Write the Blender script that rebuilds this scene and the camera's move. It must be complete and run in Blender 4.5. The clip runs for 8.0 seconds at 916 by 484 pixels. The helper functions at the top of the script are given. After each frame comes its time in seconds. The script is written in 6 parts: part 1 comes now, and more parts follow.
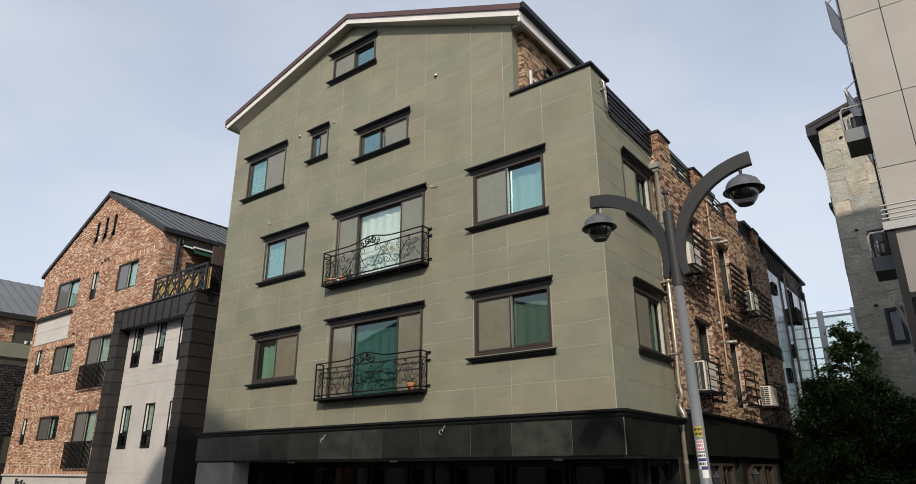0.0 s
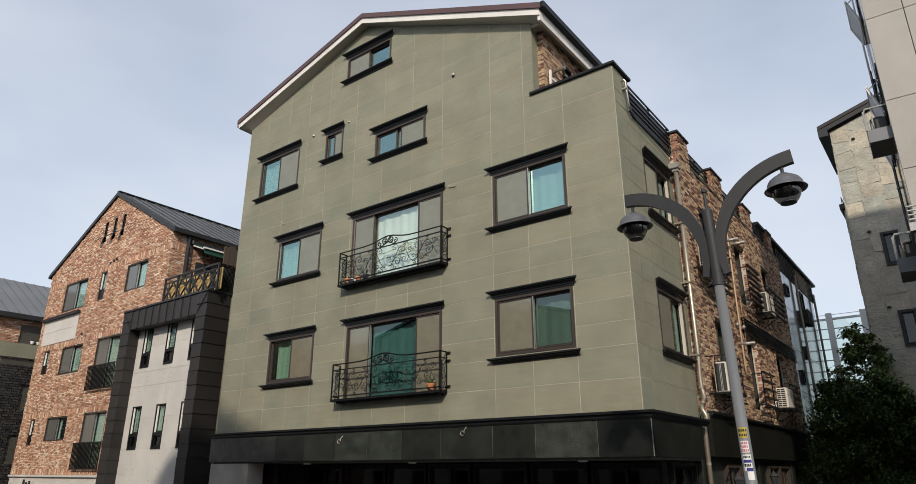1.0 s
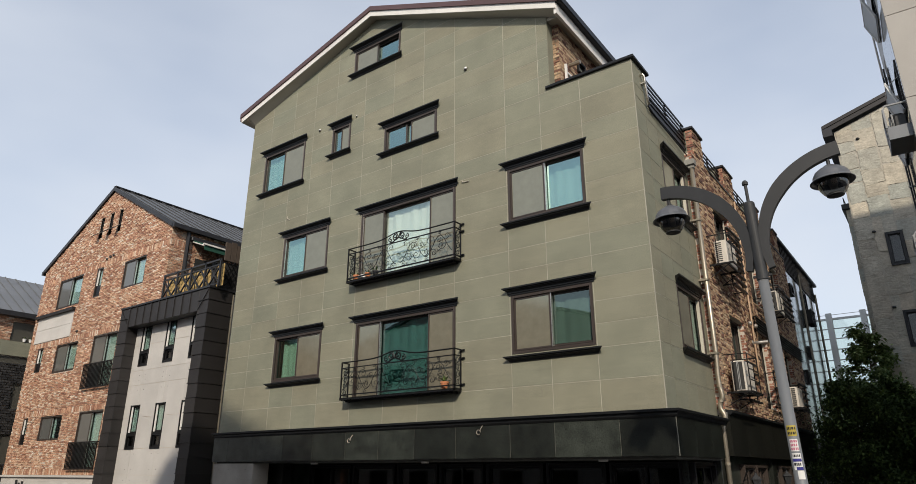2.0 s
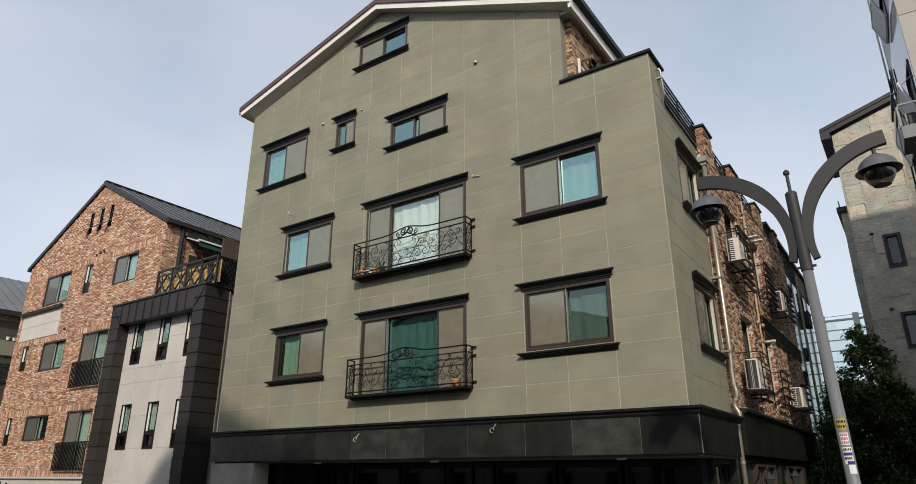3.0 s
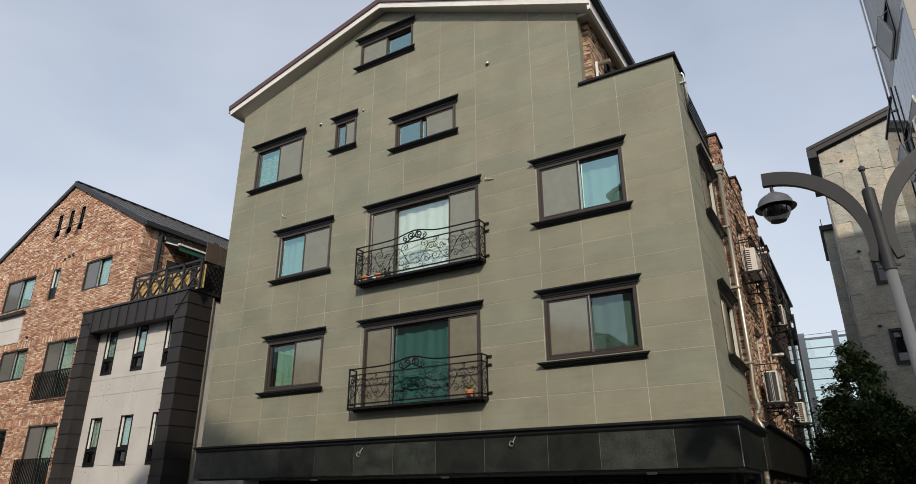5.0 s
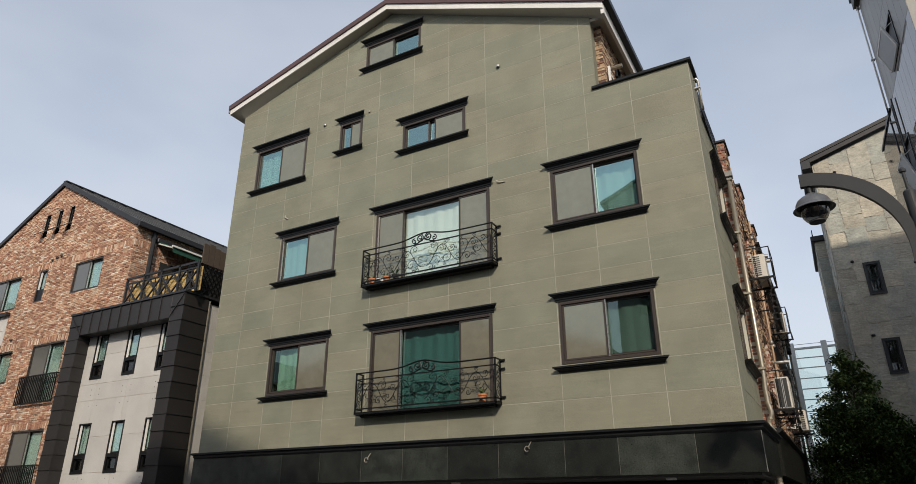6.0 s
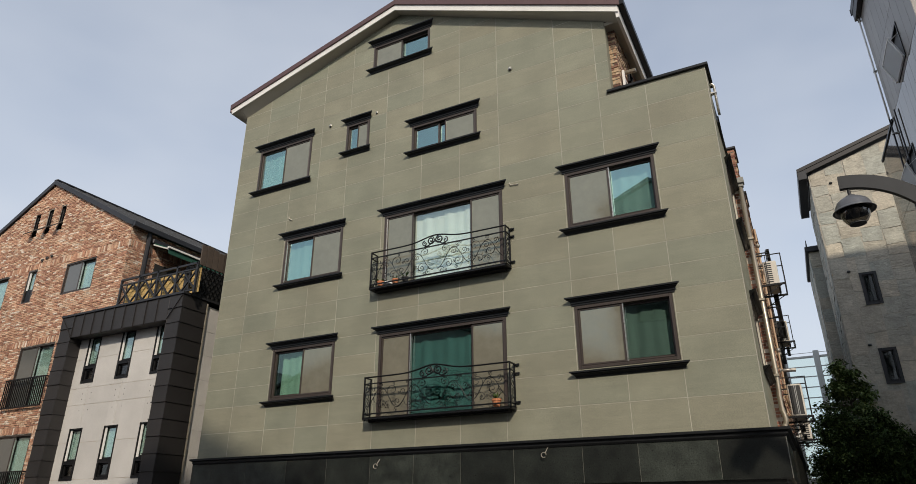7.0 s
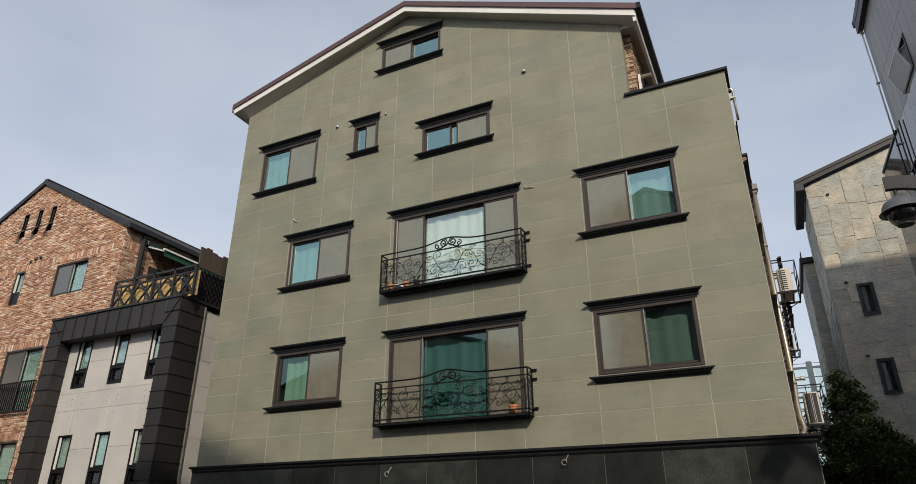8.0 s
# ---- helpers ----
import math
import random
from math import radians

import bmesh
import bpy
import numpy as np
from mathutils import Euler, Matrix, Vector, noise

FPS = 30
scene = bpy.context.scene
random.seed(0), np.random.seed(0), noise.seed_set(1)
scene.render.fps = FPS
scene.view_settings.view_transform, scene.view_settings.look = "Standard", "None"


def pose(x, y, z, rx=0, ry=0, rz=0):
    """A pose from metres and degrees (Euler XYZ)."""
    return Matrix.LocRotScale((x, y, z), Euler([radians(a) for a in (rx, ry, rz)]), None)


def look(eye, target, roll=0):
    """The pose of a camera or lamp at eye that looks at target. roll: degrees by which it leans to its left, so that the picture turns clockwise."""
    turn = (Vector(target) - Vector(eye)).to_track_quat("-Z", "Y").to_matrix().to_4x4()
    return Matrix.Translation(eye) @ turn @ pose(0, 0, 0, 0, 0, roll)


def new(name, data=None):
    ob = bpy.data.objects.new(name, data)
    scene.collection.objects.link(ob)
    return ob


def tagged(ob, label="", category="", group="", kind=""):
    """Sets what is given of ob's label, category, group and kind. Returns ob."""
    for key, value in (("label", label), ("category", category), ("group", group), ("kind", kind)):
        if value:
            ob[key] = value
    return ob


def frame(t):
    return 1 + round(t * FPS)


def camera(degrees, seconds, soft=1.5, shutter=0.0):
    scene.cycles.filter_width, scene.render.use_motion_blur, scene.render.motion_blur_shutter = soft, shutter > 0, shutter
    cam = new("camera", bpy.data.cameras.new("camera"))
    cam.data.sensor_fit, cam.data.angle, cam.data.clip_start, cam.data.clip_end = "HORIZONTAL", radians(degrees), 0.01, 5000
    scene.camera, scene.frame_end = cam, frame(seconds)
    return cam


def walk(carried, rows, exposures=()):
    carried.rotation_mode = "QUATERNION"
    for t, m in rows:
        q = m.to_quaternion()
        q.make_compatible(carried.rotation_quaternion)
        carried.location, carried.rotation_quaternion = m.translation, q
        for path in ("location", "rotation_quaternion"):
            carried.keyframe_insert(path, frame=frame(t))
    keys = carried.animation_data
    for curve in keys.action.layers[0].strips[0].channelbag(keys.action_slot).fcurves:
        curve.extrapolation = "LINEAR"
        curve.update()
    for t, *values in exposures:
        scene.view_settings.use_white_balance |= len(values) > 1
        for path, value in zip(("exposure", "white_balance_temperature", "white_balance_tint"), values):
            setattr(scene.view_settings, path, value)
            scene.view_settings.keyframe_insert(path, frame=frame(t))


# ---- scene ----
cam = camera(70.3, 8.0, soft=0.65)
PATH = [
    (0, (4.899, -10.986, 2.274), (3.753, -9.485, 2.934), -0.1),
    (0.5, (4.708, -11.089, 2.282), (3.562, -9.59, 2.944), -0.1),
    (1, (4.472, -11.198, 2.266), (3.33, -9.696, 2.931), -0.0),
    (1.5, (4.179, -11.263, 2.271), (3.049, -9.753, 2.936), -0.0),
    (3, (3.193, -11.429, 2.162), (2.122, -9.881, 2.838), 0.0),
    (3.5, (2.827, -11.488, 2.116), (1.787, -9.924, 2.805), 0.0),
    (4, (2.519, -11.484, 2.098), (1.507, -9.907, 2.797), -0.0),
    (4.5, (2.211, -11.461, 2.114), (1.223, -9.875, 2.827), -0.1),
    (6, (1.198, -11.64, 2.014), (0.296, -10.023, 2.769), -0.2),
    (6.5, (0.844, -11.733, 1.997), (-0.031, -10.107, 2.765), -0.1),
    (7, (0.526, -11.737, 1.965), (-0.324, -10.104, 2.745), -0.1),
    (7.5, (0.177, -11.741, 1.947), (-0.648, -10.102, 2.742), -0.1),
    (8, (-0.229, -11.772, 1.909), (-1.023, -10.125, 2.72), -0.1),
]
walk(cam, [(t, look(eye, target, roll)) for t, eye, target, roll in PATH], exposures=[(0, 0.12), (4, 0.09), (8, -0.03)])

# ---- light: late-afternoon sun over the opposite roofs, thin cloud ----
SUN_TO = Vector((-1.85, 3.15, -2.42))
sun = new("sun", bpy.data.lights.new("sun", "SUN"))
sun.data.energy, sun.data.angle, sun.data.color = 2.92, radians(1.4), (1.0, 0.89, 0.74)
sun.matrix_world = look((20, -30, 30), Vector((20, -30, 30)) + SUN_TO)
world = bpy.data.worlds.new("sky")
scene.world = world
world.use_nodes = True


def sky_nodes():
    nt = world.node_tree
    n, l = nt.nodes, nt.links
    bg = n["Background"]
    sky = n.new("ShaderNodeTexSky")
    sky.sky_type, sky.sun_disc = "NISHITA", False
    sky.sun_elevation = math.atan2(2.42, math.hypot(1.85, 3.15))
    sky.sun_rotation = math.atan2(1.85, -3.15)
    sky.air_density, sky.dust_density, sky.ozone_density = 1.0, 1.5, 2.0
    tc = n.new("ShaderNodeTexCoord")
    mp = n.new("ShaderNodeMapping")
    mp.inputs["Scale"].default_value = (1.0, 1.0, 2.2)
    no = n.new("ShaderNodeTexNoise")
    no.inputs["Scale"].default_value, no.inputs["Detail"].default_value, no.inputs["Roughness"].default_value = 1.7, 4, 0.5
    rp = n.new("ShaderNodeValToRGB")
    rp.color_ramp.elements[0].position, rp.color_ramp.elements[1].position = 0.35, 0.72
    rp.color_ramp.elements[0].color, rp.color_ramp.elements[1].color = (0.57, 0.57, 0.57, 1), (0.9, 0.9, 0.9, 1)
    mx = n.new("ShaderNodeMix")
    mx.data_type = "RGBA"
    mx.inputs["B"].default_value = (4.85, 5.12, 5.55, 1)
    l.new(tc.outputs["Generated"], mp.inputs["Vector"])
    l.new(mp.outputs["Vector"], no.inputs["Vector"])
    l.new(no.outputs["Fac"], rp.inputs["Fac"])
    # thin cloud thickens towards the west and the horizon
    sp = n.new("ShaderNodeSeparateXYZ")
    ma = n.new("ShaderNodeMath")
    ma.operation, ma.use_clamp = "MULTIPLY_ADD", True
    ma.inputs[1].default_value = -0.12
    mz = n.new("ShaderNodeMath")
    mz.operation, mz.use_clamp = "MULTIPLY_ADD", True
    mz.inputs[1].default_value = -0.32
    l.new(tc.outputs["Generated"], sp.inputs["Vector"])
    l.new(sp.outputs["X"], ma.inputs[0])
    l.new(rp.outputs["Color"], ma.inputs[2])
    l.new(sp.outputs["Z"], mz.inputs[0])
    l.new(ma.outputs[0], mz.inputs[2])
    l.new(mz.outputs[0], mx.inputs["Factor"])
    l.new(sky.outputs["Color"], mx.inputs["A"])
    l.new(mx.outputs["Result"], bg.inputs["Color"])
    bg.inputs["Strength"].default_value = 0.149


sky_nodes()


# ---- materials ----
def material(name, color, rough=0.7, metal=0.0, vary=0.0, grain=0.0, grain_scale=40.0, stain=0.0, stain_scale=0.6,
             bump=0.0, bump_scale=60.0, spec=0.5, streak=False, ramp=None, tint=None, brush=0.0, cleft=0.0):
    """Principled surface: per-object or per-piece variation, fine grain, large stains and fine relief."""
    m = bpy.data.materials.new(name)
    m.use_nodes = True
    nt = m.node_tree
    n, l = nt.nodes, nt.links
    b = n["Principled BSDF"]
    b.inputs["Roughness"].default_value, b.inputs["Metallic"].default_value = rough, metal
    b.inputs["Specular IOR Level"].default_value = spec
    tc = n.new("ShaderNodeTexCoord")
    geo = n.new("ShaderNodeNewGeometry")
    info = n.new("ShaderNodeObjectInfo")
    rgb = n.new("ShaderNodeRGB")
    rgb.outputs[0].default_value = (*color, 1)
    out = rgb.outputs[0]
    if ramp:
        r = n.new("ShaderNodeValToRGB")
        r.color_ramp.interpolation = "LINEAR"
        els = r.color_ramp.elements
        while len(els) < len(ramp):
            els.new(0.5)
        for e, (p, c) in zip(els, ramp):
            e.position, e.color = p, (*c, 1)
        l.new(geo.outputs["Random Per Island"], r.inputs["Fac"])
        out = r.outputs["Color"]

    def mul(src, fac_socket, lo, hi):
        mr = n.new("ShaderNodeMapRange")
        mr.inputs["To Min"].default_value, mr.inputs["To Max"].default_value = lo, hi
        l.new(fac_socket, mr.inputs["Value"])
        mx = n.new("ShaderNodeMix")
        mx.data_type, mx.blend_type = "RGBA", "MULTIPLY"
        mx.inputs["Factor"].default_value = 1.0
        l.new(src, mx.inputs["A"])
        l.new(mr.outputs["Result"], mx.inputs["B"])
        return mx.outputs["Result"]

    def noise_of(scale, detail=4, rough_n=0.6, stretch=None):
        t = n.new("ShaderNodeTexNoise")
        t.inputs["Scale"].default_value, t.inputs["Detail"].default_value, t.inputs["Roughness"].default_value = scale, detail, rough_n
        src = tc.outputs["Object"]
        if stretch:
            mp = n.new("ShaderNodeMapping")
            mp.inputs["Scale"].default_value = stretch
            l.new(src, mp.inputs["Vector"])
            src = mp.outputs["Vector"]
        l.new(src, t.inputs["Vector"])
        return t

    if vary:
        out = mul(out, info.outputs["Random"], 1 - vary, 1 + vary)
    if tint:
        mx = n.new("ShaderNodeMix")
        mx.data_type = "RGBA"
        mx.inputs["B"].default_value = (*tint, 1)
        mm = n.new("ShaderNodeMath")
        mm.operation = "FRACT"
        m7 = n.new("ShaderNodeMath")
        m7.operation = "MULTIPLY"
        m7.inputs[1].default_value = 7.31
        l.new(info.outputs["Random"], m7.inputs[0])
        l.new(m7.outputs[0], mm.inputs[0])
        l.new(mm.outputs[0], mx.inputs["Factor"])
        l.new(out, mx.inputs["A"])
        out = mx.outputs["Result"]
    if stain:
        t = noise_of(stain_scale, 5, 0.6, (1, 1, 0.25) if streak else None)
        mr = n.new("ShaderNodeMapRange")
        mr.inputs["From Min"].default_value, mr.inputs["From Max"].default_value = 0.3, 0.7
        l.new(t.outputs["Fac"], mr.inputs["Value"])
        out = mul(out, mr.outputs["Result"], 1 - stain, 1 + stain * 0.6)
    if grain:
        t = noise_of(grain_scale, 3, 0.7)
        mr = n.new("ShaderNodeMapRange")
        mr.inputs["From Min"].default_value, mr.inputs["From Max"].default_value = 0.25, 0.75
        l.new(t.outputs["Fac"], mr.inputs["Value"])
        out = mul(out, mr.outputs["Result"], 1 - grain, 1 + grain)
        r2 = n.new("ShaderNodeMapRange")
        r2.inputs["To Min"].default_value, r2.inputs["To Max"].default_value = max(0.03, rough - 0.1), min(1, rough + 0.12)
        l.new(mr.outputs["Result"], r2.inputs["Value"])
        l.new(r2.outputs["Result"], b.inputs["Roughness"])
    if brush:
        ad = n.new("ShaderNodeVectorMath")
        ml = n.new("ShaderNodeVectorMath")
        ml.operation = "SCALE"
        ml.inputs[0].default_value = (11.0, 7.0, 19.0)
        l.new(info.outputs["Random"], ml.inputs["Scale"])
        l.new(tc.outputs["Object"], ad.inputs[0])
        l.new(ml.outputs["Vector"], ad.inputs[1])
        for stretch, amount in (((1.1, 1.1, 13.0), brush), ((5.0, 5.0, 60.0), brush * 0.8), ((0.9, 0.9, 2.4), brush)):
            mp = n.new("ShaderNodeMapping")
            mp.inputs["Scale"].default_value = stretch
            mp.inputs["Rotation"].default_value = (0.05, 0.07, 0)
            l.new(ad.outputs["Vector"], mp.inputs["Vector"])
            t = n.new("ShaderNodeTexNoise")
            t.inputs["Scale"].default_value, t.inputs["Detail"].default_value, t.inputs["Roughness"].default_value = 1.0, 5, 0.6
            l.new(mp.outputs["Vector"], t.inputs["Vector"])
            mr = n.new("ShaderNodeMapRange")
            mr.inputs["From Min"].default_value, mr.inputs["From Max"].default_value = 0.3, 0.7
            l.new(t.outputs["Fac"], mr.inputs["Value"])
            out = mul(out, mr.outputs["Result"], 1 - amount, 1 + amount * 0.9)
    if bump:
        t = noise_of(bump_scale, 4, 0.65)
        bp = n.new("ShaderNodeBump")
        bp.inputs["Strength"].default_value, bp.inputs["Distance"].default_value = bump, 0.01
        l.new(t.outputs["Fac"], bp.inputs["Height"])
        if cleft:
            # split-stone ridges that run aslant, turned anew for every piece
            ad = n.new("ShaderNodeVectorMath")
            ml = n.new("ShaderNodeVectorMath")
            ml.operation = "SCALE"
            ml.inputs[0].default_value = (13.0, 5.0, 29.0)
            l.new(info.outputs["Random"], ml.inputs["Scale"])
            l.new(tc.outputs["Object"], ad.inputs[0])
            l.new(ml.outputs["Vector"], ad.inputs[1])
            mp = n.new("ShaderNodeMapping")
            mp.inputs["Rotation"].default_value = (0.0, 0.95, 0.0)
            mp.inputs["Scale"].default_value = (2.2, 2.2, 5.0)
            l.new(ad.outputs["Vector"], mp.inputs["Vector"])
            t2 = n.new("ShaderNodeTexNoise")
            t2.inputs["Scale"].default_value, t2.inputs["Detail"].default_value, t2.inputs["Distortion"].default_value = 1.0, 4, 1.6
            l.new(mp.outputs["Vector"], t2.inputs["Vector"])
            b2 = n.new("ShaderNodeBump")
            b2.inputs["Strength"].default_value, b2.inputs["Distance"].default_value = cleft, 0.03
            l.new(t2.outputs["Fac"], b2.inputs["Height"])
            l.new(b2.outputs["Normal"], bp.inputs["Normal"])
        l.new(bp.outputs["Normal"], b.inputs["Normal"])
    l.new(out, b.inputs["Base Color"])
    return m


def glass_material(name, tint, gloss=0.05, keep=(1.0, 1.0, 1.0), edge=0.9):
    """A thin pane: tinted see-through with a mirror gloss that grows towards grazing angles. gloss: mirror share head-on."""
    m = bpy.data.materials.new(name)
    m.use_nodes = True
    n, l = m.node_tree.nodes, m.node_tree.links
    n.remove(n["Principled BSDF"])
    lw = n.new("ShaderNodeLayerWeight")
    lw.inputs["Blend"].default_value = 0.5
    pw = n.new("ShaderNodeMath")
    pw.operation = "POWER"
    pw.inputs[1].default_value = 4.0
    mr = n.new("ShaderNodeMapRange")
    mr.inputs["To Min"].default_value, mr.inputs["To Max"].default_value = gloss, edge
    tr = n.new("ShaderNodeBsdfTransparent")
    tr.inputs["Color"].default_value = (*tint, 1)
    gl = n.new("ShaderNodeBsdfGlossy")
    gl.inputs["Roughness"].default_value = 0.01
    gl.inputs["Color"].default_value = (*keep, 1)
    tc = n.new("ShaderNodeTexCoord")
    no = n.new("ShaderNodeTexNoise")
    no.inputs["Scale"].default_value = 1.1
    bp = n.new("ShaderNodeBump")
    bp.inputs["Strength"].default_value, bp.inputs["Distance"].default_value = 0.05, 0.02
    l.new(tc.outputs["Object"], no.inputs["Vector"])
    l.new(no.outputs["Fac"], bp.inputs["Height"])
    l.new(bp.outputs["Normal"], gl.inputs["Normal"])
    mx = n.new("ShaderNodeMixShader")
    l.new(lw.outputs["Facing"], pw.inputs[0])
    l.new(pw.outputs[0], mr.inputs["Value"])
    l.new(mr.outputs["Result"], mx.inputs[0])
    l.new(tr.outputs[0], mx.inputs[1])
    l.new(gl.outputs[0], mx.inputs[2])
    l.new(mx.outputs[0], n["Material Output"].inputs["Surface"])
    return m


STONE = material("olive_basalt", (0.245, 0.234, 0.168), 0.72, vary=0.05, tint=(0.220, 0.226, 0.167), grain=0.26, grain_scale=52, stain=0.16, stain_scale=0.9, bump=0.18, bump_scale=80, brush=0.055)
GROUT = material("pale_grout", (0.42, 0.40, 0.33), 0.9, grain=0.15, stain=0.3, stain_scale=1.2)
BAND = material("dark_green_granite", (0.025, 0.029, 0.024), 0.34, vary=0.7, grain=0.7, grain_scale=40, stain=0.6, stain_scale=3.5, bump=0.05)
BANDJOINT = material("band_joint", (0.17, 0.17, 0.145), 0.8)
TRIM = material("black_stone_trim", (0.011, 0.012, 0.013), 0.42, spec=0.3, grain=0.25, stain=0.25, stain_scale=2.0)
FRAME = material("bronze_aluminium", (0.056, 0.043, 0.036), 0.42, metal=0.2, grain=0.1, stain=0.1)
SILVER = material("bare_aluminium", (0.6, 0.57, 0.52), 0.3, metal=0.9, grain=0.1)
ROOFBROWN = material("brown_metal_trim", (0.115, 0.066, 0.064), 0.45, metal=0.3, grain=0.12, stain=0.15)
WHITE = material("white_fascia", (0.74, 0.72, 0.68), 0.55, grain=0.06, stain=0.12, stain_scale=1.5, streak=True)
SOFFIT = material("beige_soffit", (0.50, 0.46, 0.38), 0.7, grain=0.06, stain=0.12)
BLACKMETAL = material("black_iron", (0.012, 0.012, 0.013), 0.42, metal=0.5, grain=0.2)
DARKROOF = material("dark_grey_metal", (0.035, 0.035, 0.038), 0.45, metal=0.4, grain=0.15, stain=0.2)
ZINC = material("grey_seam_metal", (0.115, 0.113, 0.11), 0.42, metal=0.6, grain=0.08, stain=0.18, stain_scale=0.8)
CLAD = material("charcoal_zinc_cladding", (0.034, 0.031, 0.030), 0.5, metal=0.3, vary=0.15, grain=0.12, stain=0.2)
CONCRETE = material("pale_concrete_panel", (0.52, 0.50, 0.47), 0.8, vary=0.05, grain=0.09, stain=0.12, stain_scale=0.9, bump=0.1)
MORTAR = material("mortar", (0.53, 0.47, 0.40), 0.95, grain=0.15, bump=0.3)
BRICKRED = material("reclaimed_red_brick", (0.4, 0.2, 0.13), 0.85, grain=0.4, grain_scale=16, stain=0.22, stain_scale=1.6, bump=0.5, bump_scale=40,
                    ramp=[(0.0, (0.29, 0.145, 0.095)), (0.26, (0.42, 0.22, 0.14)), (0.6, (0.53, 0.32, 0.205)), (0.84, (0.61, 0.43, 0.30)), (0.95, (0.66, 0.53, 0.41)), (1.0, (0.72, 0.62, 0.52))])
BRICKTAN = material("tan_and_brown_brick", (0.4, 0.25, 0.15), 0.85, grain=0.25, grain_scale=25, stain=0.12, stain_scale=0.8, bump=0.4, bump_scale=50,
                    ramp=[(0.0, (0.10, 0.052, 0.04)), (0.3, (0.22, 0.11, 0.075)), (0.42, (0.38, 0.25, 0.155)), (0.75, (0.46, 0.325, 0.205)), (1.0, (0.54, 0.41, 0.28))])
BRICKRETURN = material("red_brick_return", (0.36, 0.15, 0.09), 0.85, grain=0.25, grain_scale=25, bump=0.4, bump_scale=50,
                       ramp=[(0.0, (0.15, 0.065, 0.05)), (0.5, (0.29, 0.125, 0.085)), (1.0, (0.40, 0.21, 0.14))])
# dark olive fascia, made near-black: shade on this side is put into the colour
FASCIA = material("shaded_side_fascia", (0.011, 0.0115, 0.009), 0.6, grain=0.3, stain=0.4, stain_scale=1.4, spec=0.15)
GASPIPE = material("ochre_pipe_paint", (0.46, 0.32, 0.21), 0.55, grain=0.12, stain=0.2, stain_scale=3)
FLUE = material("dull_steel_flue", (0.36, 0.345, 0.32), 0.5, metal=0.7, grain=0.12, stain=0.15, stain_scale=5)
HOPPER = material("grey_hopper_paint", (0.24, 0.235, 0.21), 0.6, grain=0.08, stain=0.2, stain_scale=4)
FLAG = material("grey_flagstone", (0.49, 0.44, 0.35), 0.8, vary=0.17, tint=(0.365, 0.375, 0.33), grain=0.2, grain_scale=14, stain=0.22, stain_scale=2.4, bump=0.6, bump_scale=7, cleft=0.8)
FLAGJOINT = material("flagstone_joint", (0.43, 0.4, 0.34), 0.95, grain=0.2)
BEIGE = material("beige_granite_panel", (0.355, 0.335, 0.305), 0.7, vary=0.05, grain=0.12, grain_scale=80, stain=0.1, stain_scale=0.8)
PANELDARK = material("grey_satin_panel", (0.25, 0.235, 0.215), 0.4, metal=0.1, vary=0.08, stain=0.08)
PANELGLOSS = material("grey_gloss_panel", (0.15, 0.143, 0.132), 0.05, metal=0.25, spec=0.8, vary=0.08)
JOINTDARK = material("dark_panel_joint", (0.03, 0.03, 0.03), 0.7)
LAMPDARK = material("dark_grey_lamp_paint", (0.037, 0.039, 0.042), 0.55, spec=0.35, grain=0.08, stain=0.15, stain_scale=3)
POLE = material("grey_pole_paint", (0.16, 0.17, 0.18), 0.5, metal=0.1, grain=0.06, stain=0.15, stain_scale=2, streak=True)
STEEL = material("stainless_pipe", (0.40, 0.355, 0.28), 0.38, metal=0.7, grain=0.12, stain=0.1)
ACWHITE = material("cream_enamel", (0.62, 0.58, 0.51), 0.45, grain=0.05, stain=0.12, stain_scale=2)
ACDARK = material("dark_fan_grille", (0.03, 0.03, 0.03), 0.6)
ACGREY = material("grey_metal_tray", (0.36, 0.365, 0.36), 0.5, metal=0.3, grain=0.1)
GREYPLASTER = material("grey_plaster", (0.2, 0.2, 0.195), 0.85, grain=0.08, stain=0.15, stain_scale=0.7)
# dimness of the rooms and shopfront soffit is put into this dark grey
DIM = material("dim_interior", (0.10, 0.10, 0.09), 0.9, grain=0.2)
ASPHALT = material("asphalt", (0.055, 0.055, 0.056), 0.9, grain=0.35, grain_scale=60, stain=0.25, stain_scale=0.5, bump=0.5)
PAVING = material("grey_paving", (0.16, 0.155, 0.15), 0.85, grain=0.2, stain=0.2)
TERRACOTTA = material("terracotta", (0.52, 0.20, 0.09), 0.8, grain=0.15, grain_scale=30)
LEAF = material("leaf", (0.05, 0.09, 0.03), 0.75, spec=0.15, grain=0.2, ramp=[(0.0, (0.024, 0.043, 0.014)), (0.6, (0.052, 0.09, 0.028)), (1.0, (0.16, 0.22, 0.065))])
# brightened copy of leaf: sun on and through the leaves is in the colour
LEAFSUNLIT = material("sunlit_leaf", (0.08, 0.12, 0.04), 0.7, spec=0.2, grain=0.2, ramp=[(0.0, (0.06, 0.095, 0.03)), (0.6, (0.13, 0.185, 0.06)), (1.0, (0.28, 0.34, 0.13))])
BARK = material("bark", (0.10, 0.075, 0.055), 0.95, grain=0.4, grain_scale=20, bump=0.8, bump_scale=25)
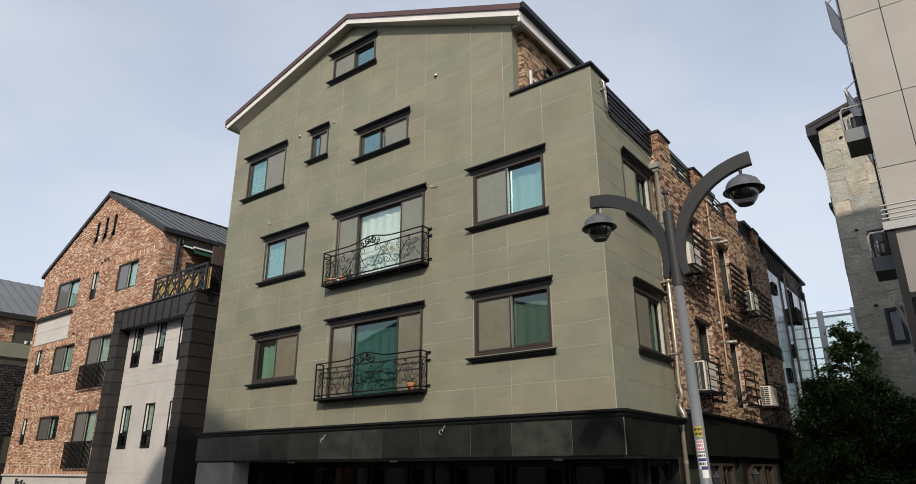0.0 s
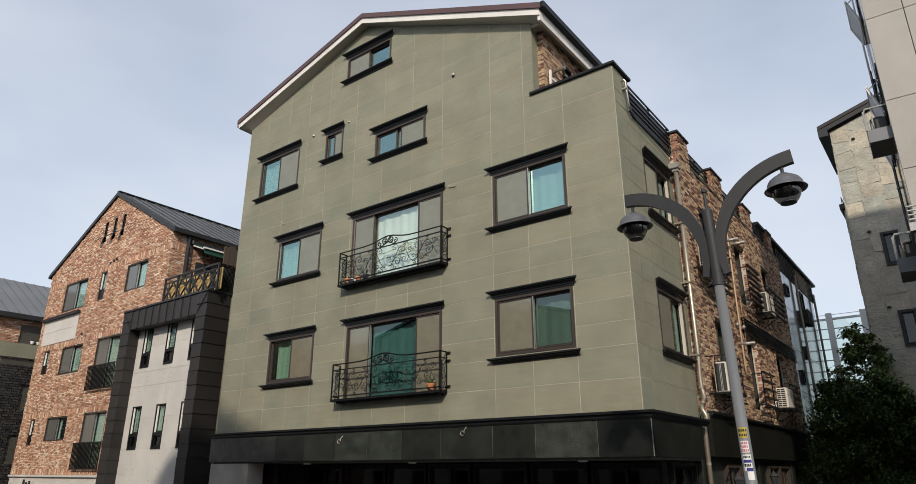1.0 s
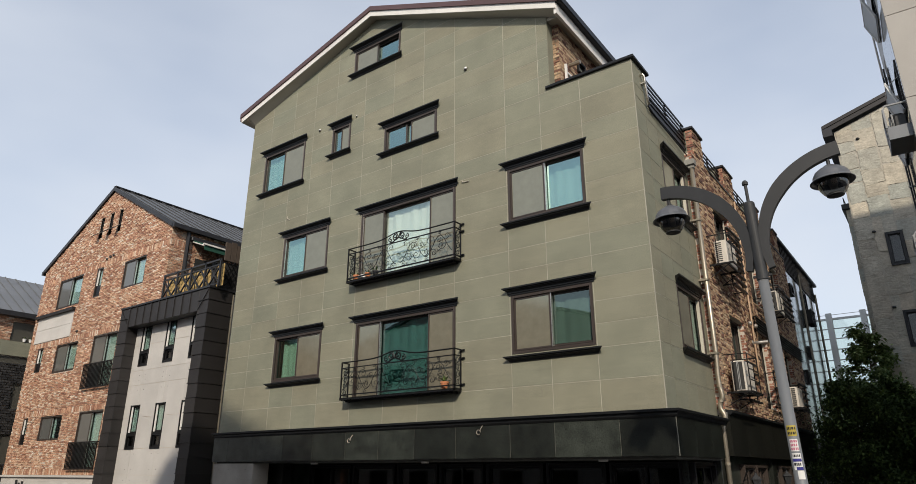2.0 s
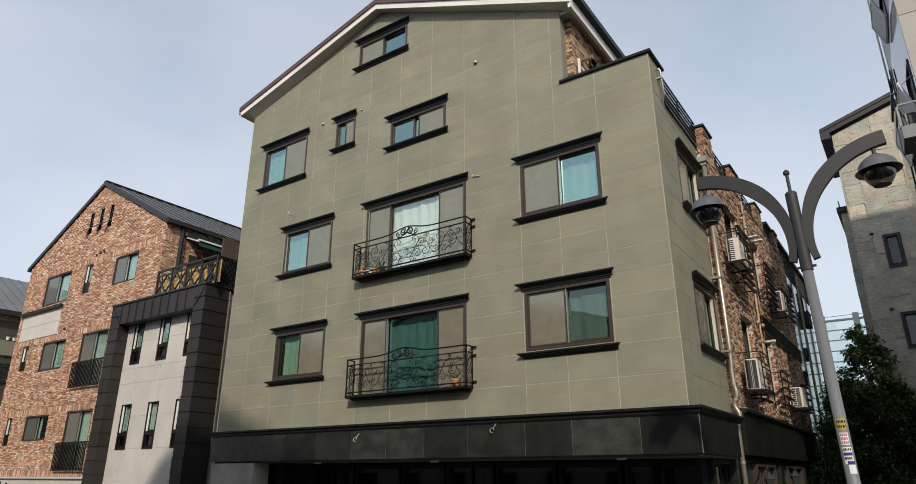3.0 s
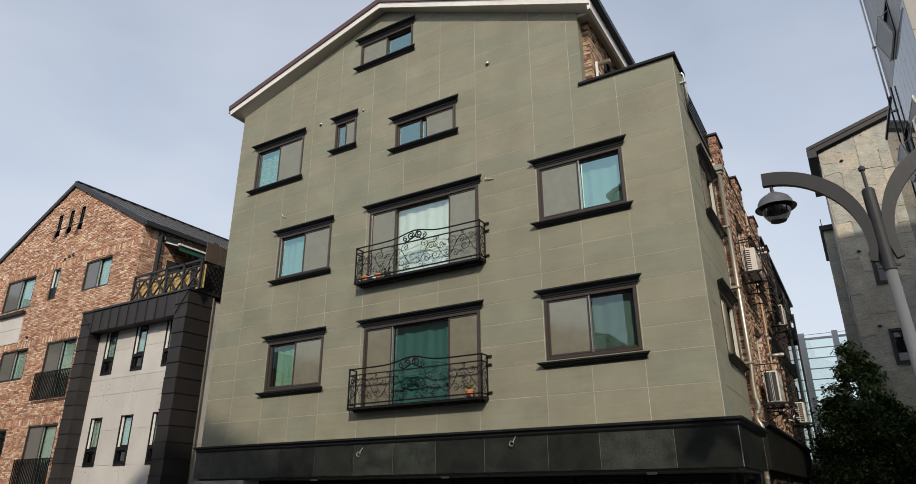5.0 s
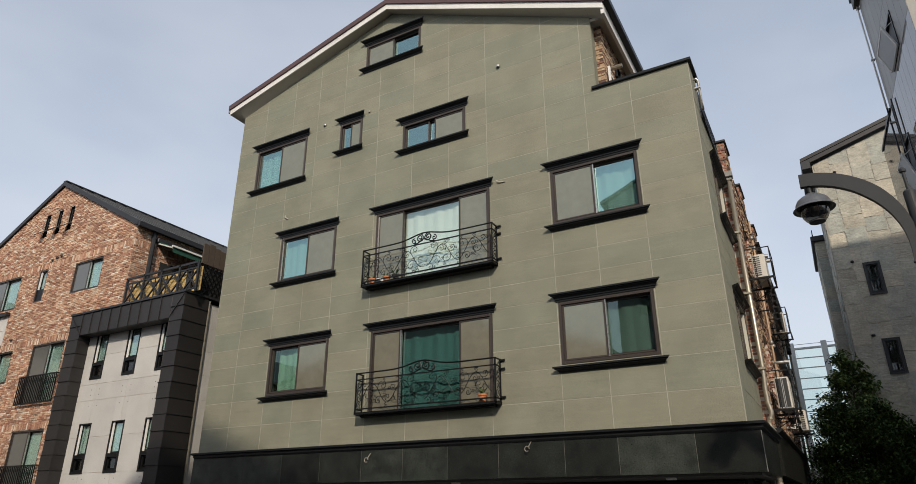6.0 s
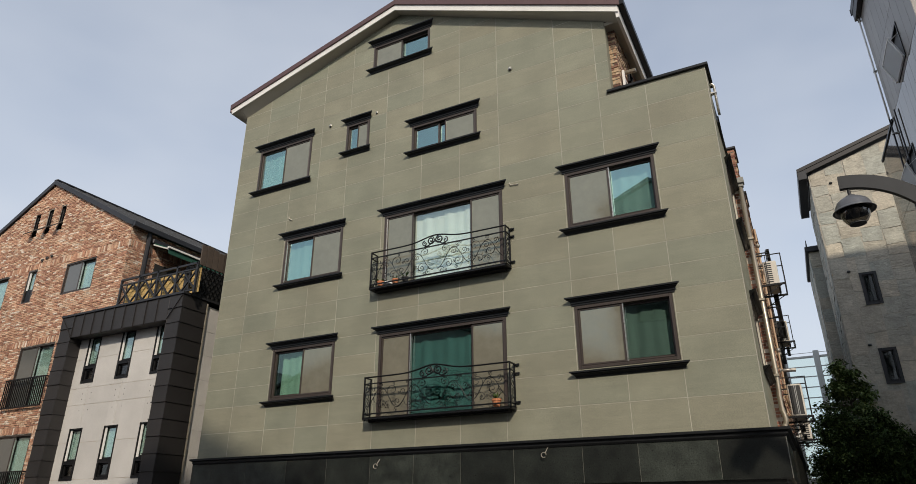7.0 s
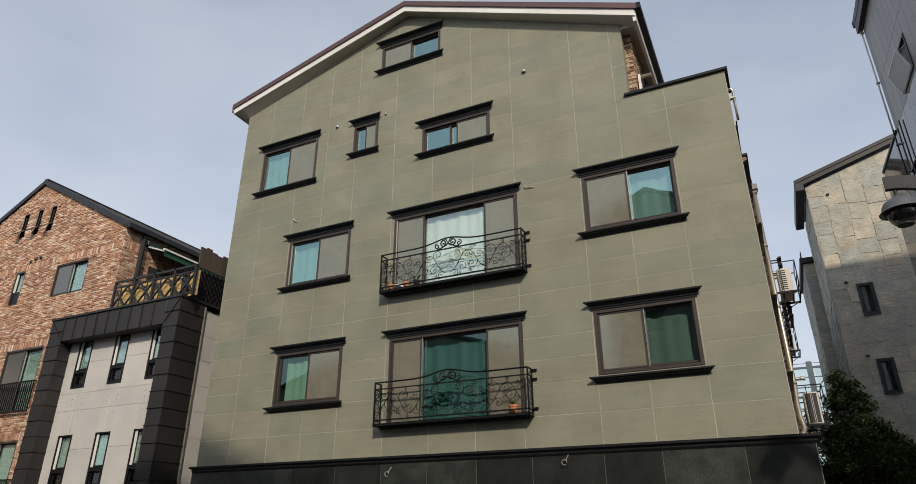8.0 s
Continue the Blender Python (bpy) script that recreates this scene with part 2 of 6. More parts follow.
WOOD = material("weathered_wood", (0.07, 0.052, 0.04), 0.8, vary=0.2, grain=0.25, grain_scale=12)
PINE = material("yellow_wood", (0.52, 0.36, 0.14), 0.7, vary=0.12, grain=0.15, grain_scale=10)
AWNING = material("green_awning_cloth", (0.012, 0.07, 0.045), 0.8, grain=0.1)
CURTAIN = material("pale_curtain", (0.74, 0.74, 0.70), 0.9, grain=0.06)
GREYCONCRETE = material("grey_pier_concrete", (0.30, 0.275, 0.24), 0.8, grain=0.12, stain=0.25, stain_scale=1.2)
PAPER = material("white_paper", (0.75, 0.75, 0.73), 0.7, grain=0.04)
INKRED = material("red_ink", (0.5, 0.16, 0.24), 0.7)
INKBLUE = material("blue_ink", (0.03, 0.03, 0.22), 0.7)
INKDARK = material("black_ink", (0.02, 0.02, 0.02), 0.7)
STICKYELLOW = material("yellow_sticker", (0.45, 0.35, 0.06), 0.6, grain=0.05)
GLASS = glass_material("teal_glass", (0.235, 0.405, 0.40), 0.11, (0.8, 1.0, 0.98))
GLASSPALE = glass_material("pale_teal_glass", (0.84, 0.90, 0.87), 0.2, (0.88, 1.0, 0.98))
GLASSBLUE = glass_material("blue_teal_glass", (0.52, 0.67, 0.65), 0.33, (0.66, 0.92, 0.91))
GLASSHOUSE = glass_material("light_teal_glass", (0.58, 0.71, 0.69), 0.22, (0.88, 1.0, 1.0))
GLASSSOFT = glass_material("soft_teal_glass", (0.31, 0.41, 0.385), 0.11, (0.85, 1.0, 0.97))
GLASSFRESH = glass_material("pale_green_glass", (0.46, 0.63, 0.56), 0.10, (0.8, 1.0, 0.97))
GLASSMILKY = glass_material("milky_clear_panel", (0.9, 0.95, 0.92), 0.05)
BARRIER = material("pale_grey_barrier_paint", (0.82, 0.83, 0.81), 0.5, grain=0.05, stain=0.1, stain_scale=1.5, streak=True)
GLASSDARK = glass_material("smoked_glass", (0.4, 0.42, 0.42), 0.04)
SCREEN = material("screen_behind_glass", (0.188, 0.172, 0.128), 0.06, spec=1.0, grain=0.05, grain_scale=6, stain=0.12, stain_scale=1.5)
SCREEN.node_tree.nodes["Principled BSDF"].inputs["IOR"].default_value = 1.78
SCREEN.node_tree.nodes["Principled BSDF"].inputs["Specular Tint"].default_value = (0.70, 0.84, 0.72, 1)
SCREENDARK = material("dark_screen_behind_glass", (0.11, 0.112, 0.105), 0.08, spec=0.8, grain=0.05, grain_scale=6)
SILVERGLASS = material("silvery_wall_glass", (0.22, 0.235, 0.235), 0.07, metal=0.35, spec=0.8, vary=0.08, grain=0.04)
HEAD = material("grey_lamp_enamel", (0.11, 0.115, 0.125), 0.38, metal=0.15, grain=0.1, stain=0.15, stain_scale=6)
BOWL = glass_material("smoked_lamp_bowl", (0.27, 0.26, 0.24), 0.09)


def frosted_material(name, color, pass_on):
    """Frosted glass: scatters part of the light on to its far side."""
    m = bpy.data.materials.new(name)
    m.use_nodes = True
    n, l = m.node_tree.nodes, m.node_tree.links
    b = n["Principled BSDF"]
    b.inputs["Base Color"].default_value = (*color, 1)
    b.inputs["Roughness"].default_value = 0.25
    tl = n.new("ShaderNodeBsdfTranslucent")
    tl.inputs["Color"].default_value = (*color, 1)
    mx = n.new("ShaderNodeMixShader")
    mx.inputs[0].default_value = pass_on
    l.new(b.outputs[0], mx.inputs[1])
    l.new(tl.outputs[0], mx.inputs[2])
    l.new(mx.outputs[0], n["Material Output"].inputs["Surface"])
    return m


FROST = frosted_material("frosted_pane", (0.78, 0.80, 0.81), 0.6)
BULB = material("milky_bulb_glass", (0.32, 0.31, 0.28), 0.35, spec=0.6, grain=0.05)


# ---- building helpers ----
def thing(name, at, label, category, group="", kind=""):
    ob = new(name)
    ob.location = at
    ob.empty_display_size = 0.2
    return tagged(ob, label, category, group, kind)


def link(name, me, parent=None, label="", mat=None):
    ob = new(name, me)
    if mat is not None and not me.materials:
        me.materials.append(mat)
    if parent is not None:
        ob.parent = parent
        base = Matrix.Identity(4)
        p = parent
        chain = []
        while p is not None:
            chain.append(p)
            p = p.parent
        for p in reversed(chain):
            base = base @ p.matrix_parent_inverse @ p.matrix_basis
        ob.matrix_parent_inverse = base.inverted()
    if label:
        ob["label"] = label
    return ob


def part(name, bm, mat, parent=None, label="", smooth=False):
    bmesh.ops.recalc_face_normals(bm, faces=bm.faces)
    me = bpy.data.meshes.new(name)
    bm.to_mesh(me)
    bm.free()
    if smooth:
        me.shade_smooth()
    return link(name, me, parent, label, mat)


def poly_part(name, verts, faces, mat, parent=None, label="", kind=""):
    me = bpy.data.meshes.new(name)
    me.from_pydata(verts, [], faces)
    me.update()
    ob = link(name, me, parent, label, mat)
    if kind:
        ob["kind"] = kind
    return ob


def box(bm, x0, x1, y0, y1, z0, z1, bevel=0.0):
    r = bmesh.ops.create_cube(bm, size=1.0, matrix=Matrix.LocRotScale(((x0 + x1) / 2, (y0 + y1) / 2, (z0 + z1) / 2), None, (abs(x1 - x0), abs(y1 - y0), abs(z1 - z0))))
    if bevel:
        edges = list({e for v in r["verts"] for e in v.link_edges})
        bmesh.ops.bevel(bm, geom=edges, offset=bevel, segments=1, affect="EDGES")
    return bm


def boxes(*rows, bevel=0.0):
    bm = bmesh.new()
    for r in rows:
        box(bm, *r, bevel=bevel)
    return bm


def solid(bm, pts, lift):
    """Extrude a flat outline (list of Vectors) by the Vector lift."""
    a = [bm.verts.new(p) for p in pts]
    b = [bm.verts.new(Vector(p) + lift) for p in pts]
    bm.faces.new(a)
    bm.faces.new(b[::-1])
    for i in range(len(a)):
        j = (i + 1) % len(a)
        bm.faces.new((a[i], a[j], b[j], b[i]))
    return bm


def tube(bm, pts, r, seg=6, closed=False, taper=None):
    """A round bar along a line of points."""
    pts = [Vector(p) for p in pts]
    rings = []
    side = None
    for i, p in enumerate(pts):
        d = (pts[min(i + 1, len(pts) - 1)] - pts[max(i - 1, 0)]).normalized()
        if side is None:
            side = d.orthogonal().normalized()
        side = (side - d * side.dot(d))
        side = side.normalized() if side.length > 1e-5 else d.orthogonal().normalized()
        up = d.cross(side)
        rr = r if taper is None else r + (taper - r) * i / max(1, len(pts) - 1)
        rings.append([bm.verts.new(p + (side * math.cos(6.28319 * k / seg) + up * math.sin(6.28319 * k / seg)) * rr) for k in range(seg)])
    for a, b in zip(rings, rings[1:]):
        for k in range(seg):
            bm.faces.new((a[k], a[(k + 1) % seg], b[(k + 1) % seg], b[k]))
    bm.faces.new(rings[0][::-1])
    bm.faces.new(rings[-1])
    return bm


def lathe(bm, profile, at, seg=20, axis=None):
    """Turn a profile of (radius, height) about the vertical through at."""
    rings = []
    for r, h in profile:
        rings.append([bm.verts.new((at[0] + r * math.cos(6.28319 * k / seg), at[1] + r * math.sin(6.28319 * k / seg), at[2] + h)) for k in range(seg)])
    for a, b in zip(rings, rings[1:]):
        for k in range(seg):
            bm.faces.new((a[k], a[(k + 1) % seg], b[(k + 1) % seg], b[k]))
    bm.faces.new(rings[0][::-1])
    bm.faces.new(rings[-1])
    return bm


class Wall:
    """A vertical wall: u runs along it, w is height, n points out of it."""

    def __init__(self, origin, along, out):
        self.o, self.a, self.n = Vector(origin), Vector(along).normalized(), Vector(out).normalized()

    def p(self, u, n, w):
        return self.o + self.a * u + self.n * n + Vector((0, 0, w))

    def box(self, bm, u0, u1, n0, n1, w0, w1, bevel=0.0):
        r = bmesh.ops.create_cube(bm, size=1.0)
        for v in r["verts"]:
            v.co = self.p(u0 + (v.co.x + 0.5) * (u1 - u0), n0 + (v.co.y + 0.5) * (n1 - n0), w0 + (v.co.z + 0.5) * (w1 - w0))
        if bevel:
            bmesh.ops.bevel(bm, geom=list({e for v in r["verts"] for e in v.link_edges}), offset=bevel, segments=1, affect="EDGES")
        return bm

    def boxes(self, *rows, bevel=0.0):
        bm = bmesh.new()
        for r in rows:
            self.box(bm, *r, bevel=bevel)
        return bm

    def profile(self, bm, u0, u1, outline):
        """A moulding: an outline of (n, w) drawn out from u0 to u1."""
        return solid(bm, [self.p(u0, n, w) for n, w in outline], self.a * (u1 - u0))

    def moulding(self, bm, u0, u1, outline):
        """A moulding whose ends return to the wall: the further out, the longer."""
        a = [bm.verts.new(self.p(u0 - max(n, 0), n, w)) for n, w in outline]
        b = [bm.verts.new(self.p(u1 + max(n, 0), n, w)) for n, w in outline]
        bm.faces.new(a)
        bm.faces.new(b[::-1])
        for i in range(len(a)):
            j = (i + 1) % len(a)
            bm.faces.new((a[i], a[j], b[j], b[i]))
        return bm


def clip(poly, a, b, c):
    """Keep the part of a flat polygon where a*u + b*w <= c."""
    out = []
    for i, p in enumerate(poly):
        q = poly[(i + 1) % len(poly)]
        dp, dq = a * p[0] + b * p[1] - c, a * q[0] + b * q[1] - c
        if dp <= 1e-9:
            out.append(p)
        if (dp < -1e-9 and dq > 1e-9) or (dp > 1e-9 and dq < -1e-9):
            t = dp / (dp - dq)
            out.append((p[0] + (q[0] - p[0]) * t, p[1] + (q[1] - p[1]) * t))
    return out if len(out) > 2 else []


def area(poly):
    return abs(sum(p[0] * q[1] - q[0] * p[1] for p, q in zip(poly, poly[1:] + poly[:1]))) / 2


def cut(polys, rects):
    """Take rectangles (u0, u1, w0, w1) out of convex polygons."""
    for u0, u1, w0, w1 in rects:
        left = []
        for p in polys:
            us, ws = [q[0] for q in p], [q[1] for q in p]
            if max(us) <= u0 or min(us) >= u1 or max(ws) <= w0 or min(ws) >= w1:
                left.append(p)
                continue
            left += [clip(p, 1, 0, u0), clip(p, -1, 0, -u1)]
            mid = clip(clip(p, -1, 0, -u0), 1, 0, u1)
            if mid:
                left += [clip(mid, 0, 1, w0), clip(mid, 0, -1, -w1)]
        polys = [p for p in left if p and area(p) > 1e-4]
    return polys


def slab(wall, polys, n0, n1, weld=()):
    """Thick wall pieces; weld: openings along whose edges the pieces are split, so that they join into one body."""
    bm = bmesh.new()
    for u0, u1, w0, w1 in weld:
        for a, b, c in ((1, 0, u0), (1, 0, u1), (0, 1, w0), (0, 1, w1)):
            polys = [q for p in polys for q in (clip(p, a, b, c), clip(p, -a, -b, -c)) if q and area(q) > 1e-5]
    for p in polys:
        solid(bm, [wall.p(u, n0, w) for u, w in p], wall.n * (n1 - n0))
    if weld:
        bmesh.ops.remove_doubles(bm, verts=bm.verts, dist=0.0005)
    return bm


def brickwork(name, wall, outline, holes, mat, parent, size=(0.185, 0.05), joint=0.013, proud=0.012, soldier=(), rng=None, label=""):
    """Single bricks, each with its own edges, in one mesh; soldier: (w0, w1) bands of upright bricks. outline: test of (u, w)."""
    u0, u1, w0, w1, inside = outline
    verts, faces = [], []
    w, row = w0, 0
    while w < w1 - 0.02:
        band = next((b for b in soldier if b[0] <= w + 1e-6 < b[1]), None)
        h = band[1] - w - joint if band else size[1]
        if not band:
            nxt = [b[0] for b in soldier if w < b[0] < w + h + joint]
            if nxt:
                h = max(0.02, nxt[0] - w - joint)
        length = size[1] if band else size[0]
        u = u0 - (0 if band else (row % 2) * size[0] / 2 + rng.uniform(0, 0.03))
        while u < u1:
            e = min(u + length * rng.uniform(0.94, 1.05), u1)
            s = max(u, u0)
            hh = min(h, w1 - w)
            spans = [(s, e)]
            for a, b, c, d in holes:
                if w + hh * 0.5 > c and w + hh * 0.5 < d:
                    spans = [t for x, y in spans for t in ((x, min(y, a)), (max(x, b), y)) if t[1] - t[0] > 0.025]
            for x, y in spans:
                if y - x > 0.025 and inside((x + y) / 2, w + hh * 0.6):
                    n1 = proud + rng.uniform(-0.011, 0.011)
                    j = [rng.uniform(-0.006, 0.006) for _ in range(4)]
                    k = len(verts)
                    for n in (-0.02, n1):
                        verts += [wall.p(x + j[0], n, w + j[1]), wall.p(y + j[2], n, w + j[3]), wall.p(y + j[2], n, w + hh + j[1]), wall.p(x + j[0], n, w + hh + j[3])]
                    faces += [(k + 4, k + 5, k + 6, k + 7), (k, k + 1, k + 5, k + 4), (k + 1, k + 2, k + 6, k + 5), (k + 2, k + 3, k + 7, k + 6), (k + 3, k, k + 4, k + 7)]
            u += length + joint
        w += h + joint
        row += 1
    return poly_part(name, verts, faces, mat, parent, label, "stuff")


def window(wall, u0, u1, w0, w1, parent, splits=(0.5,), screens=(), glass=None, depth=0.04, frame=0.06, mat=None, lintel=True, room=1.6,
           curtain=None, silver=True, label="", sill=True, tip=0.16, gap=0.06, mesh=None, rail=False, drop=0.0):
    """A sliding window: outer frame, sashes on two tracks, panes, screens, moulded head and sill, and the room behind."""
    mat, glass = mat or FRAME, glass or GLASS
    d = -depth
    ob = part("window", wall.boxes((u0, u0 + frame, d - 0.12, d + 0.05, w0, w1), (u1 - frame, u1, d - 0.12, d + 0.05, w0, w1),
                                   (u0 + frame, u1 - frame, d - 0.12, d + 0.05, w0, w0 + frame), (u0 + frame, u1 - frame, d - 0.12, d + 0.05, w1 - frame, w1), bevel=0.006), mat, parent, label)
    a0, a1, b0, b1 = u0 + frame, u1 - frame, w0 + frame, w1 - frame
    edges = [a0] + [a0 + (a1 - a0) * s for s in splits] + [a1]
    sf = 0.045
    for i, (x0, x1) in enumerate(zip(edges, edges[1:])):
        back = -0.03 if i % 2 else 0.0
        x0b, x1b = x0 - (sf / 2 if i else 0), x1 + (sf / 2 if i < len(edges) - 2 else 0)
        n0, n1 = d - 0.045 + back, d - 0.005 + back
        part("sash", wall.boxes((x0b, x0b + sf, n0, n1, b0, b1), (x1b - sf, x1b, n0, n1, b0, b1), (x0b + sf, x1b - sf, n0, n1, b0, b0 + sf * 1.2), (x0b + sf, x1b - sf, n0, n1, b1 - sf, b1), bevel=0.004), mat, ob)
        pane = part("pane", wall.boxes((x0b + sf, x1b - sf, n0 + 0.015, n0 + 0.02, b0 + sf, b1 - sf)), glass, ob)
        pane.visible_shadow = False
        if i in screens:
            s = part("insect_screen", wall.boxes((x0b + sf * 0.6, x1b - sf * 0.6, d + 0.012, d + 0.016, b0 + 0.01, b1 - 0.01)), mesh or SCREEN, ob, "insect screen behind the pane")
            s.visible_shadow = False
            part("screen_frame", wall.boxes((x0b, x0b + 0.035, d + 0.0, d + 0.03, b0, b1), (x1b - 0.035, x1b, d, d + 0.03, b0, b1), (x0b + 0.035, x1b - 0.035, d, d + 0.03, b0, b0 + 0.035), (x0b + 0.035, x1b - 0.035, d, d + 0.03, b1 - 0.035, b1)), mat, ob)
    if silver:
        # on the street front this bright strip also stands for the sunlit left reveal
        part("track_strip", wall.boxes((u0 + frame, u0 + frame + 0.022, d + 0.006, d + 0.04, b0, b1)), SILVER, ob, "bare aluminium track edge, doubling as a sunlit edge")
    if rail:
        part("track_strip", wall.boxes((edges[1] + 0.026, edges[1] + 0.044, d - 0.03, d + 0.034, b0, b1)), SILVER, ob, "bare aluminium track edge, doubling as a sunlit edge")
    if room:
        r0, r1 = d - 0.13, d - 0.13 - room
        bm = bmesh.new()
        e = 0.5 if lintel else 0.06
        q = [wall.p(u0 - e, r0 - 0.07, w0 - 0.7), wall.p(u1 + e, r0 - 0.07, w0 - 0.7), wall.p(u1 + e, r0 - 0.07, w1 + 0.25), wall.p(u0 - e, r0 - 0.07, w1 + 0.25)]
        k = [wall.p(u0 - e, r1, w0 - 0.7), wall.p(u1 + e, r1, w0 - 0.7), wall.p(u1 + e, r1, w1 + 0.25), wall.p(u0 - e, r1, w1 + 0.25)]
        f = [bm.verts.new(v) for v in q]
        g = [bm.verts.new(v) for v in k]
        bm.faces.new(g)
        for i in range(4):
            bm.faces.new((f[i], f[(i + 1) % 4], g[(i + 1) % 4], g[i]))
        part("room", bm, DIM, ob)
    if curtain:
        for c0, c1 in curtain:
            bm = bmesh.new()
            cols = max(8, int((c1 - c0) * (u1 - u0) / 0.035))
            prev = None
            for i in range(cols + 1):
                u = u0 + (u1 - u0) * (c0 + (c1 - c0) * i / cols)
                n = d - 0.08 - gap + min(1.0, 0.2 + gap * 12) * (0.013 * math.sin(i * 0.9 + 1.3 * math.sin(i * 0.11)) + 0.012 * math.sin(i * 0.37 + u))
                ring = [bm.verts.new(wall.p(u, n, w0 - 0.1)), bm.verts.new(wall.p(u, n, w1 + 0.24))]
                if prev:
                    bm.faces.new((prev[0], ring[0], ring[1], prev[1]))
                prev = ring
            part("curtain", bm, CURTAIN, ob, smooth=True)
    if lintel:
        t = tip
        bm = bmesh.new()
        wall.moulding(bm, u0 - t + 0.13, u1 + t - 0.13, [(0.0, w1 + 0.005), (0.022, w1 + 0.005), (0.022, w1 + 0.04), (0.04, w1 + 0.045), (0.04, w1 + 0.075), (0.075, w1 + 0.105), (0.1, w1 + 0.11), (0.1, w1 + 0.125), (0.13, w1 + 0.13), (0.13, w1 + 0.16), (0.0, w1 + 0.165)])
        part("lintel", bm, TRIM, ob, "black moulded stone head")
    if sill:
        t = tip
        w0 -= drop
        bm = bmesh.new()
        wall.moulding(bm, u0 - t + 0.13, u1 + t - 0.13, [(-0.03, w0 - 0.005), (0.13, w0 - 0.012), (0.13, w0 - 0.04), (0.1, w0 - 0.045), (0.1, w0 - 0.06), (0.075, w0 - 0.065), (0.04, w0 - 0.095), (0.03, w0 - 0.12), (0.0, w0 - 0.12), (-0.03, w0 - 0.12)])
        part("sill", bm, TRIM, ob, "black moulded stone sill")
    return ob

RNG = random.Random(7)
# ---- ground ----
bm = bmesh.new()
bmesh.ops.create_grid(bm, x_segments=2, y_segments=2, size=900)
tagged(part("ground", bm, ASPHALT), "grey asphalt street and ground between the houses", "ground", kind="structure")
tagged(part("pavement", boxes((-30, 0.6, -2.6, 0.5, 0.0, 0.12), bevel=0.02), PAVING), "grey paved strip before the houses", "pavement", kind="structure")

# ---- the olive stone apartment house ----
FRONT = Wall((0, 0, 0), (1, 0, 0), (0, -1, 0))
SIDE = Wall((0, 0, 0), (0, 1, 0), (1, 0, 0))
W, APEX = -12.7, -7.36
house = thing("apartment_house", (-6.3, 6, 0), "five-storey apartment house clad in olive-grey stone panels", "building")


def under_roof(poly):
    poly = clip(poly, -(14.7 - 13.0) / (APEX - W), 1, 13.0 - W * (14.7 - 13.0) / (APEX - W))
    s = (14.7 - 12.22) / (-1.9 - APEX)
    return clip(poly, s, 1, 14.7 + s * APEX)


# windows of the street front: u0, u1, w0, w1
WIN = {
    "a": (-11.92, -10.06, 10.30, 11.595), "b": (-10.63, -8.78, 7.37, 8.615), "e": (-10.63, -8.78, 4.50, 5.715),
    "c": (-3.05, -1.21, 7.37, 8.615), "d": (-3.05, -1.21, 4.50, 5.715),
    "f": (-7.55, -4.49, 6.70, 8.615), "g": (-7.55, -4.49, 3.82, 5.715),
    "s": (-8.9, -8.16, 10.74, 11.575), "m": (-6.86, -5.08, 10.19, 10.935), "t": (-8.16, -6.40, 13.12, 13.895),
}
HOLES = list(WIN.values())
NOTCH = (-1.9, 0.2, 10.30, 30)
whole = under_roof([(W, 3.2), (0, 3.2), (0, 20), (W, 20)])
part("wall", slab(FRONT, cut([whole], HOLES + [NOTCH]), -0.25, 0.0, HOLES + [NOTCH]), GROUT, house)

window(FRONT, *WIN["a"], house, splits=(0.5,), screens=(1,), curtain=[(0.0, 0.62)], glass=GLASSBLUE, silver=False)
window(FRONT, *WIN["b"], house, splits=(0.5,), screens=(1,), curtain=[(0.0, 0.62)], glass=GLASSBLUE)
window(FRONT, *WIN["e"], house, splits=(0.5,), screens=(1,), curtain=[(0.1, 0.62)], glass=GLASSFRESH, silver=False, drop=0.02)
window(FRONT, *WIN["c"], house, splits=(0.48,), screens=(0,), curtain=[(0.45, 0.98)], gap=0.12, glass=GLASSBLUE, silver=False, rail=True, drop=0.03)
window(FRONT, *WIN["d"], house, splits=(0.48,), screens=(0,), curtain=[(0.25, 0.98)], gap=0.08, glass=GLASSSOFT, silver=False, rail=True, drop=0.042)
window(FRONT, *WIN["f"], house, splits=(0.24, 0.76), screens=(0, 2), curtain=[(0.1, 0.84)], glass=GLASSPALE, sill=False)
window(FRONT, *WIN["g"], house, splits=(0.24, 0.76), screens=(0, 2), curtain=[(0.1, 0.8)], sill=False, gap=0.09, silver=False, rail=True)
window(FRONT, *WIN["s"], house, splits=(0.5,), screens=(1,), glass=GLASSBLUE, tip=0.13, silver=False)
window(FRONT, *WIN["m"], house, splits=(0.41, 0.53), screens=(2,), glass=GLASSBLUE, silver=False)
window(FRONT, *WIN["t"], house, splits=(0.5,), screens=(0,), glass=GLASSBLUE, silver=False)

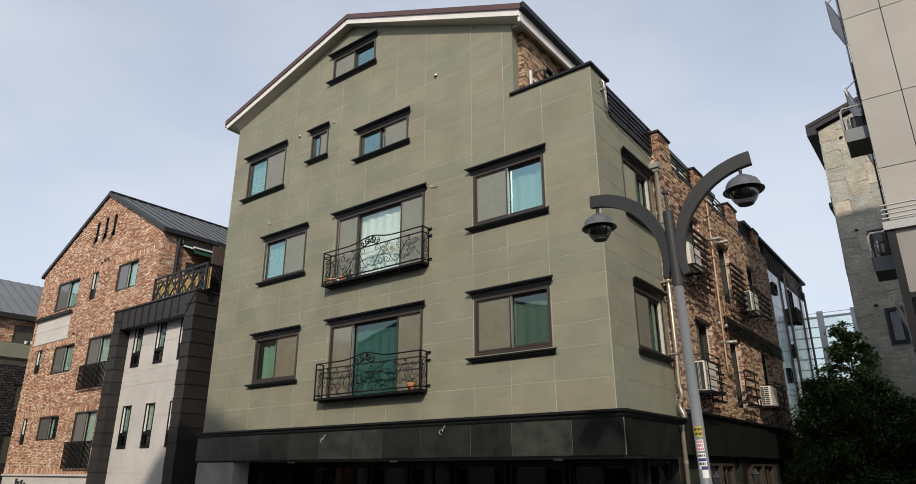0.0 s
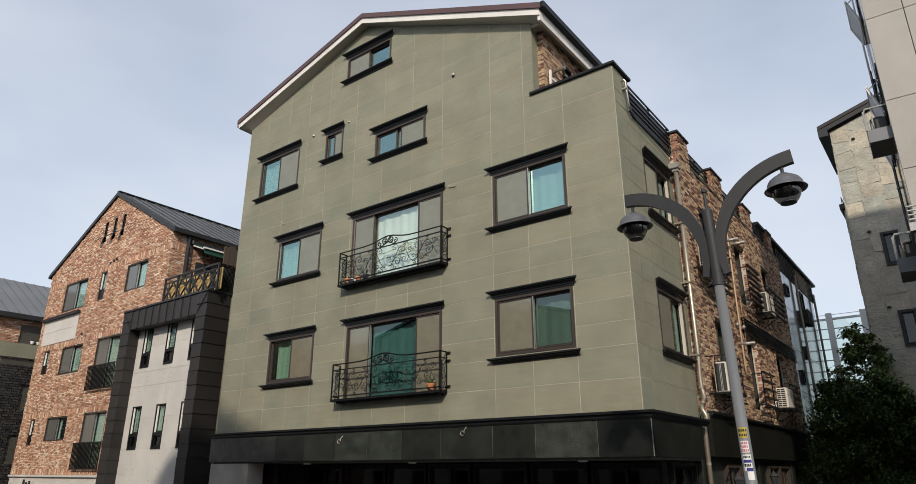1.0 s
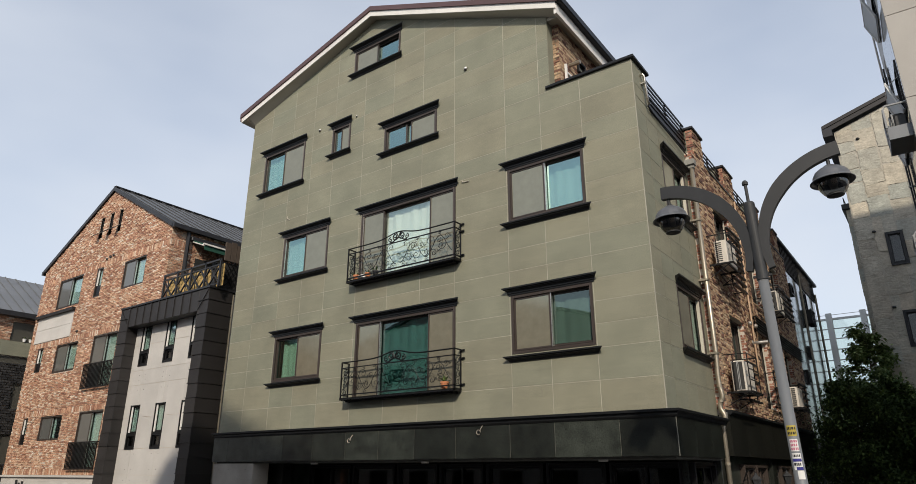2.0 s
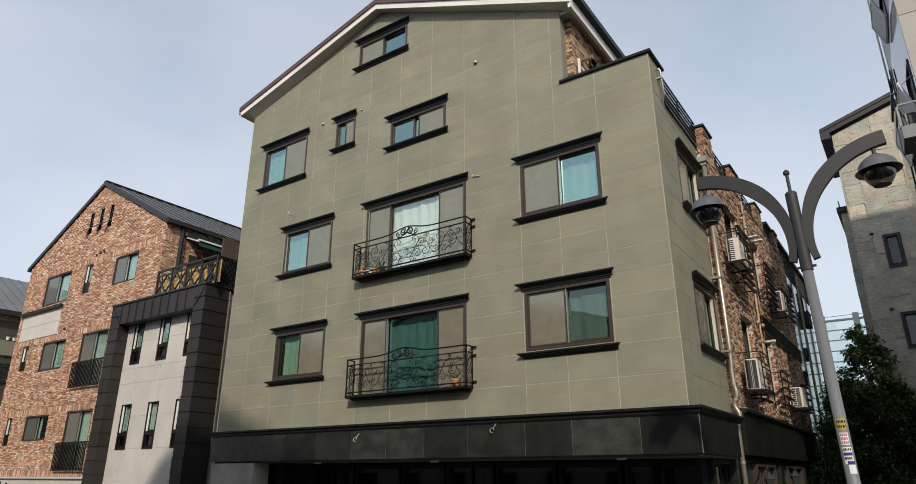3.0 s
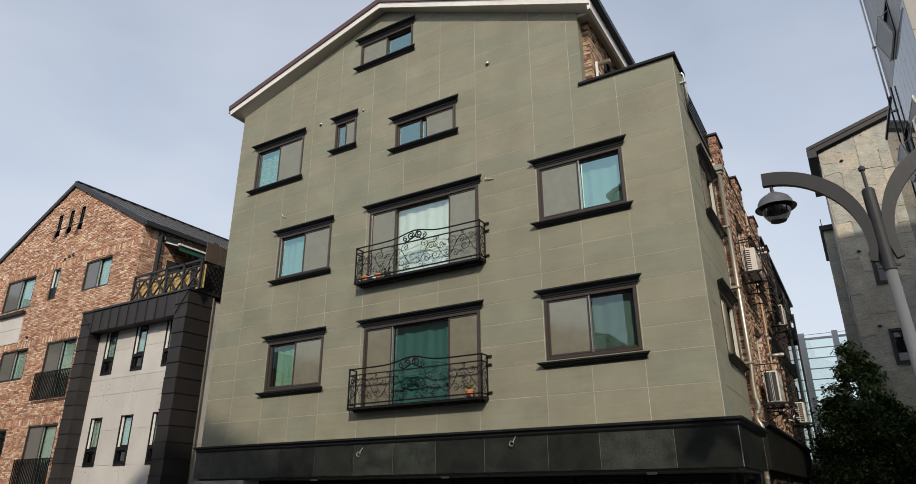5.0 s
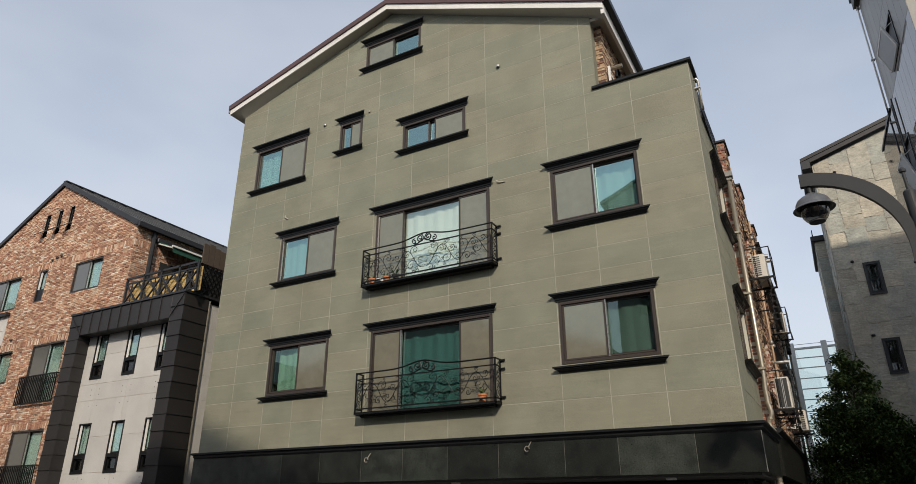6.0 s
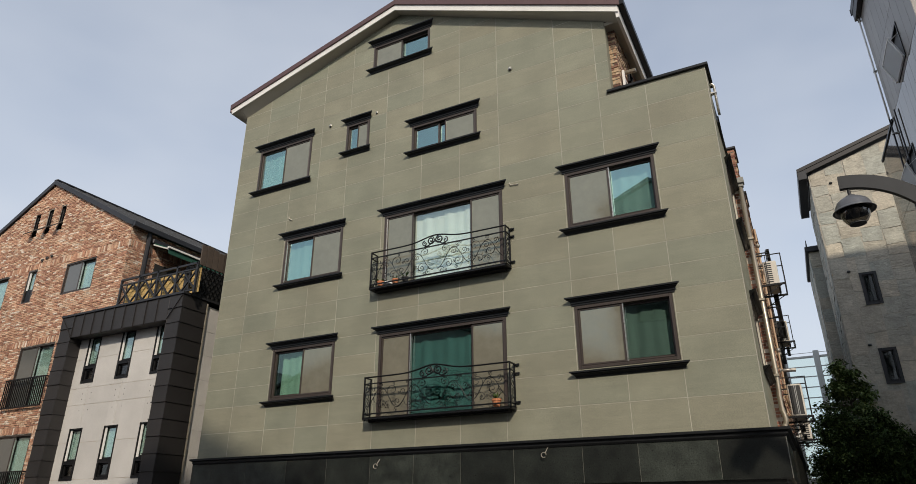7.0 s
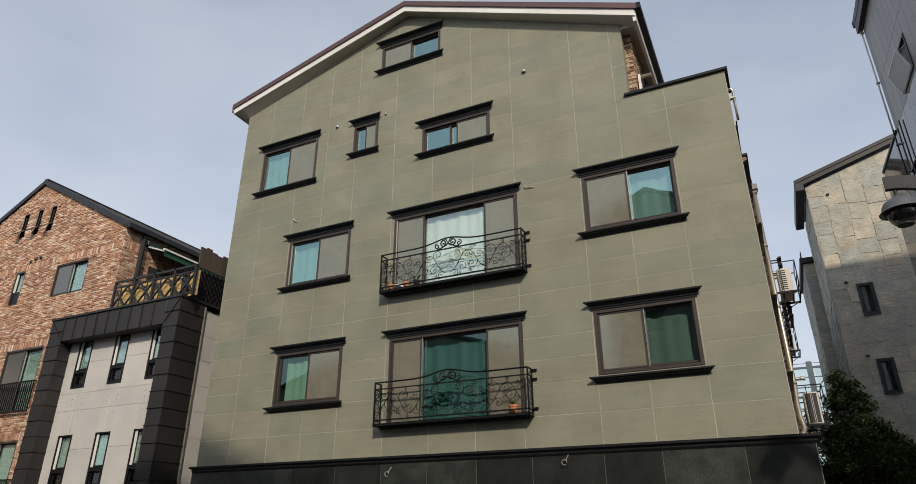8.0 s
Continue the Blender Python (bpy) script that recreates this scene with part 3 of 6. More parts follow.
# side wall: stone part, then brick that stands proud of it
XB = 0.15
BRICK = Wall((XB, 0, 0), (0, 1, 0), (1, 0, 0))
Y0, Y1, ZTOP = 3.06, 13.42, 9.38
SWIN = [(1.26, 2.8, 7.42, 8.69), (1.26, 2.8, 4.50, 5.77)]
part("wall", slab(SIDE, cut([[(0.251, 3.2), (Y0, 3.2), (Y0, 9.46), (0.251, 9.46)], [(0.251, 9.46), (0.78, 9.46), (0.78, 10.30), (0.251, 10.30)]], SWIN), -0.25, -0.002, SWIN), GROUT, house)
for i, r in enumerate(SWIN):
    window(SIDE, *r, house, splits=(0.5,), screens=(0,), curtain=[(0.5, 0.9)], tip=0.13, room=1.0)
    part("track_strip", SIDE.boxes((r[1] - 0.14, r[1] - 0.095, -0.06, 0.0, r[2] + 0.06, r[3] - 0.06)), SOFFIT, house, "pale aluminium track edge")
BWIN = [(4.45, 5.8, 4.42, 5.73), (7.2, 8.3, 3.75, 5.68), (10.5, 11.62, 4.25, 5.68),
        (4.3, 5.8, 7.25, 8.52), (7.3, 8.5, 6.6, 8.45), (10.35, 11.55, 7.15, 8.48)]
part("wall", slab(BRICK, cut([[(Y0, 3.2), (Y1, 3.2), (Y1, ZTOP), (Y0, ZTOP)]], BWIN), -0.4, 0.0, BWIN), MORTAR, house)
brickwork("brickwork", BRICK, (Y0, Y1, 3.47, ZTOP, lambda u, w: True), BWIN, BRICKTAN, house, rng=RNG, label="tan and brown mixed brick facing")
brickwork("brickwork", Wall((0.004, Y0, 0), (1, 0, 0), (0, -1, 0)), (0.0, XB, 3.47, ZTOP, lambda u, w: True), [], BRICKRETURN, house, joint=0.016, proud=0.006, rng=RNG, label="red brick return with pale mortar")
for r in BWIN:
    window(BRICK, *r, house, splits=(0.5,), screens=(0,), glass=GLASS, lintel=False, sill=False, depth=0.17, room=0.6, silver=False, curtain=[(0.45, 0.95)])
    part("track_strip", BRICK.boxes((r[1] - 0.13, r[1] - 0.1, -0.12, -0.085, r[2] + 0.06, r[3] - 0.06)), SOFFIT, house, "pale aluminium track edge")
    brickwork("brickwork", Wall((XB - 0.115, r[1], 0), (1, 0, 0), (0, -1, 0)), (0.0, 0.125, r[2], r[3], lambda u, w: True), [], BRICKRETURN, house, joint=0.016, proud=0.006, rng=RNG, label="red brick window reveal")
part("wall", boxes((W, W + 0.25, 0.25, 14, 0, 13), (W, -2.2, 13.7, 13.95, 0, 13), (-2.2, -0.25, 13.7, 13.95, 0, 9.3), (-2.15, -1.74, 0.27, 13.7, 9.3, 12.12)), STONE, house)
part("floor_slab", boxes((W + 0.25, -0.3, 0.25, 13.7, 3.05, 3.25), (W + 0.25, -0.3, 0.3, 13.7, 9.1, 9.3)), DIM, house)
# set-back attic brick and terrace
ATTIC = Wall((-1.74, 0, 0), (0, 1, 0), (1, 0, 0))
brickwork("brickwork", Wall((-1.9, 0.27, 0), (1, 0, 0), (0, -1, 0)), (0.0, 0.165, 10.35, 12.1, lambda u, w: True), [], BRICKTAN, house, rng=RNG)
brickwork("brickwork", ATTIC, (0.27, 6.0, 9.35, 12.1, lambda u, w: True), [(2.0, 2.9, 10.3, 11.6), (1.15, 1.55, 11.3, 11.62)], BRICKTAN, house, rng=RNG)
window(ATTIC, 1.15, 1.55, 11.3, 11.62, house, splits=(), glass=GLASSDARK, mat=BLACKMETAL, lintel=False, sill=False, room=0, silver=False, depth=-0.02, frame=0.04)

# roof: two slopes with white fascia and brown edge
RA = (-7.36, 14.66)
zl, zr = 1.51 / 5.54, 2.48 / 5.73


def roof_z(x):
    return RA[1] - (RA[0] - x) * zl if x < RA[0] else RA[1] - (x - RA[0]) * zr


def wall_z(x):
    return 14.7 - (APEX - x) * 1.7 / 5.34 if x < APEX else 14.7 - (x - APEX) * 2.48 / 5.46


def band_front(bm, y0, y1, lo, hi, x0=-13.08, x1=-1.5):
    for a, b in ((x0, RA[0]), (RA[0], x1)):
        solid(bm, [Vector((a, y0, roof_z(a) + lo)), Vector((b, y0, roof_z(b) + lo)), Vector((b, y0, roof_z(b) + hi)), Vector((a, y0, roof_z(a) + hi))], Vector((0, y1 - y0, 0)))
    return bm


roof = part("roof", band_front(bmesh.new(), -0.25, 13.9, 0.18, 0.30), ROOFBROWN, house, "brown metal roof")
part("fascia", band_front(bmesh.new(), -0.28, -0.25, 0.0, 0.17), WHITE, roof, "white painted fascia board")
part("roof_edge", band_front(bmesh.new(), -0.32, -0.251, 0.17, 0.32, -13.12, -1.45), ROOFBROWN, roof, "brown metal roof edge")
def back_z(x):
    """Height of the soffit at the wall; beyond the wall's left edge it rises to the fascia."""
    if x < W:
        f = (x + 13.08) / (W + 13.08)
        return roof_z(-13.08) * (1 - f) + (wall_z(W) + 0.01) * f
    return min(wall_z(x) + 0.01, roof_z(x) + 0.17)


bm = bmesh.new()
for a, b in ((-13.08, W - 0.001), (W, RA[0]), (RA[0], -1.9), (-1.899, -1.5)):
    for k in range(6):
        p, q = a + (b - a) * k / 6, a + (b - a) * (k + 1) / 6
        bm.faces.new([bm.verts.new(v) for v in ((p, -0.25, roof_z(p) + 0.003), (q, -0.25, roof_z(q) + 0.003), (q, 0.02, back_z(q)), (p, 0.02, back_z(p)))])
part("soffit", bm, SOFFIT, roof, "beige painted soffit")
part("eave", boxes((-1.9, -1.5, 0.03, 13.8, 12.12, 12.2)), SOFFIT, roof)
part("gutter", boxes((-1.5, -1.36, -0.3, 13.9, 12.27, 12.46), bevel=0.02), BLACKMETAL, roof, "black metal eaves gutter")
part("eave_board", boxes((-1.56, -1.49, -0.25, 13.88, 12.0, 12.268)), WHITE, roof, "white painted eaves board")
part("gutter", boxes((-13.14, -13.085, -0.3, 13.9, 13.16, 13.4), bevel=0.01), ROOFBROWN, roof, "brown metal eaves gutter")
bm = bmesh.new()
solid(bm, [Vector((-13.08, 0.022, roof_z(-13.08))), Vector((W - 0.002, 0.022, wall_z(W) + 0.01)), Vector((W - 0.002, 0.022, roof_z(W) + 0.17)), Vector((-13.08, 0.022, roof_z(-13.08) + 0.17))], Vector((0, 13.8, 0)))
part("eave", bm, SOFFIT, roof)

part("wall_return", boxes((-1.9, -1.886, -0.0005, 0.264, 10.37, 12.2)), STONE, house, "olive stone return")

# parapet caps and terrace railing
part("parapet_cap", boxes((-1.98, 0.07, -0.06, 0.3, 10.30, 10.37), (-0.3, 0.07, 0.3, 0.84, 10.30, 10.37), bevel=0.01), TRIM, house, "black metal parapet cap")


def railing(x, y0, y1, z0, z1, n, foot, tall=0.034):
    """Level flat bars carried on three posts."""
    ob = part("railing", boxes((x - 0.012, x + 0.012, y0, y1, z1 - tall / 2, z1 + tall / 2)), BLACKMETAL, house, "black steel terrace railing")
    for i in range(n - 1):
        z = z0 + (z1 - z0) * i / (n - 1)
        part("rail_bar", boxes((x - 0.012, x + 0.012, y0, y1, z - tall / 2, z + tall / 2)), BLACKMETAL, ob)
    for y in (y0 + 0.08, (y0 + y1) / 2, y1 - 0.08):
        part("rail_post", boxes((x - 0.055, x - 0.014, y - 0.02, y + 0.02, foot, z1 + 0.02)), BLACKMETAL, ob)
    return ob


PIERS = [(3.34, 0.74), (5.98, 0.92), (9.15, 0.9), (12.1, 0.62)]
rl = railing(-0.02, 0.84, 3.32, 9.62, 10.22, 6, 9.46, 0.045)
# added sheet: its near-black colour stands for the shaded view through the rails
part("rail_panel", boxes((-0.13, -0.115, 0.84, 3.32, 9.5, 10.1)), ACDARK, rl, "dark sheet added for the shaded view through the rails")
for (a, d), (b, _) in zip(PIERS, PIERS[1:]):
    railing(XB - 0.1, a + d, b, 9.52, 10.02, 5, ZTOP)
part("coping", boxes((-0.28, 0.04, 0.84, Y0, 9.46, 9.51)), TRIM, house)
part("coping", boxes((-0.25, XB + 0.03, 4.09, Y1, ZTOP, ZTOP + 0.05)), TRIM, house)
for y, d in PIERS:
    pier = part("pier", boxes((-0.15, XB - 0.002, y + 0.002, y + d, ZTOP, 10.12)), STONE, house, "brick-faced parapet pier")
    brickwork("brickwork", Wall((XB, y, 0), (0, 1, 0), (1, 0, 0)), (0.0, d, ZTOP + 0.005, 10.12, lambda u, w: True), [], BRICKTAN, pier, rng=RNG)
    brickwork("brickwork", Wall((0.004, y, 0), (1, 0, 0), (0, -1, 0)), (0.0, XB, ZTOP + 0.005, 10.12, lambda u, w: True), [], BRICKRETURN, pier, joint=0.016, proud=0.006, rng=RNG)
    part("pier_cap", boxes((-0.19, XB + 0.05, y - 0.05, y + d + 0.05, 10.12, 10.18), bevel=0.01), DARKROOF, pier)

# dark granite band over the ground floor
part("band_core", boxes((-12.55, 0.08, -0.194, 0.0, 2.505, 3.2), (0.0, 0.194, -0.19, 2.46, 2.505, 3.2)), BANDJOINT, house)
part("fascia_core", boxes((0.0, 0.2, 3.04, 13.42, 2.555, 3.36)), FASCIA, house)
part("junction_box", boxes((0.04, 0.2, 2.98, 3.036, 3.22, 3.4), bevel=0.008), HOPPER, house, "small grey junction box")
BCOL = [-12.6, -11.95, -10.9, -9.72, -8.62, -7.51, -6.48, -5.44, -4.34, -3.04, -2.07, -0.8, 0.2]
for a, b in zip(BCOL, BCOL[1:]):
    part("band_panel", boxes((a + 0.004, b - 0.004, -0.2, -0.142, 2.5, 3.13)), BAND, house)
part("corner_bead", boxes((0.196, 0.208, -0.208, -0.196, 2.5, 3.11)), BANDJOINT, house, "pale corner bead")
BSIDE = [-0.19, 0.78, 1.69, 2.47]
for a, b in zip(BSIDE, BSIDE[1:]):
    part("band_panel", boxes((0.142, 0.2, a + 0.006, b - 0.006, 2.5, 3.13)), BAND, house)
for i in range(8):
    a = 3.05 + i * 1.296
    part("band_panel", boxes((0.162, 0.22, a + 0.004, a + 1.292, 2.55, 3.36)), FASCIA, house, "dark side fascia panel with shade in its colour")
CORN = [(0.0, 3.12), (0.215, 3.12), (0.24, 3.15), (0.24, 3.19), (0.29, 3.21), (0.29, 3.25), (0.0, 3.28)]
bm = bmesh.new()
FRONT.moulding(bm, -12.34, 0.0, CORN)
part("cornice", bm, TRIM, house, "black stone cornice moulding")
bm = bmesh.new()
Wall((0, 0, 0), (0, 1, 0), (1, 0, 0)).moulding(bm, 0.0, 2.5, CORN)
part("cornice", bm, TRIM, house)
bm = bmesh.new()
Wall((0, 0, 0), (0, 1, 0), (1, 0, 0)).profile(bm, 3.08, 13.42, [(0, 3.36), (0.24, 3.36), (0.29, 3.4), (0.29, 3.45), (0, 3.47)])
part("cornice", bm, TRIM, house)
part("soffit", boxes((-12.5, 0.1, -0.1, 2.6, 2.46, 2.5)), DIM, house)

for x, y in ((-9.0, 0.25), (-5.5, 0.25), (-1.35, 0.25)):
    part("downlight", lathe(bmesh.new(), [(0.09, 0.0), (0.09, -0.03), (0.07, -0.035)], (x, y, 2.46), 14), WHITE, house, "white round downlight")

# shopfront behind the recess
SHOP = Wall((0, 1.3, 0), (1, 0, 0), (0, -1, 0))
u = -10.3
for i, wd in enumerate((1.6, 1.5, 1.3, 1.3, 1.5, 1.4, 1.5)):
    window(SHOP, u, u + wd - 0.08, 0.2, 2.42, house, splits=(0.5,) if i % 3 == 0 else (), glass=GLASSDARK, lintel=False, sill=False, room=1.5, silver=False, mat=BLACKMETAL)
    u += wd
part("shop_wall", boxes((-12.5, -10.3, 1.3, 1.5, 0, 2.46)), BAND, house)
part("shop_wall", boxes((-0.2, 0.0, 3.2, 13.95, 0, 2.56)), BAND, house)
part("shop_wall", boxes((-0.32, -0.18, 1.31, 3.2, 0, 2.46)), BAND, house)
window(Wall((-0.17, 0, 0), (0, 1, 0), (1, 0, 0)), 1.36, 2.7, 0.2, 2.42, house, splits=(0.5,), glass=GLASSDARK, lintel=False, sill=False, depth=-0.06, room=0, silver=False, mat=BLACKMETAL)
part("brick_post", boxes((-10.75, -10.45, 0.5, 0.8, 0, 2.46)), BAND, house)
for pr in ((-0.12, 0.04, 2.7, 3.2, 0, 2.5), (-0.15, 0.1, 6.9, 7.3, 0, 2.55), (-0.15, 0.1, 10.5, 10.9, 0, 2.55)):
    part("shop_pier", boxes(pr, bevel=0.01), BAND, house)
for a, b in ((4.2, 5.2), (5.3, 6.3), (7.9, 9.0), (9.1, 10.2)):
    window(SIDE, a, b, 0.2, 2.4, house, splits=(0.5,), glass=GLASSDARK, lintel=False, sill=False, depth=-0.06, room=0, silver=False, mat=FRAME)
pil = part("concrete_pier", boxes((-12.55, -10.85, -0.16, 0.35, 0, 2.46), bevel=0.01), GREYCONCRETE, house, "fair-faced concrete pier with tie holes")
for hx in (-12.3, -11.85, -11.15):
    for hz in (0.6, 1.2, 1.8, 2.3):
        part("tie_hole", lathe(bmesh.new(), [(0.03, 0.0), (0.02, 0.004)], (hx, -0.164, hz), 8), ACDARK, pil)

# ---- wrought-iron balconies ----
def spiral(cx, cz, r, a0, turns, side, n=18):
    """Points of a scroll that winds in towards (cx, cz)."""
    out = []
    for i in range(n + 1):
        t = i / n
        a = a0 + side * turns * 6.28319 * t
        rr = r * (1 - 0.82 * t)
        out.append((cx + rr * math.cos(a), cz + rr * math.sin(a)))
    return out


def tendril(u, w, head, r, side, lo, hi, out):
    """A curl that leaves its stem along it and winds up ever tighter, small enough to stay between lo and hi."""
    for _ in range(7):
        pts, a, x, z, rr = [(u, w)], head, u, w, r
        for k in range(26):
            a += side * 0.36
            x, z = x + rr * 0.36 * math.cos(a), z + rr * 0.36 * math.sin(a)
            rr *= 0.935
            pts.append((x, z))
        if min(p[1] for p in pts) > lo - 0.02 and max(p[1] for p in pts) < hi + 0.02:
            break
        r *= 0.84
    return pts


def balcony(z0, z1, x0=-7.72, x1=-4.33, out=0.26):
    """Railing with scrollwork on a black ledge; z0 underside of the ledge, z1 top rail."""
    wl = FRONT
    ob = part("balcony", wl.boxes((x0, x1, 0.0, out, z0, z0 + 0.045), (x0 + 0.1, x1 - 0.1, 0.0, out - 0.1, z0 - 0.04, z0), bevel=0.008), BLACKMETAL, house, "wrought-iron balcony with scrollwork")
    b = z0 + 0.10
    bars = [(x0, x1, out - 0.03, out, b, b + 0.025), (x0, x1, out - 0.03, out, z1 - 0.16, z1 - 0.14)]
    for x in (x0, x1 - 0.025):
        bars += [(x, x + 0.025, out - 0.03, out, z0, z1), (x, x + 0.025, 0.0, 0.03, z0, z1), (x, x + 0.025, 0.03, out - 0.03, z1 - 0.025, z1), (x, x + 0.025, 0.03, out - 0.03, z1 - 0.16, z1 - 0.14), (x, x + 0.025, 0.03, out - 0.03, b, b + 0.02)]
    for z in (z1 - 0.03, z1 - 0.2, z0 + 0.14):
        bars.append((x1 - 0.02, x1 + 0.1, 0.02, 0.05, z - 0.015, z + 0.015))
    part("rail_frame", wl.boxes(*bars), BLACKMETAL, ob)
    mid = (x0 + x1) / 2
    n = out - 0.015
    top = []
    for i in range(41):
        u = x0 + (x1 - x0) * i / 40
        d = abs(u - mid)
        top.append(wl.p(u, n, z1 - 0.012 + 0.12 * math.exp(-(d / 0.42) ** 2)))
    part("top_rail", tube(bmesh.new(), top, 0.016, 6), BLACKMETAL, ob)
    bm = bmesh.new()
    for s in (-1, 1):
        curl = spiral(mid + s * 0.105, z1 + 0.0, 0.092, -1.57 - s * 1.2, 1.4, s, 26)
        tube(bm, [wl.p(mid + s * 0.26, n, z1 - 0.12), wl.p(mid + s * 0.18, n, z1 - 0.125)] + [wl.p(u, n, w) for u, w in curl], 0.016, 5)
        tube(bm, [wl.p(u, n, w) for u, w in spiral(mid + s * 0.26, z1 - 0.055, 0.068, 1.57, 1.2, -s)], 0.013, 5)
    tube(bm, [wl.p(mid + du, n, z1 + dz) for du, dz in ((-0.15, 0.085), (-0.105, 0.095), (-0.05, 0.07), (-0.015, 0.0), (0.0, -0.06), (0.015, 0.0), (0.05, 0.07), (0.105, 0.095), (0.15, 0.085))], 0.014, 5)
    part("crest", bm, BLACKMETAL, ob, "scrolled crest")
    h = z1 - 0.17 - b - 0.03
    lo, hi = b + 0.03, b + 0.02 + h
    for s in (-1, 1):
        bm = bmesh.new()
        # one wavy vine from the foot of the middle, with a tendril at every turn
        vine = [(mid + s * (0.06 + 1.55 * i / 60), lo + h * (0.5 - 0.36 * math.cos(i / 60 * 12.2))) for i in range(61)]
        tube(bm, [wl.p(u, n, w) for u, w in vine], 0.0075, 5)
        for i, side, size in ((2, 1, 0.17), (6, 1, 0.22), (13, 1, 0.15), (28, -1, 0.16), (43, 1, 0.15), (11, -1, 0.24), (17, -1, 0.25), (22, -1, 0.16), (24, 1, 0.22), (31, 1, 0.26), (36, 1, 0.18), (40, -1, 0.24), (46, -1, 0.25), (51, -1, 0.16), (53, 1, 0.22)):
            (u, w), (u2, w2) = vine[i], vine[i + 1]
            head = math.atan2(w2 - w, u2 - u)
            pts = tendril(u, w, head, h * size, -side * s, lo, hi, s)
            tube(bm, [wl.p(p, n, q) for p, q in pts], 0.0065, 4)
            bud = pts[len(pts) // 3]
            lathe(bm, [(0.004, -0.014), (0.017, 0.0), (0.004, 0.014)], wl.p(bud[0], n + 0.01, bud[1]), 5)
            (p, q), (p2, q2) = pts[6], pts[7]
            twig = tendril(p, q, math.atan2(q2 - q, p2 - p), h * size * 0.42, side * s, lo, hi, s)
            tube(bm, [wl.p(p, n, q) for p, q in twig], 0.0055, 4)
        part("scrollwork", bm, BLACKMETAL, ob)
    # beaded fringe under the ledge
    bm = bmesh.new()
    for k in range(34):
        lathe(bm, [(0.004, -0.02), (0.014, -0.006), (0.012, 0.004), (0.004, 0.012)], wl.p(x0 + 0.05 + k * (x1 - x0 - 0.1) / 33, out - 0.02, z0 - 0.01), 6)
    tagged(part("fringe", bm, BLACKMETAL, ob, "small beads under the ledge"), kind="stuff")
    for x in (x0 + 0.012, x1 - 0.012):
        bm = bmesh.new()
        for k in range(4):
            c = b + 0.1 + k * (h - 0.1) / 3.2
            pts = spiral(out / 2, c, 0.085, 1.57, 1.4, 1 if k % 2 else -1)
            tube(bm, [Vector((x, -p, q)) for p, q in pts], 0.007, 4)
        part("side_scroll", bm, BLACKMETAL, ob)
    return ob


balcony(6.72, 7.63)
balcony(3.85, 4.74)


def flower_pot(at, mat, size, label, leaf=True):
    ob = thing("flower_pot", at, label, "flower pot", "balcony plants")
    part("pot", lathe(bmesh.new(), [(size * 0.62, 0), (size * 0.9, size * 1.25), (size * 1.0, size * 1.25), (size * 1.0, size * 1.6), (size * 0.85, size * 1.6), (size * 0.8, size * 1.35)], at, 14), mat, ob)
    if leaf:
        bm = bmesh.new()
        for k in range(9):
            a, b = RNG.uniform(0, 6.28), RNG.uniform(0.4, 1.1)
            d = Vector((math.cos(a) * math.cos(b), math.sin(a) * math.cos(b), math.sin(b)))
            ln = size * RNG.uniform(1.4, 2.8)
            p0 = Vector(at) + Vector((0, 0, size * 1.4))
            sd = d.cross(Vector((0, 0, 1))).normalized() * size * 0.22
            vs = [bm.verts.new(v) for v in (p0, p0 + d * ln * 0.5 + sd, p0 + d * ln + Vector((0, 0, -ln * 0.15)), p0 + d * ln * 0.5 - sd)]
            bm.faces.new(vs)
        part("plant", bm, LEAF, ob)


flower_pot((-4.68, -0.14, 3.91), TERRACOTTA, 0.095, "terracotta pot with a small green plant on the balcony ledge")
flower_pot((-7.5, -0.14, 6.78), TERRACOTTA, 0.085, "terracotta pot with sparse green leaves on the balcony ledge")
flower_pot((-7.1, -0.14, 6.78), TERRACOTTA, 0.08, "terracotta pot with dry stems on the balcony ledge")
flower_pot((-6.84, -0.14, 6.78), INKDARK, 0.085, "dark plastic pot with green leaves on the balcony ledge")
bag = thing("bundle", (-7.3, -0.14, 6.78), "white crumpled plastic bundle between the flower pots", "bundle")
bm = bmesh.new()
bmesh.ops.create_icosphere(bm, subdivisions=2, radius=0.1, matrix=Matrix.Translation((-7.3, -0.14, 6.84)) @ Matrix.Diagonal((1.4, 0.8, 0.6, 1)))
for v in bm.verts:
    v.co += Vector((RNG.uniform(-1, 1), RNG.uniform(-1, 1), RNG.uniform(-1, 1))) * 0.012
part("bundle_body", bm, PAPER, bag)

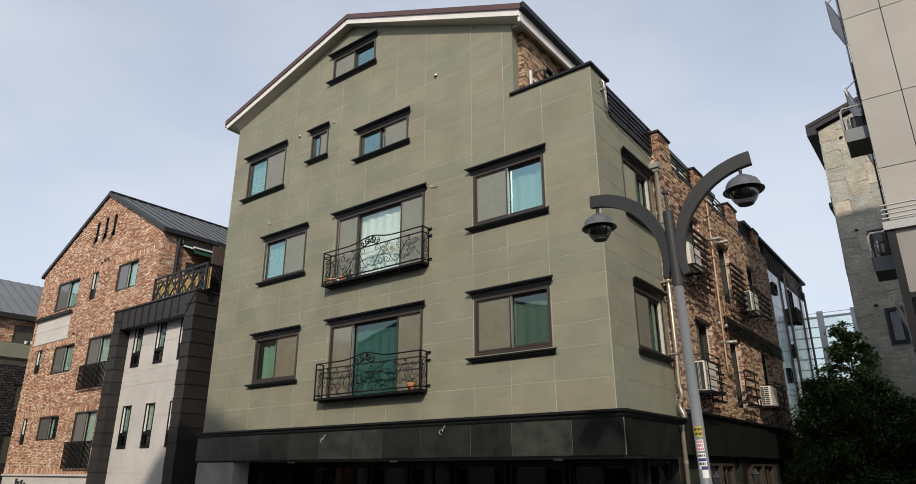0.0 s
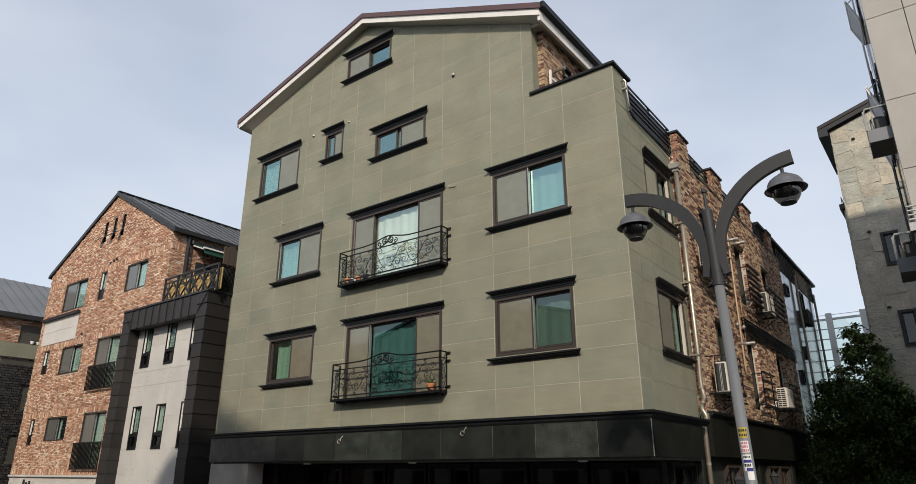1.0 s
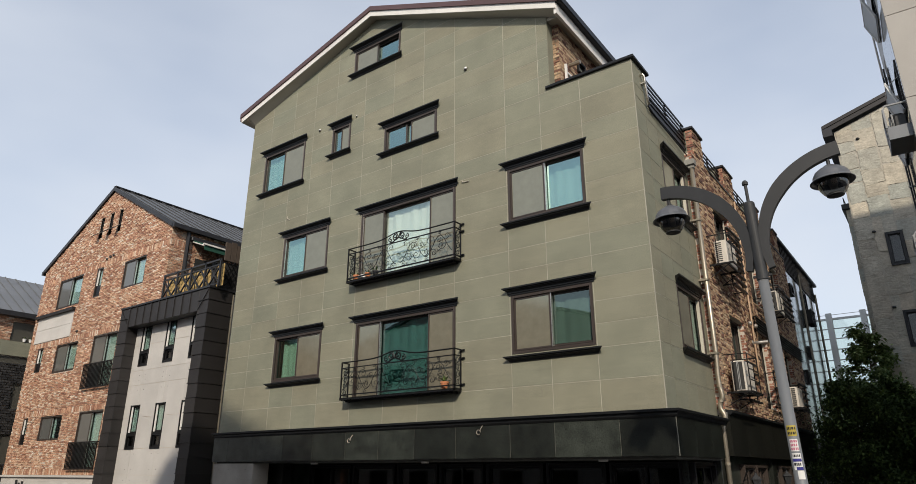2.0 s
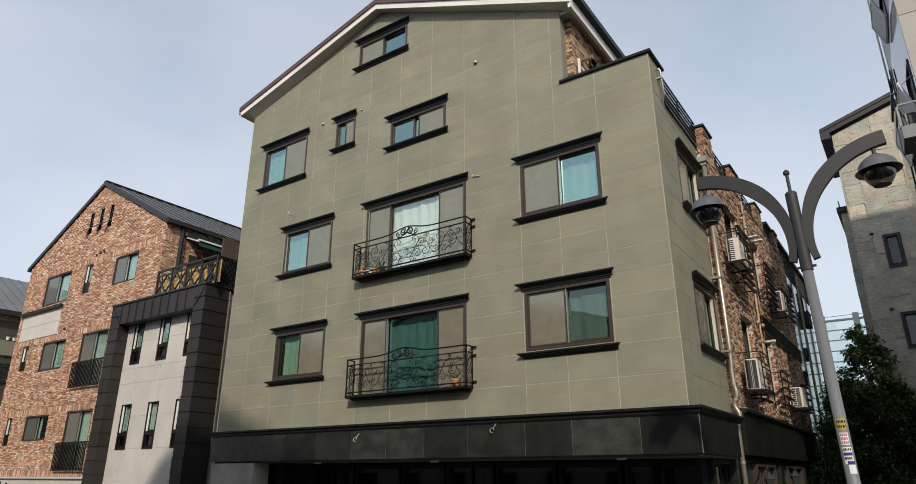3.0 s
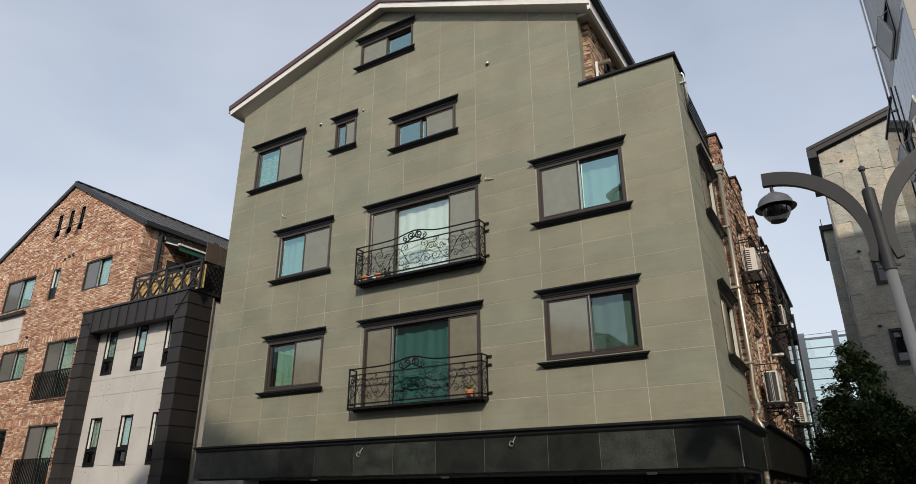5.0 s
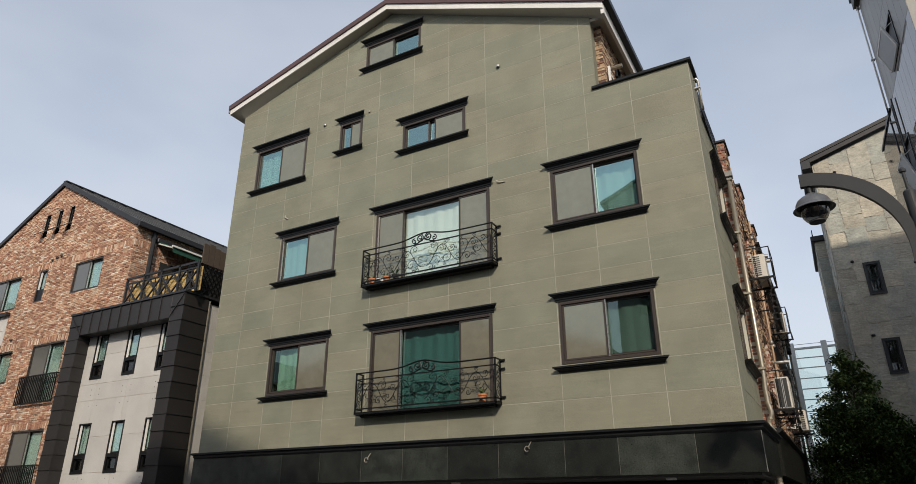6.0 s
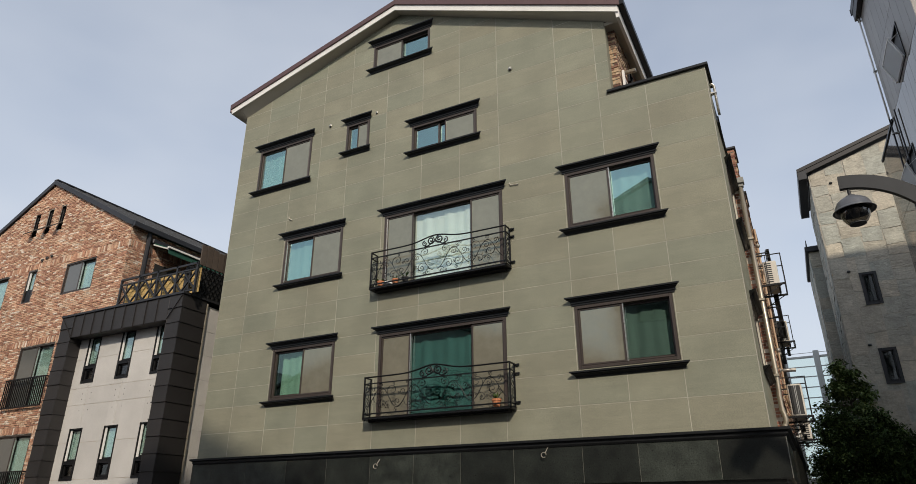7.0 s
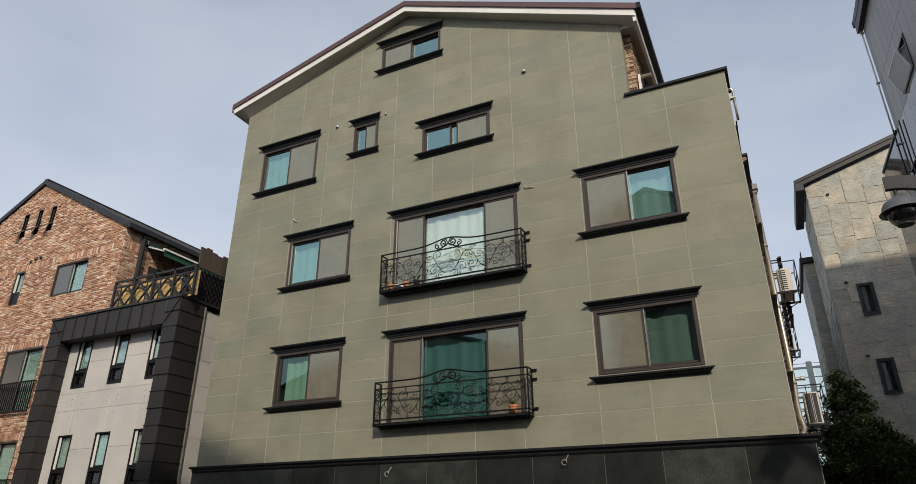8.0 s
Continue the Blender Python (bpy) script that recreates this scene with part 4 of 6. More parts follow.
# vents, camera balls and hooks on the front
for x, z, r, nm, lb in ((-4.18, 11.74, 0.058, "wall_vent", "round steel vent cap on the stone front"), (-9.46, 11.75, 0.05, "wall_vent", "small round steel vent cap on the stone front"), (-7.95, 11.7, 0.035, "wall_vent", "small round steel vent cap on the stone front")):
    ob = thing(nm, (x, -0.02, z), lb, "vent")
    for nm2, rr, dz, dy, mt in (("cap", r, 0.0, 0.0, SILVER), ("mouth", r * 0.72, -r * 0.38, -r * 0.22, ACDARK)):
        bm = lathe(bmesh.new(), [(rr * math.cos(q), rr * math.sin(q)) for q in (0.0, 0.3, 0.6, 0.9, 1.2, 1.5)], (0, 0, 0), 16)
        bmesh.ops.transform(bm, matrix=Matrix.Translation((x, -0.004 + dy, z + dz)) @ Matrix.Rotation(radians(90), 4, "X"), verts=bm.verts)
        part(nm2, bm, mt, ob, smooth=True)
for x, z in ((-7.35, 2.93), (-3.75, 3.0)):
    ob = thing("wall_hook", (x, -0.2, z), "small bent steel sign hook on the dark granite band", "hook")
    pts = [(x + 0.08, -0.205, z + 0.12), (x + 0.05, -0.25, z + 0.04)] + [(x + 0.015 + 0.045 * math.cos(a), -0.26, z - 0.01 + 0.045 * math.sin(a)) for a in [i * 0.6 for i in range(10)]]
    part("hook_bar", tube(bmesh.new(), pts, 0.009, 6), STEEL, ob)

for x, z, dx in ((-10.6, 9.2, 0.12), (-4.3, 8.64, 0.2)):
    ob = thing("cable_stub", (x, -0.01, z), "short pale cable stub on the stone front", "cable")
    part("cable", tube(bmesh.new(), [(x, -0.012, z + 0.08), (x + 0.02, -0.03, z + 0.02), (x + dx, -0.02, z - 0.05 if dx < 0.15 else z)], 0.012, 6), SOFFIT, ob)

# ---- side wall: rain pipe, guards, air conditioners ----
PX, PY = 0.155, 2.92
pipe = thing("rain_pipe", (PX, PY, 0), "stainless rain pipe with a double bend beside the brick corner", "pipe")
pts = [(PX, PY, 8.9), (PX, PY, 4.6), (PX - 0.02, PY, 4.2), (PX - 0.015, PY, 3.92), (PX + 0.005, PY, 3.83), (PX + 0.02, PY, 3.74), (PX + 0.01, PY, 3.67), (PX - 0.035, PY, 3.6), (PX - 0.055, PY, 3.53), (PX - 0.045, PY, 3.46), (PX - 0.005, PY, 3.39), (PX + 0.018, PY, 3.33), (PX + 0.008, PY, 3.26), (PX - 0.03, PY, 3.2), (PX - 0.05, PY, 3.12), (PX - 0.05, PY, 0.0)]
part("pipe", tube(bmesh.new(), pts, 0.05, 12), STEEL, pipe, smooth=True)
for z, dx in ((3.92, -0.015), (3.62, -0.022), (3.1, -0.05), (2.4, -0.05)):
    part("socket", lathe(bmesh.new(), [(0.05, -0.03), (0.057, -0.025), (0.057, 0.025), (0.05, 0.03)], (PX + dx, PY, z), 12), STEEL, pipe)
part("hopper", boxes((0.02, 0.25, PY - 0.1, PY + 0.1, 8.96, 9.1), (0.085, 0.225, PY - 0.06, PY + 0.06, 8.88, 8.96), bevel=0.01), HOPPER, pipe, "grey rainwater hopper")
for z in (7.6, 6.2, 4.6):
    part("clamp", boxes((0.0, PX + 0.055, PY - 0.07, PY + 0.07, z - 0.02, z + 0.02)), STEEL, pipe)
pipe2 = thing("overflow_pipe", (0.06, 0.62, 9.5), "short silver overflow pipe on the parapet corner", "pipe")
part("pipe", tube(bmesh.new(), [(0.0, 0.42, 10.12), (0.07, 0.42, 10.12), (0.09, 0.44, 10.08), (0.09, 0.5, 9.55), (0.09, 0.6, 9.48)], 0.026, 8), SILVER, pipe2, smooth=True)
part("clamp", boxes((0.0, 0.12, 0.41, 0.5, 9.9, 9.93)), SILVER, pipe2)
part("cable", tube(bmesh.new(), [(0.05, 0.6, 9.46), (0.04, 1.4, 9.4), (0.04, 2.3, 9.37), (0.06, 3.3, 9.3)], 0.014, 6), BLACKMETAL, pipe2, "dark cable")


def guard(y0, y1, z0, z1, n, out=0.3):
    """A window guard: level flat bars carried on two arms and two posts."""
    ob = thing("window_guard", (XB + 0.1, (y0 + y1) / 2, z0), "black steel window guard of level flat bars on the brick wall", "guard", "window guards")
    o = XB + out
    for k in range(n):
        z = z0 + (z1 - z0) * k / (n - 1)
        part("bar", boxes((o - 0.05, o + 0.02, y0, y1, z - 0.01, z + 0.028)), BLACKMETAL, ob)
    for y in (y0 + 0.1, y1 - 0.1):
        part("post", boxes((o - 0.075, o - 0.052, y - 0.015, y + 0.015, z0 - 0.02, z1 + 0.03)), BLACKMETAL, ob)
        for z in (z0 + 0.04, z1 - 0.02):
            part("arm", boxes((XB - 0.03, o - 0.076, y - 0.012, y + 0.012, z - 0.012, z + 0.012)), BLACKMETAL, ob)


for g in [(4.2, 5.15, 3.72, 4.56, 5), (7.2, 8.4, 3.85, 4.7, 5), (10.5, 11.7, 3.95, 4.7, 5), (4.2, 5.35, 6.35, 7.75, 9), (7.3, 8.6, 6.65, 7.65, 7), (9.6, 11.6, 6.75, 7.45, 5)]:
    guard(*g)


def air_conditioner(x, y, z, style, w=0.8, d=0.26, h=0.56, label="cream outdoor air conditioner on a steel wall bracket"):
    """An outdoor unit, its fan to +x and its narrow end to the street. style: what the narrow end shows."""
    ob = thing("air_conditioner", (x, y, z), label, "air conditioner", "outdoor units")
    part("body", boxes((x, x + d, y, y + w, z, z + h), bevel=0.018), ACWHITE, ob)
    part("seam", boxes((x + d - 0.002, x + d + 0.003, y + w * 0.24, y + w * 0.25, z + 0.02, z + h - 0.02)), ACGREY, ob)
    part("side_handle", boxes((x + d - 0.002, x + d + 0.006, y + w * 0.08, y + w * 0.2, z + h * 0.62, z + h * 0.7), bevel=0.002), ACGREY, ob)
    if style == "slots":
        for k in range(10):
            c = z + 0.05 + k * (h - 0.12) / 9
            part("slot", boxes((x + 0.03, x + d * 0.6, y - 0.004, y + 0.002, c, c + 0.024)), ACDARK, ob)
    elif style == "coil":
        part("coil", boxes((x + 0.025, x + d - 0.03, y - 0.004, y + 0.002, z + 0.03, z + h - 0.03)), ACDARK, ob, "dark finned coil")
        for u in (0.46, 0.56):
            part("coil_guard", boxes((x + d * u, x + d * u + 0.012, y - 0.012, y - 0.005, z + 0.02, z + h - 0.02)), ACGREY, ob)
    else:
        part("coil", boxes((x + 0.03, x + d - 0.05, y - 0.004, y + 0.002, z + 0.03, z + h - 0.03)), ACDARK, ob, "dark finned coil")
        part("coil_guard", boxes(*[(x + 0.03, x + d - 0.05, y - 0.012, y - 0.005, z + 0.03 + k * (h - 0.06) / 9, z + 0.042 + k * (h - 0.06) / 9) for k in range(10)],
                                 (x + d * 0.42, x + d * 0.42 + 0.012, y - 0.016, y - 0.0125, z + 0.03, z + h - 0.03)), ACWHITE, ob)
        part("hose", tube(bmesh.new(), [(x + 0.02, y - 0.01, z + 0.2), (x - 0.04, y - 0.07, z + 0.16), (x - 0.03, y - 0.06, z + 0.05), (XB, y, z + 0.1)], 0.018, 6), PAPER, ob, "white taped hose")
    # carrying frame and safety cage
    o = x + d + 0.12
    for a in (y - 0.06, y + w + 0.02):
        part("bracket_arm", boxes((XB - 0.02, o, a, a + 0.04, z - 0.045, z - 0.005)), BLACKMETAL, ob)
    for c in (x + 0.04, x + d - 0.04, o - 0.03):
        part("bracket_bar", boxes((c, c + 0.03, y - 0.02, y + w + 0.02, z - 0.04, z - 0.002)), BLACKMETAL, ob)
    for a in (y - 0.06, y + w + 0.04):
        part("brace", tube(bmesh.new(), [(XB, a + 0.02, z - 0.3), (o - 0.06, a + 0.02, z - 0.03)], 0.012, 4), BLACKMETAL, ob)
    return ob


def cage(ob, y, z, w, h, o):
    """Thin bars that close a unit's frame off to the street side."""
    for a in (y - 0.06, y + w):
        part("cage_post", boxes((o - 0.02, o, a, a + 0.018, z, z + h + 0.14)), BLACKMETAL, ob)
        part("cage_bar", boxes((XB - 0.02, o - 0.021, a, a + 0.018, z + h + 0.12, z + h + 0.14)), BLACKMETAL, ob)
    part("cage_post", boxes((XB + 0.2, XB + 0.215, y - 0.06, y - 0.045, z, z + h + 0.12)), BLACKMETAL, ob)
    part("cage_bar", boxes((o - 0.02, o, y - 0.04, y + w, z + h + 0.12, z + h + 0.14)), BLACKMETAL, ob)
    for k in (0.35, 0.7):
        part("cage_bar", boxes((o - 0.02, o, y - 0.04, y + w, z + h * k, z + h * k + 0.018)), BLACKMETAL, ob)


cage(air_conditioner(0.29, 3.42, 3.85, "coil", d=0.27, h=0.64), 3.42, 3.85, 0.8, 0.64, 0.66)
cage(air_conditioner(0.29, 3.4, 6.66, "slots", d=0.27, h=0.54), 3.4, 6.66, 0.8, 0.54, 0.68)
cage(air_conditioner(0.25, 8.72, 6.58, "coil", d=0.28, h=0.6), 8.72, 6.58, 0.8, 0.6, 0.62)
air_conditioner(0.31, 9.0, 3.92, "grid", d=0.28, h=0.55)
# gas pipes and hanging louvre on the brick
GX = XB + 0.06
gas = thing("gas_pipe", (GX, 6.5, 4.5), "ochre gas pipe with side taps on the brick wall", "pipe")
part("pipe", tube(bmesh.new(), [(GX, 6.62, 9.3), (GX, 6.5, 5.6), (GX, 6.48, 4.75), (GX, 6.52, 4.6), (GX, 6.8, 4.52)], 0.024, 8), GASPIPE, gas, smooth=True)
part("pipe", tube(bmesh.new(), [(GX, 6.55, 6.7), (GX, 6.9, 6.66), (GX, 6.95, 6.6), (GX, 6.95, 5.55)], 0.014, 7), GASPIPE, gas, smooth=True)
for z in (8.9, 7.7, 7.0, 6.25, 5.35, 4.8):
    part("pipe_clip", boxes((XB - 0.01, GX + 0.028, 6.5, 6.58, z - 0.012, z + 0.012)), GASPIPE, gas)
for y, z in ((6.35, 8.14), (7.05, 8.24), (6.5, 5.36)):
    ob = thing("boiler_flue", (XB, y, z), "short steel boiler flue through the brick wall", "flue", "boiler flues")
    part("flue_pipe", tube(bmesh.new(), [(XB - 0.02, y, z), (XB + 0.34, y + 0.03, z - 0.01)], 0.045, 10), FLUE, ob, smooth=True)
    part("flue_collar", tube(bmesh.new(), [(XB + 0.015, y, z), (XB + 0.035, y, z)], 0.075, 10), FLUE, ob)
    part("flue_head", tube(bmesh.new(), [(XB + 0.27, y + 0.02, z), (XB + 0.37, y + 0.03, z - 0.01)], 0.052, 10), FLUE, ob)
for y, z in ((6.2, 8.64), (6.6, 8.5), (6.25, 5.82), (6.85, 5.85)):
    ob = thing("vent_hood", (XB, y, z), "small round steel vent hood on the brick wall", "vent", "vent hoods")
    part("hood", lathe(bmesh.new(), [(0.02, -0.055), (0.045, -0.045), (0.055, 0.0), (0.045, 0.04), (0.015, 0.052)], (XB + 0.07, y, z), 12), FLUE, ob, smooth=True)
lv = thing("ledge_bars", (XB + 0.05, 9.8, 5.9), "row of dark steel bars along the brick wall", "bars")
for k in range(6):
    part("bar", boxes((XB + 0.03, XB + 0.09, 6.9, 13.4, 5.74 + k * 0.075, 5.758 + k * 0.075)), BLACKMETAL, lv)
for k in range(6):
    part("bracket", boxes((XB - 0.01, XB + 0.03, 7.0 + k * 1.26, 7.03 + k * 1.26, 5.73, 6.15)), BLACKMETAL, lv)
for y, z in ((3.95, 1.95), (7.1, 2.0)):
    ob = thing("wall_lantern", (0.15, y, z), "dark iron wall lantern with a curled bracket", "lantern", "wall lanterns")
    part("bracket", tube(bmesh.new(), [(0.1, y, z + 0.1), (0.2, y, z + 0.32), (0.32, y, z + 0.36), (0.36, y, z + 0.28)], 0.015, 6), BLACKMETAL, ob)
    part("lamp_body", lathe(bmesh.new(), [(0.05, 0), (0.1, 0.2), (0.12, 0.21), (0.03, 0.3), (0.02, 0.34)], (0.36, y, z - 0.06), 6), LAMPDARK, ob)
ob = thing("terrace_spout", (-1.75, 0.45, 11.2), "steel flue pipe with a pale post on the terrace", "pipe")
part("flue", tube(bmesh.new(), [(-1.74, 0.75, 11.25), (-1.45, 0.75, 11.25)], 0.05, 8), STEEL, ob)
part("post", boxes((-1.7, -1.65, 0.42, 0.47, 10.3, 11.1), (-1.7, -1.65, 0.47, 0.75, 10.86, 10.91)), WHITE, ob)

# glazed stair wing behind the brick part
wing = thing("glazed_wing", (-4, 17.5, 0), "rear wing faced with silvery reflective panels under dark roof", "building")
part("wing_core", boxes((-9, -0.03, 13.96, 20.6, 0, 9.3), (-0.25, -0.035, 13.43, 13.96, 0, 9.3)), DIM, wing)
GW = Wall((0, 0, 0), (0, 1, 0), (1, 0, 0))
for k in range(5):
    y0 = 13.45 + k * 1.43
    for z0, z1 in ((0.3, 2.9), (2.92, 4.9), (4.92, 6.4), (6.42, 7.9), (7.92, 9.28)):
        part("panel", GW.boxes((y0 + 0.015, y0 + 1.415, -0.03, 0.0, z0, z1)), SILVERGLASS, wing)
for y in (16.6, 20.4):
    part("downpipe", tube(bmesh.new(), [(0.1, y, 9.6), (0.1, y, 0)], 0.045, 8), STEEL, wing)
part("roof_band", boxes((-9, 0.03, 13.97, 20.8, 9.3, 10.1)), CLAD, wing)
for k in range(22):
    part("seam", boxes((0.03, 0.055, 14.1 + k * 0.3, 14.13 + k * 0.3, 9.32, 10.08)), CLAD, wing)
part("roof", boxes((-9, 0.14, 11.2, 21.2, 10.1, 10.22), bevel=0.02), DARKROOF, wing)
for y0, y1, z0, z1 in ((14.5, 15.1, 8.4, 8.8), (17.3, 17.9, 7.9, 9.1), (16.7, 17.0, 6.3, 6.8), (15.0, 15.35, 5.2, 5.7)):
    window(Wall((0.02, 0, 0), (0, 1, 0), (1, 0, 0)), y0, y1, z0, z1, wing, splits=(), glass=GLASSDARK, lintel=False, sill=False, depth=-0.01, room=0, silver=False, mat=BLACKMETAL)
wr = part("railing", GW.boxes((17.1, 18.1, 0.23, 0.27, 8.28, 8.32)), BLACKMETAL, wing, "small black window rail")
for k in range(9):
    part("rail_bar", GW.boxes((17.15 + k * 0.11, 17.17 + k * 0.11, 0.02, 0.25, 7.75, 8.3)), BLACKMETAL, wr)

# ---- street lamp ----
LX, LY = 2.44, -3.47
lamp = thing("street_lamp", (LX, LY, 0), "dark grey twin-arm street lamp with bell shades and pole stickers", "street lamp")
part("pole", lathe(bmesh.new(), [(0.085, 0), (0.085, 0.4), (0.066, 0.45), (0.055, 4.34)], (LX, LY, 0), 24), POLE, lamp, "mid-grey painted pole", smooth=True)
part("base_plate", boxes((LX - 0.18, LX + 0.18, LY - 0.18, LY + 0.18, 0, 0.03), bevel=0.01), POLE, lamp)
part("sleeve", lathe(bmesh.new(), [(0.058, 4.32), (0.064, 4.325), (0.064, 5.27), (0.05, 5.29), (0.01, 5.29)], (LX, LY, 0), 24), LAMPDARK, lamp)
part("finial", lathe(bmesh.new(), [(0.019, 5.29), (0.019, 5.51), (0.034, 5.52), (0.036, 5.55), (0.02, 5.575), (0.004, 5.58)], (LX, LY, 0), 14), LAMPDARK, lamp)
for s, ty, dx in ((-1, -3.42, 0.945), (1, -3.42, 0.895)):
    d = Vector((s * dx, ty - LY, 0)).normalized()
    nrm = Vector((-d.y, d.x, 0))
    c = Vector((LX, LY, 4.705)) + d * 1.09
    bm = bmesh.new()
    prev = None
    for i in range(41):
        # a round arc that swings past the sleeve and widens towards its tip
        a = -0.26 + 1.77 * i / 40
        th = 0.036 + 0.046 * min(1, i / 22)
        inner, outer = (c + d * (-math.cos(a) * r) + Vector((0, 0, math.sin(a) * r)) for r in (1.0 - th, 1.0 + th))
        ring = [bm.verts.new(p) for p in (inner - nrm * 0.038, inner + nrm * 0.038, outer + nrm * 0.038, outer - nrm * 0.038)]
        if prev:
            for k in range(4):
                bm.faces.new((prev[k], prev[(k + 1) % 4], ring[(k + 1) % 4], ring[k]))
        else:
            bm.faces.new(ring)
        prev = ring
    bm.faces.new(prev[::-1])
    arm = part("arm", bm, LAMPDARK, lamp)
    for z in (4.62, 4.86):
        part("weld_plate", boxes((LX + s * 0.058, LX + s * 0.1, LY - 0.02, LY + 0.02, z - 0.05, z + 0.05)), LAMPDARK, lamp)
    hx, hy = LX + s * dx, ty
    hz = 5.34
    part("stem", lathe(bmesh.new(), [(0.02, 0.15), (0.02, 0.34)], (hx, hy, hz), 12), LAMPDARK, lamp)
    shade = part("shade", lathe(bmesh.new(), [(0.03, 0.175), (0.06, 0.17), (0.068, 0.15), (0.12, 0.132), (0.165, 0.096), (0.19, 0.052), (0.198, 0.012), (0.212, -0.008), (0.232, -0.022), (0.228, -0.03), (0.2, -0.012), (0.185, 0.01), (0.15, 0.085), (0.05, 0.12)], (hx, hy, hz), 32), HEAD, lamp, "grey enamel bell shade", smooth=True)
    g = part("globe", lathe(bmesh.new(), [(0.162, 0.0), (0.16, -0.05), (0.145, -0.11), (0.115, -0.16), (0.088, -0.185)], (hx, hy, hz), 28), BOWL, shade, "smoked glass bowl", smooth=True)
    g.visible_shadow = False
    part("reflector", lathe(bmesh.new(), [(0.18, 0.004), (0.14, 0.05), (0.05, 0.1)], (hx, hy, hz), 20), LAMPDARK, shade)
    part("bulb", lathe(bmesh.new(), [(0.035, 0.08), (0.045, 0.0), (0.05, -0.06), (0.035, -0.1), (0.015, -0.115)], (hx, hy, hz), 14), BULB, shade, "milky lamp bulb", smooth=True)
    part("bowl_cap", lathe(bmesh.new(), [(0.088, 0.012), (0.09, -0.006), (0.06, -0.014)], (hx, hy, hz - 0.188), 20), LAMPDARK, shade)
for z in (4.37,):
    for s in (-1, 1):
        part("bolt", boxes((LX + s * 0.065, LX + s * 0.1, LY - 0.012, LY + 0.012, z - 0.012, z + 0.012)), LAMPDARK, lamp)


def sticker(z0, z1, mat, bars, a0=-0.6, a1=0.6, label="", name="sticker"):
    """A paper sheet bent round the pole towards the street, with bars for its writing."""
    face = math.atan2(-7.6, 1.5)

    def sheet(b0, b1, c0, c1, r):
        bm = bmesh.new()
        prev = None
        for i in range(7):
            a = face + b0 + (b1 - b0) * i / 6
            rr = r + 0.0665 - 0.0028 * (c0 + c1) / 2
            ring = [bm.verts.new((LX + rr * math.cos(a), LY + rr * math.sin(a), c)) for c in (c0, c1)]
            if prev:
                bm.faces.new((prev[0], ring[0], ring[1], prev[1]))
            prev = ring
        return bm
    ob = part(name, sheet(a0, a1, z0, z1, 0.002), mat, lamp, label)
    for b0, b1, c0, c1, m in bars:
        part("print_bar", sheet(a0 + (a1 - a0) * b0, a0 + (a1 - a0) * b1, z0 + (z1 - z0) * c0, z0 + (z1 - z0) * c1, 0.004), m, ob)


sr = random.Random(4)


def print_rows(rows, mats, lo=0.08, hi=0.92):
    """Uneven short bars in rows, for print too small to read."""
    out = []
    for c0, c1, m in rows:
        u = lo
        while u < hi - 0.08:
            w = sr.uniform(0.07, 0.2)
            out.append((u, min(u + w, hi), c0, c1, mats[m]))
            u += w + sr.uniform(0.04, 0.08)
    return out


INKS = [INKDARK, INKRED, INKBLUE]
sticker(2.605, 2.715, STICKYELLOW, print_rows([(0.6, 0.84, 0), (0.16, 0.4, 0)], INKS), -0.9, 0.75, "yellow sticker with dark print")
sticker(2.455, 2.575, PAPER, print_rows([(0.72, 0.93, 1), (0.4, 0.62, 1), (0.08, 0.3, 1)], INKS), -0.75, 0.6, "white sticker with red print")
sticker(2.27, 2.435, PAPER, print_rows([(0.78, 0.92, 0)], INKS) + [(0.04, 0.96, 0.5, 0.68, INKBLUE)] + print_rows([(0.26, 0.42, 0)], INKS) + [(0.3, 1.0, 0.0, 0.18, INKBLUE)], -0.75, 0.7, "white and blue sticker with print")
sticker(2.18, 2.265, PAPER, [], -0.3, 0.8, "plain white paper strip")

# the whole lamp leans a little
lamp.location.x = 2.553
lamp.rotation_euler.y = -0.024

# ---- brick house with the charcoal portal ----
bh = thing("brick_house", (-21, 6, 0), "gabled house of reclaimed red brick with a grey standing-seam roof", "building")
BF = Wall((0, 0.6, 0), (1, 0, 0), (0, -1, 0))
BX0, BX1, BAX = -28.25, -17.95, -22.96
BSL = (13.62 - 10.9) / (BAX - BX0)


def gable(u):
    return 13.62 - BSL * abs(u - BAX) if u < BAX else 13.62 - (13.62 - 10.9) / (BX1 - BAX) * (u - BAX)


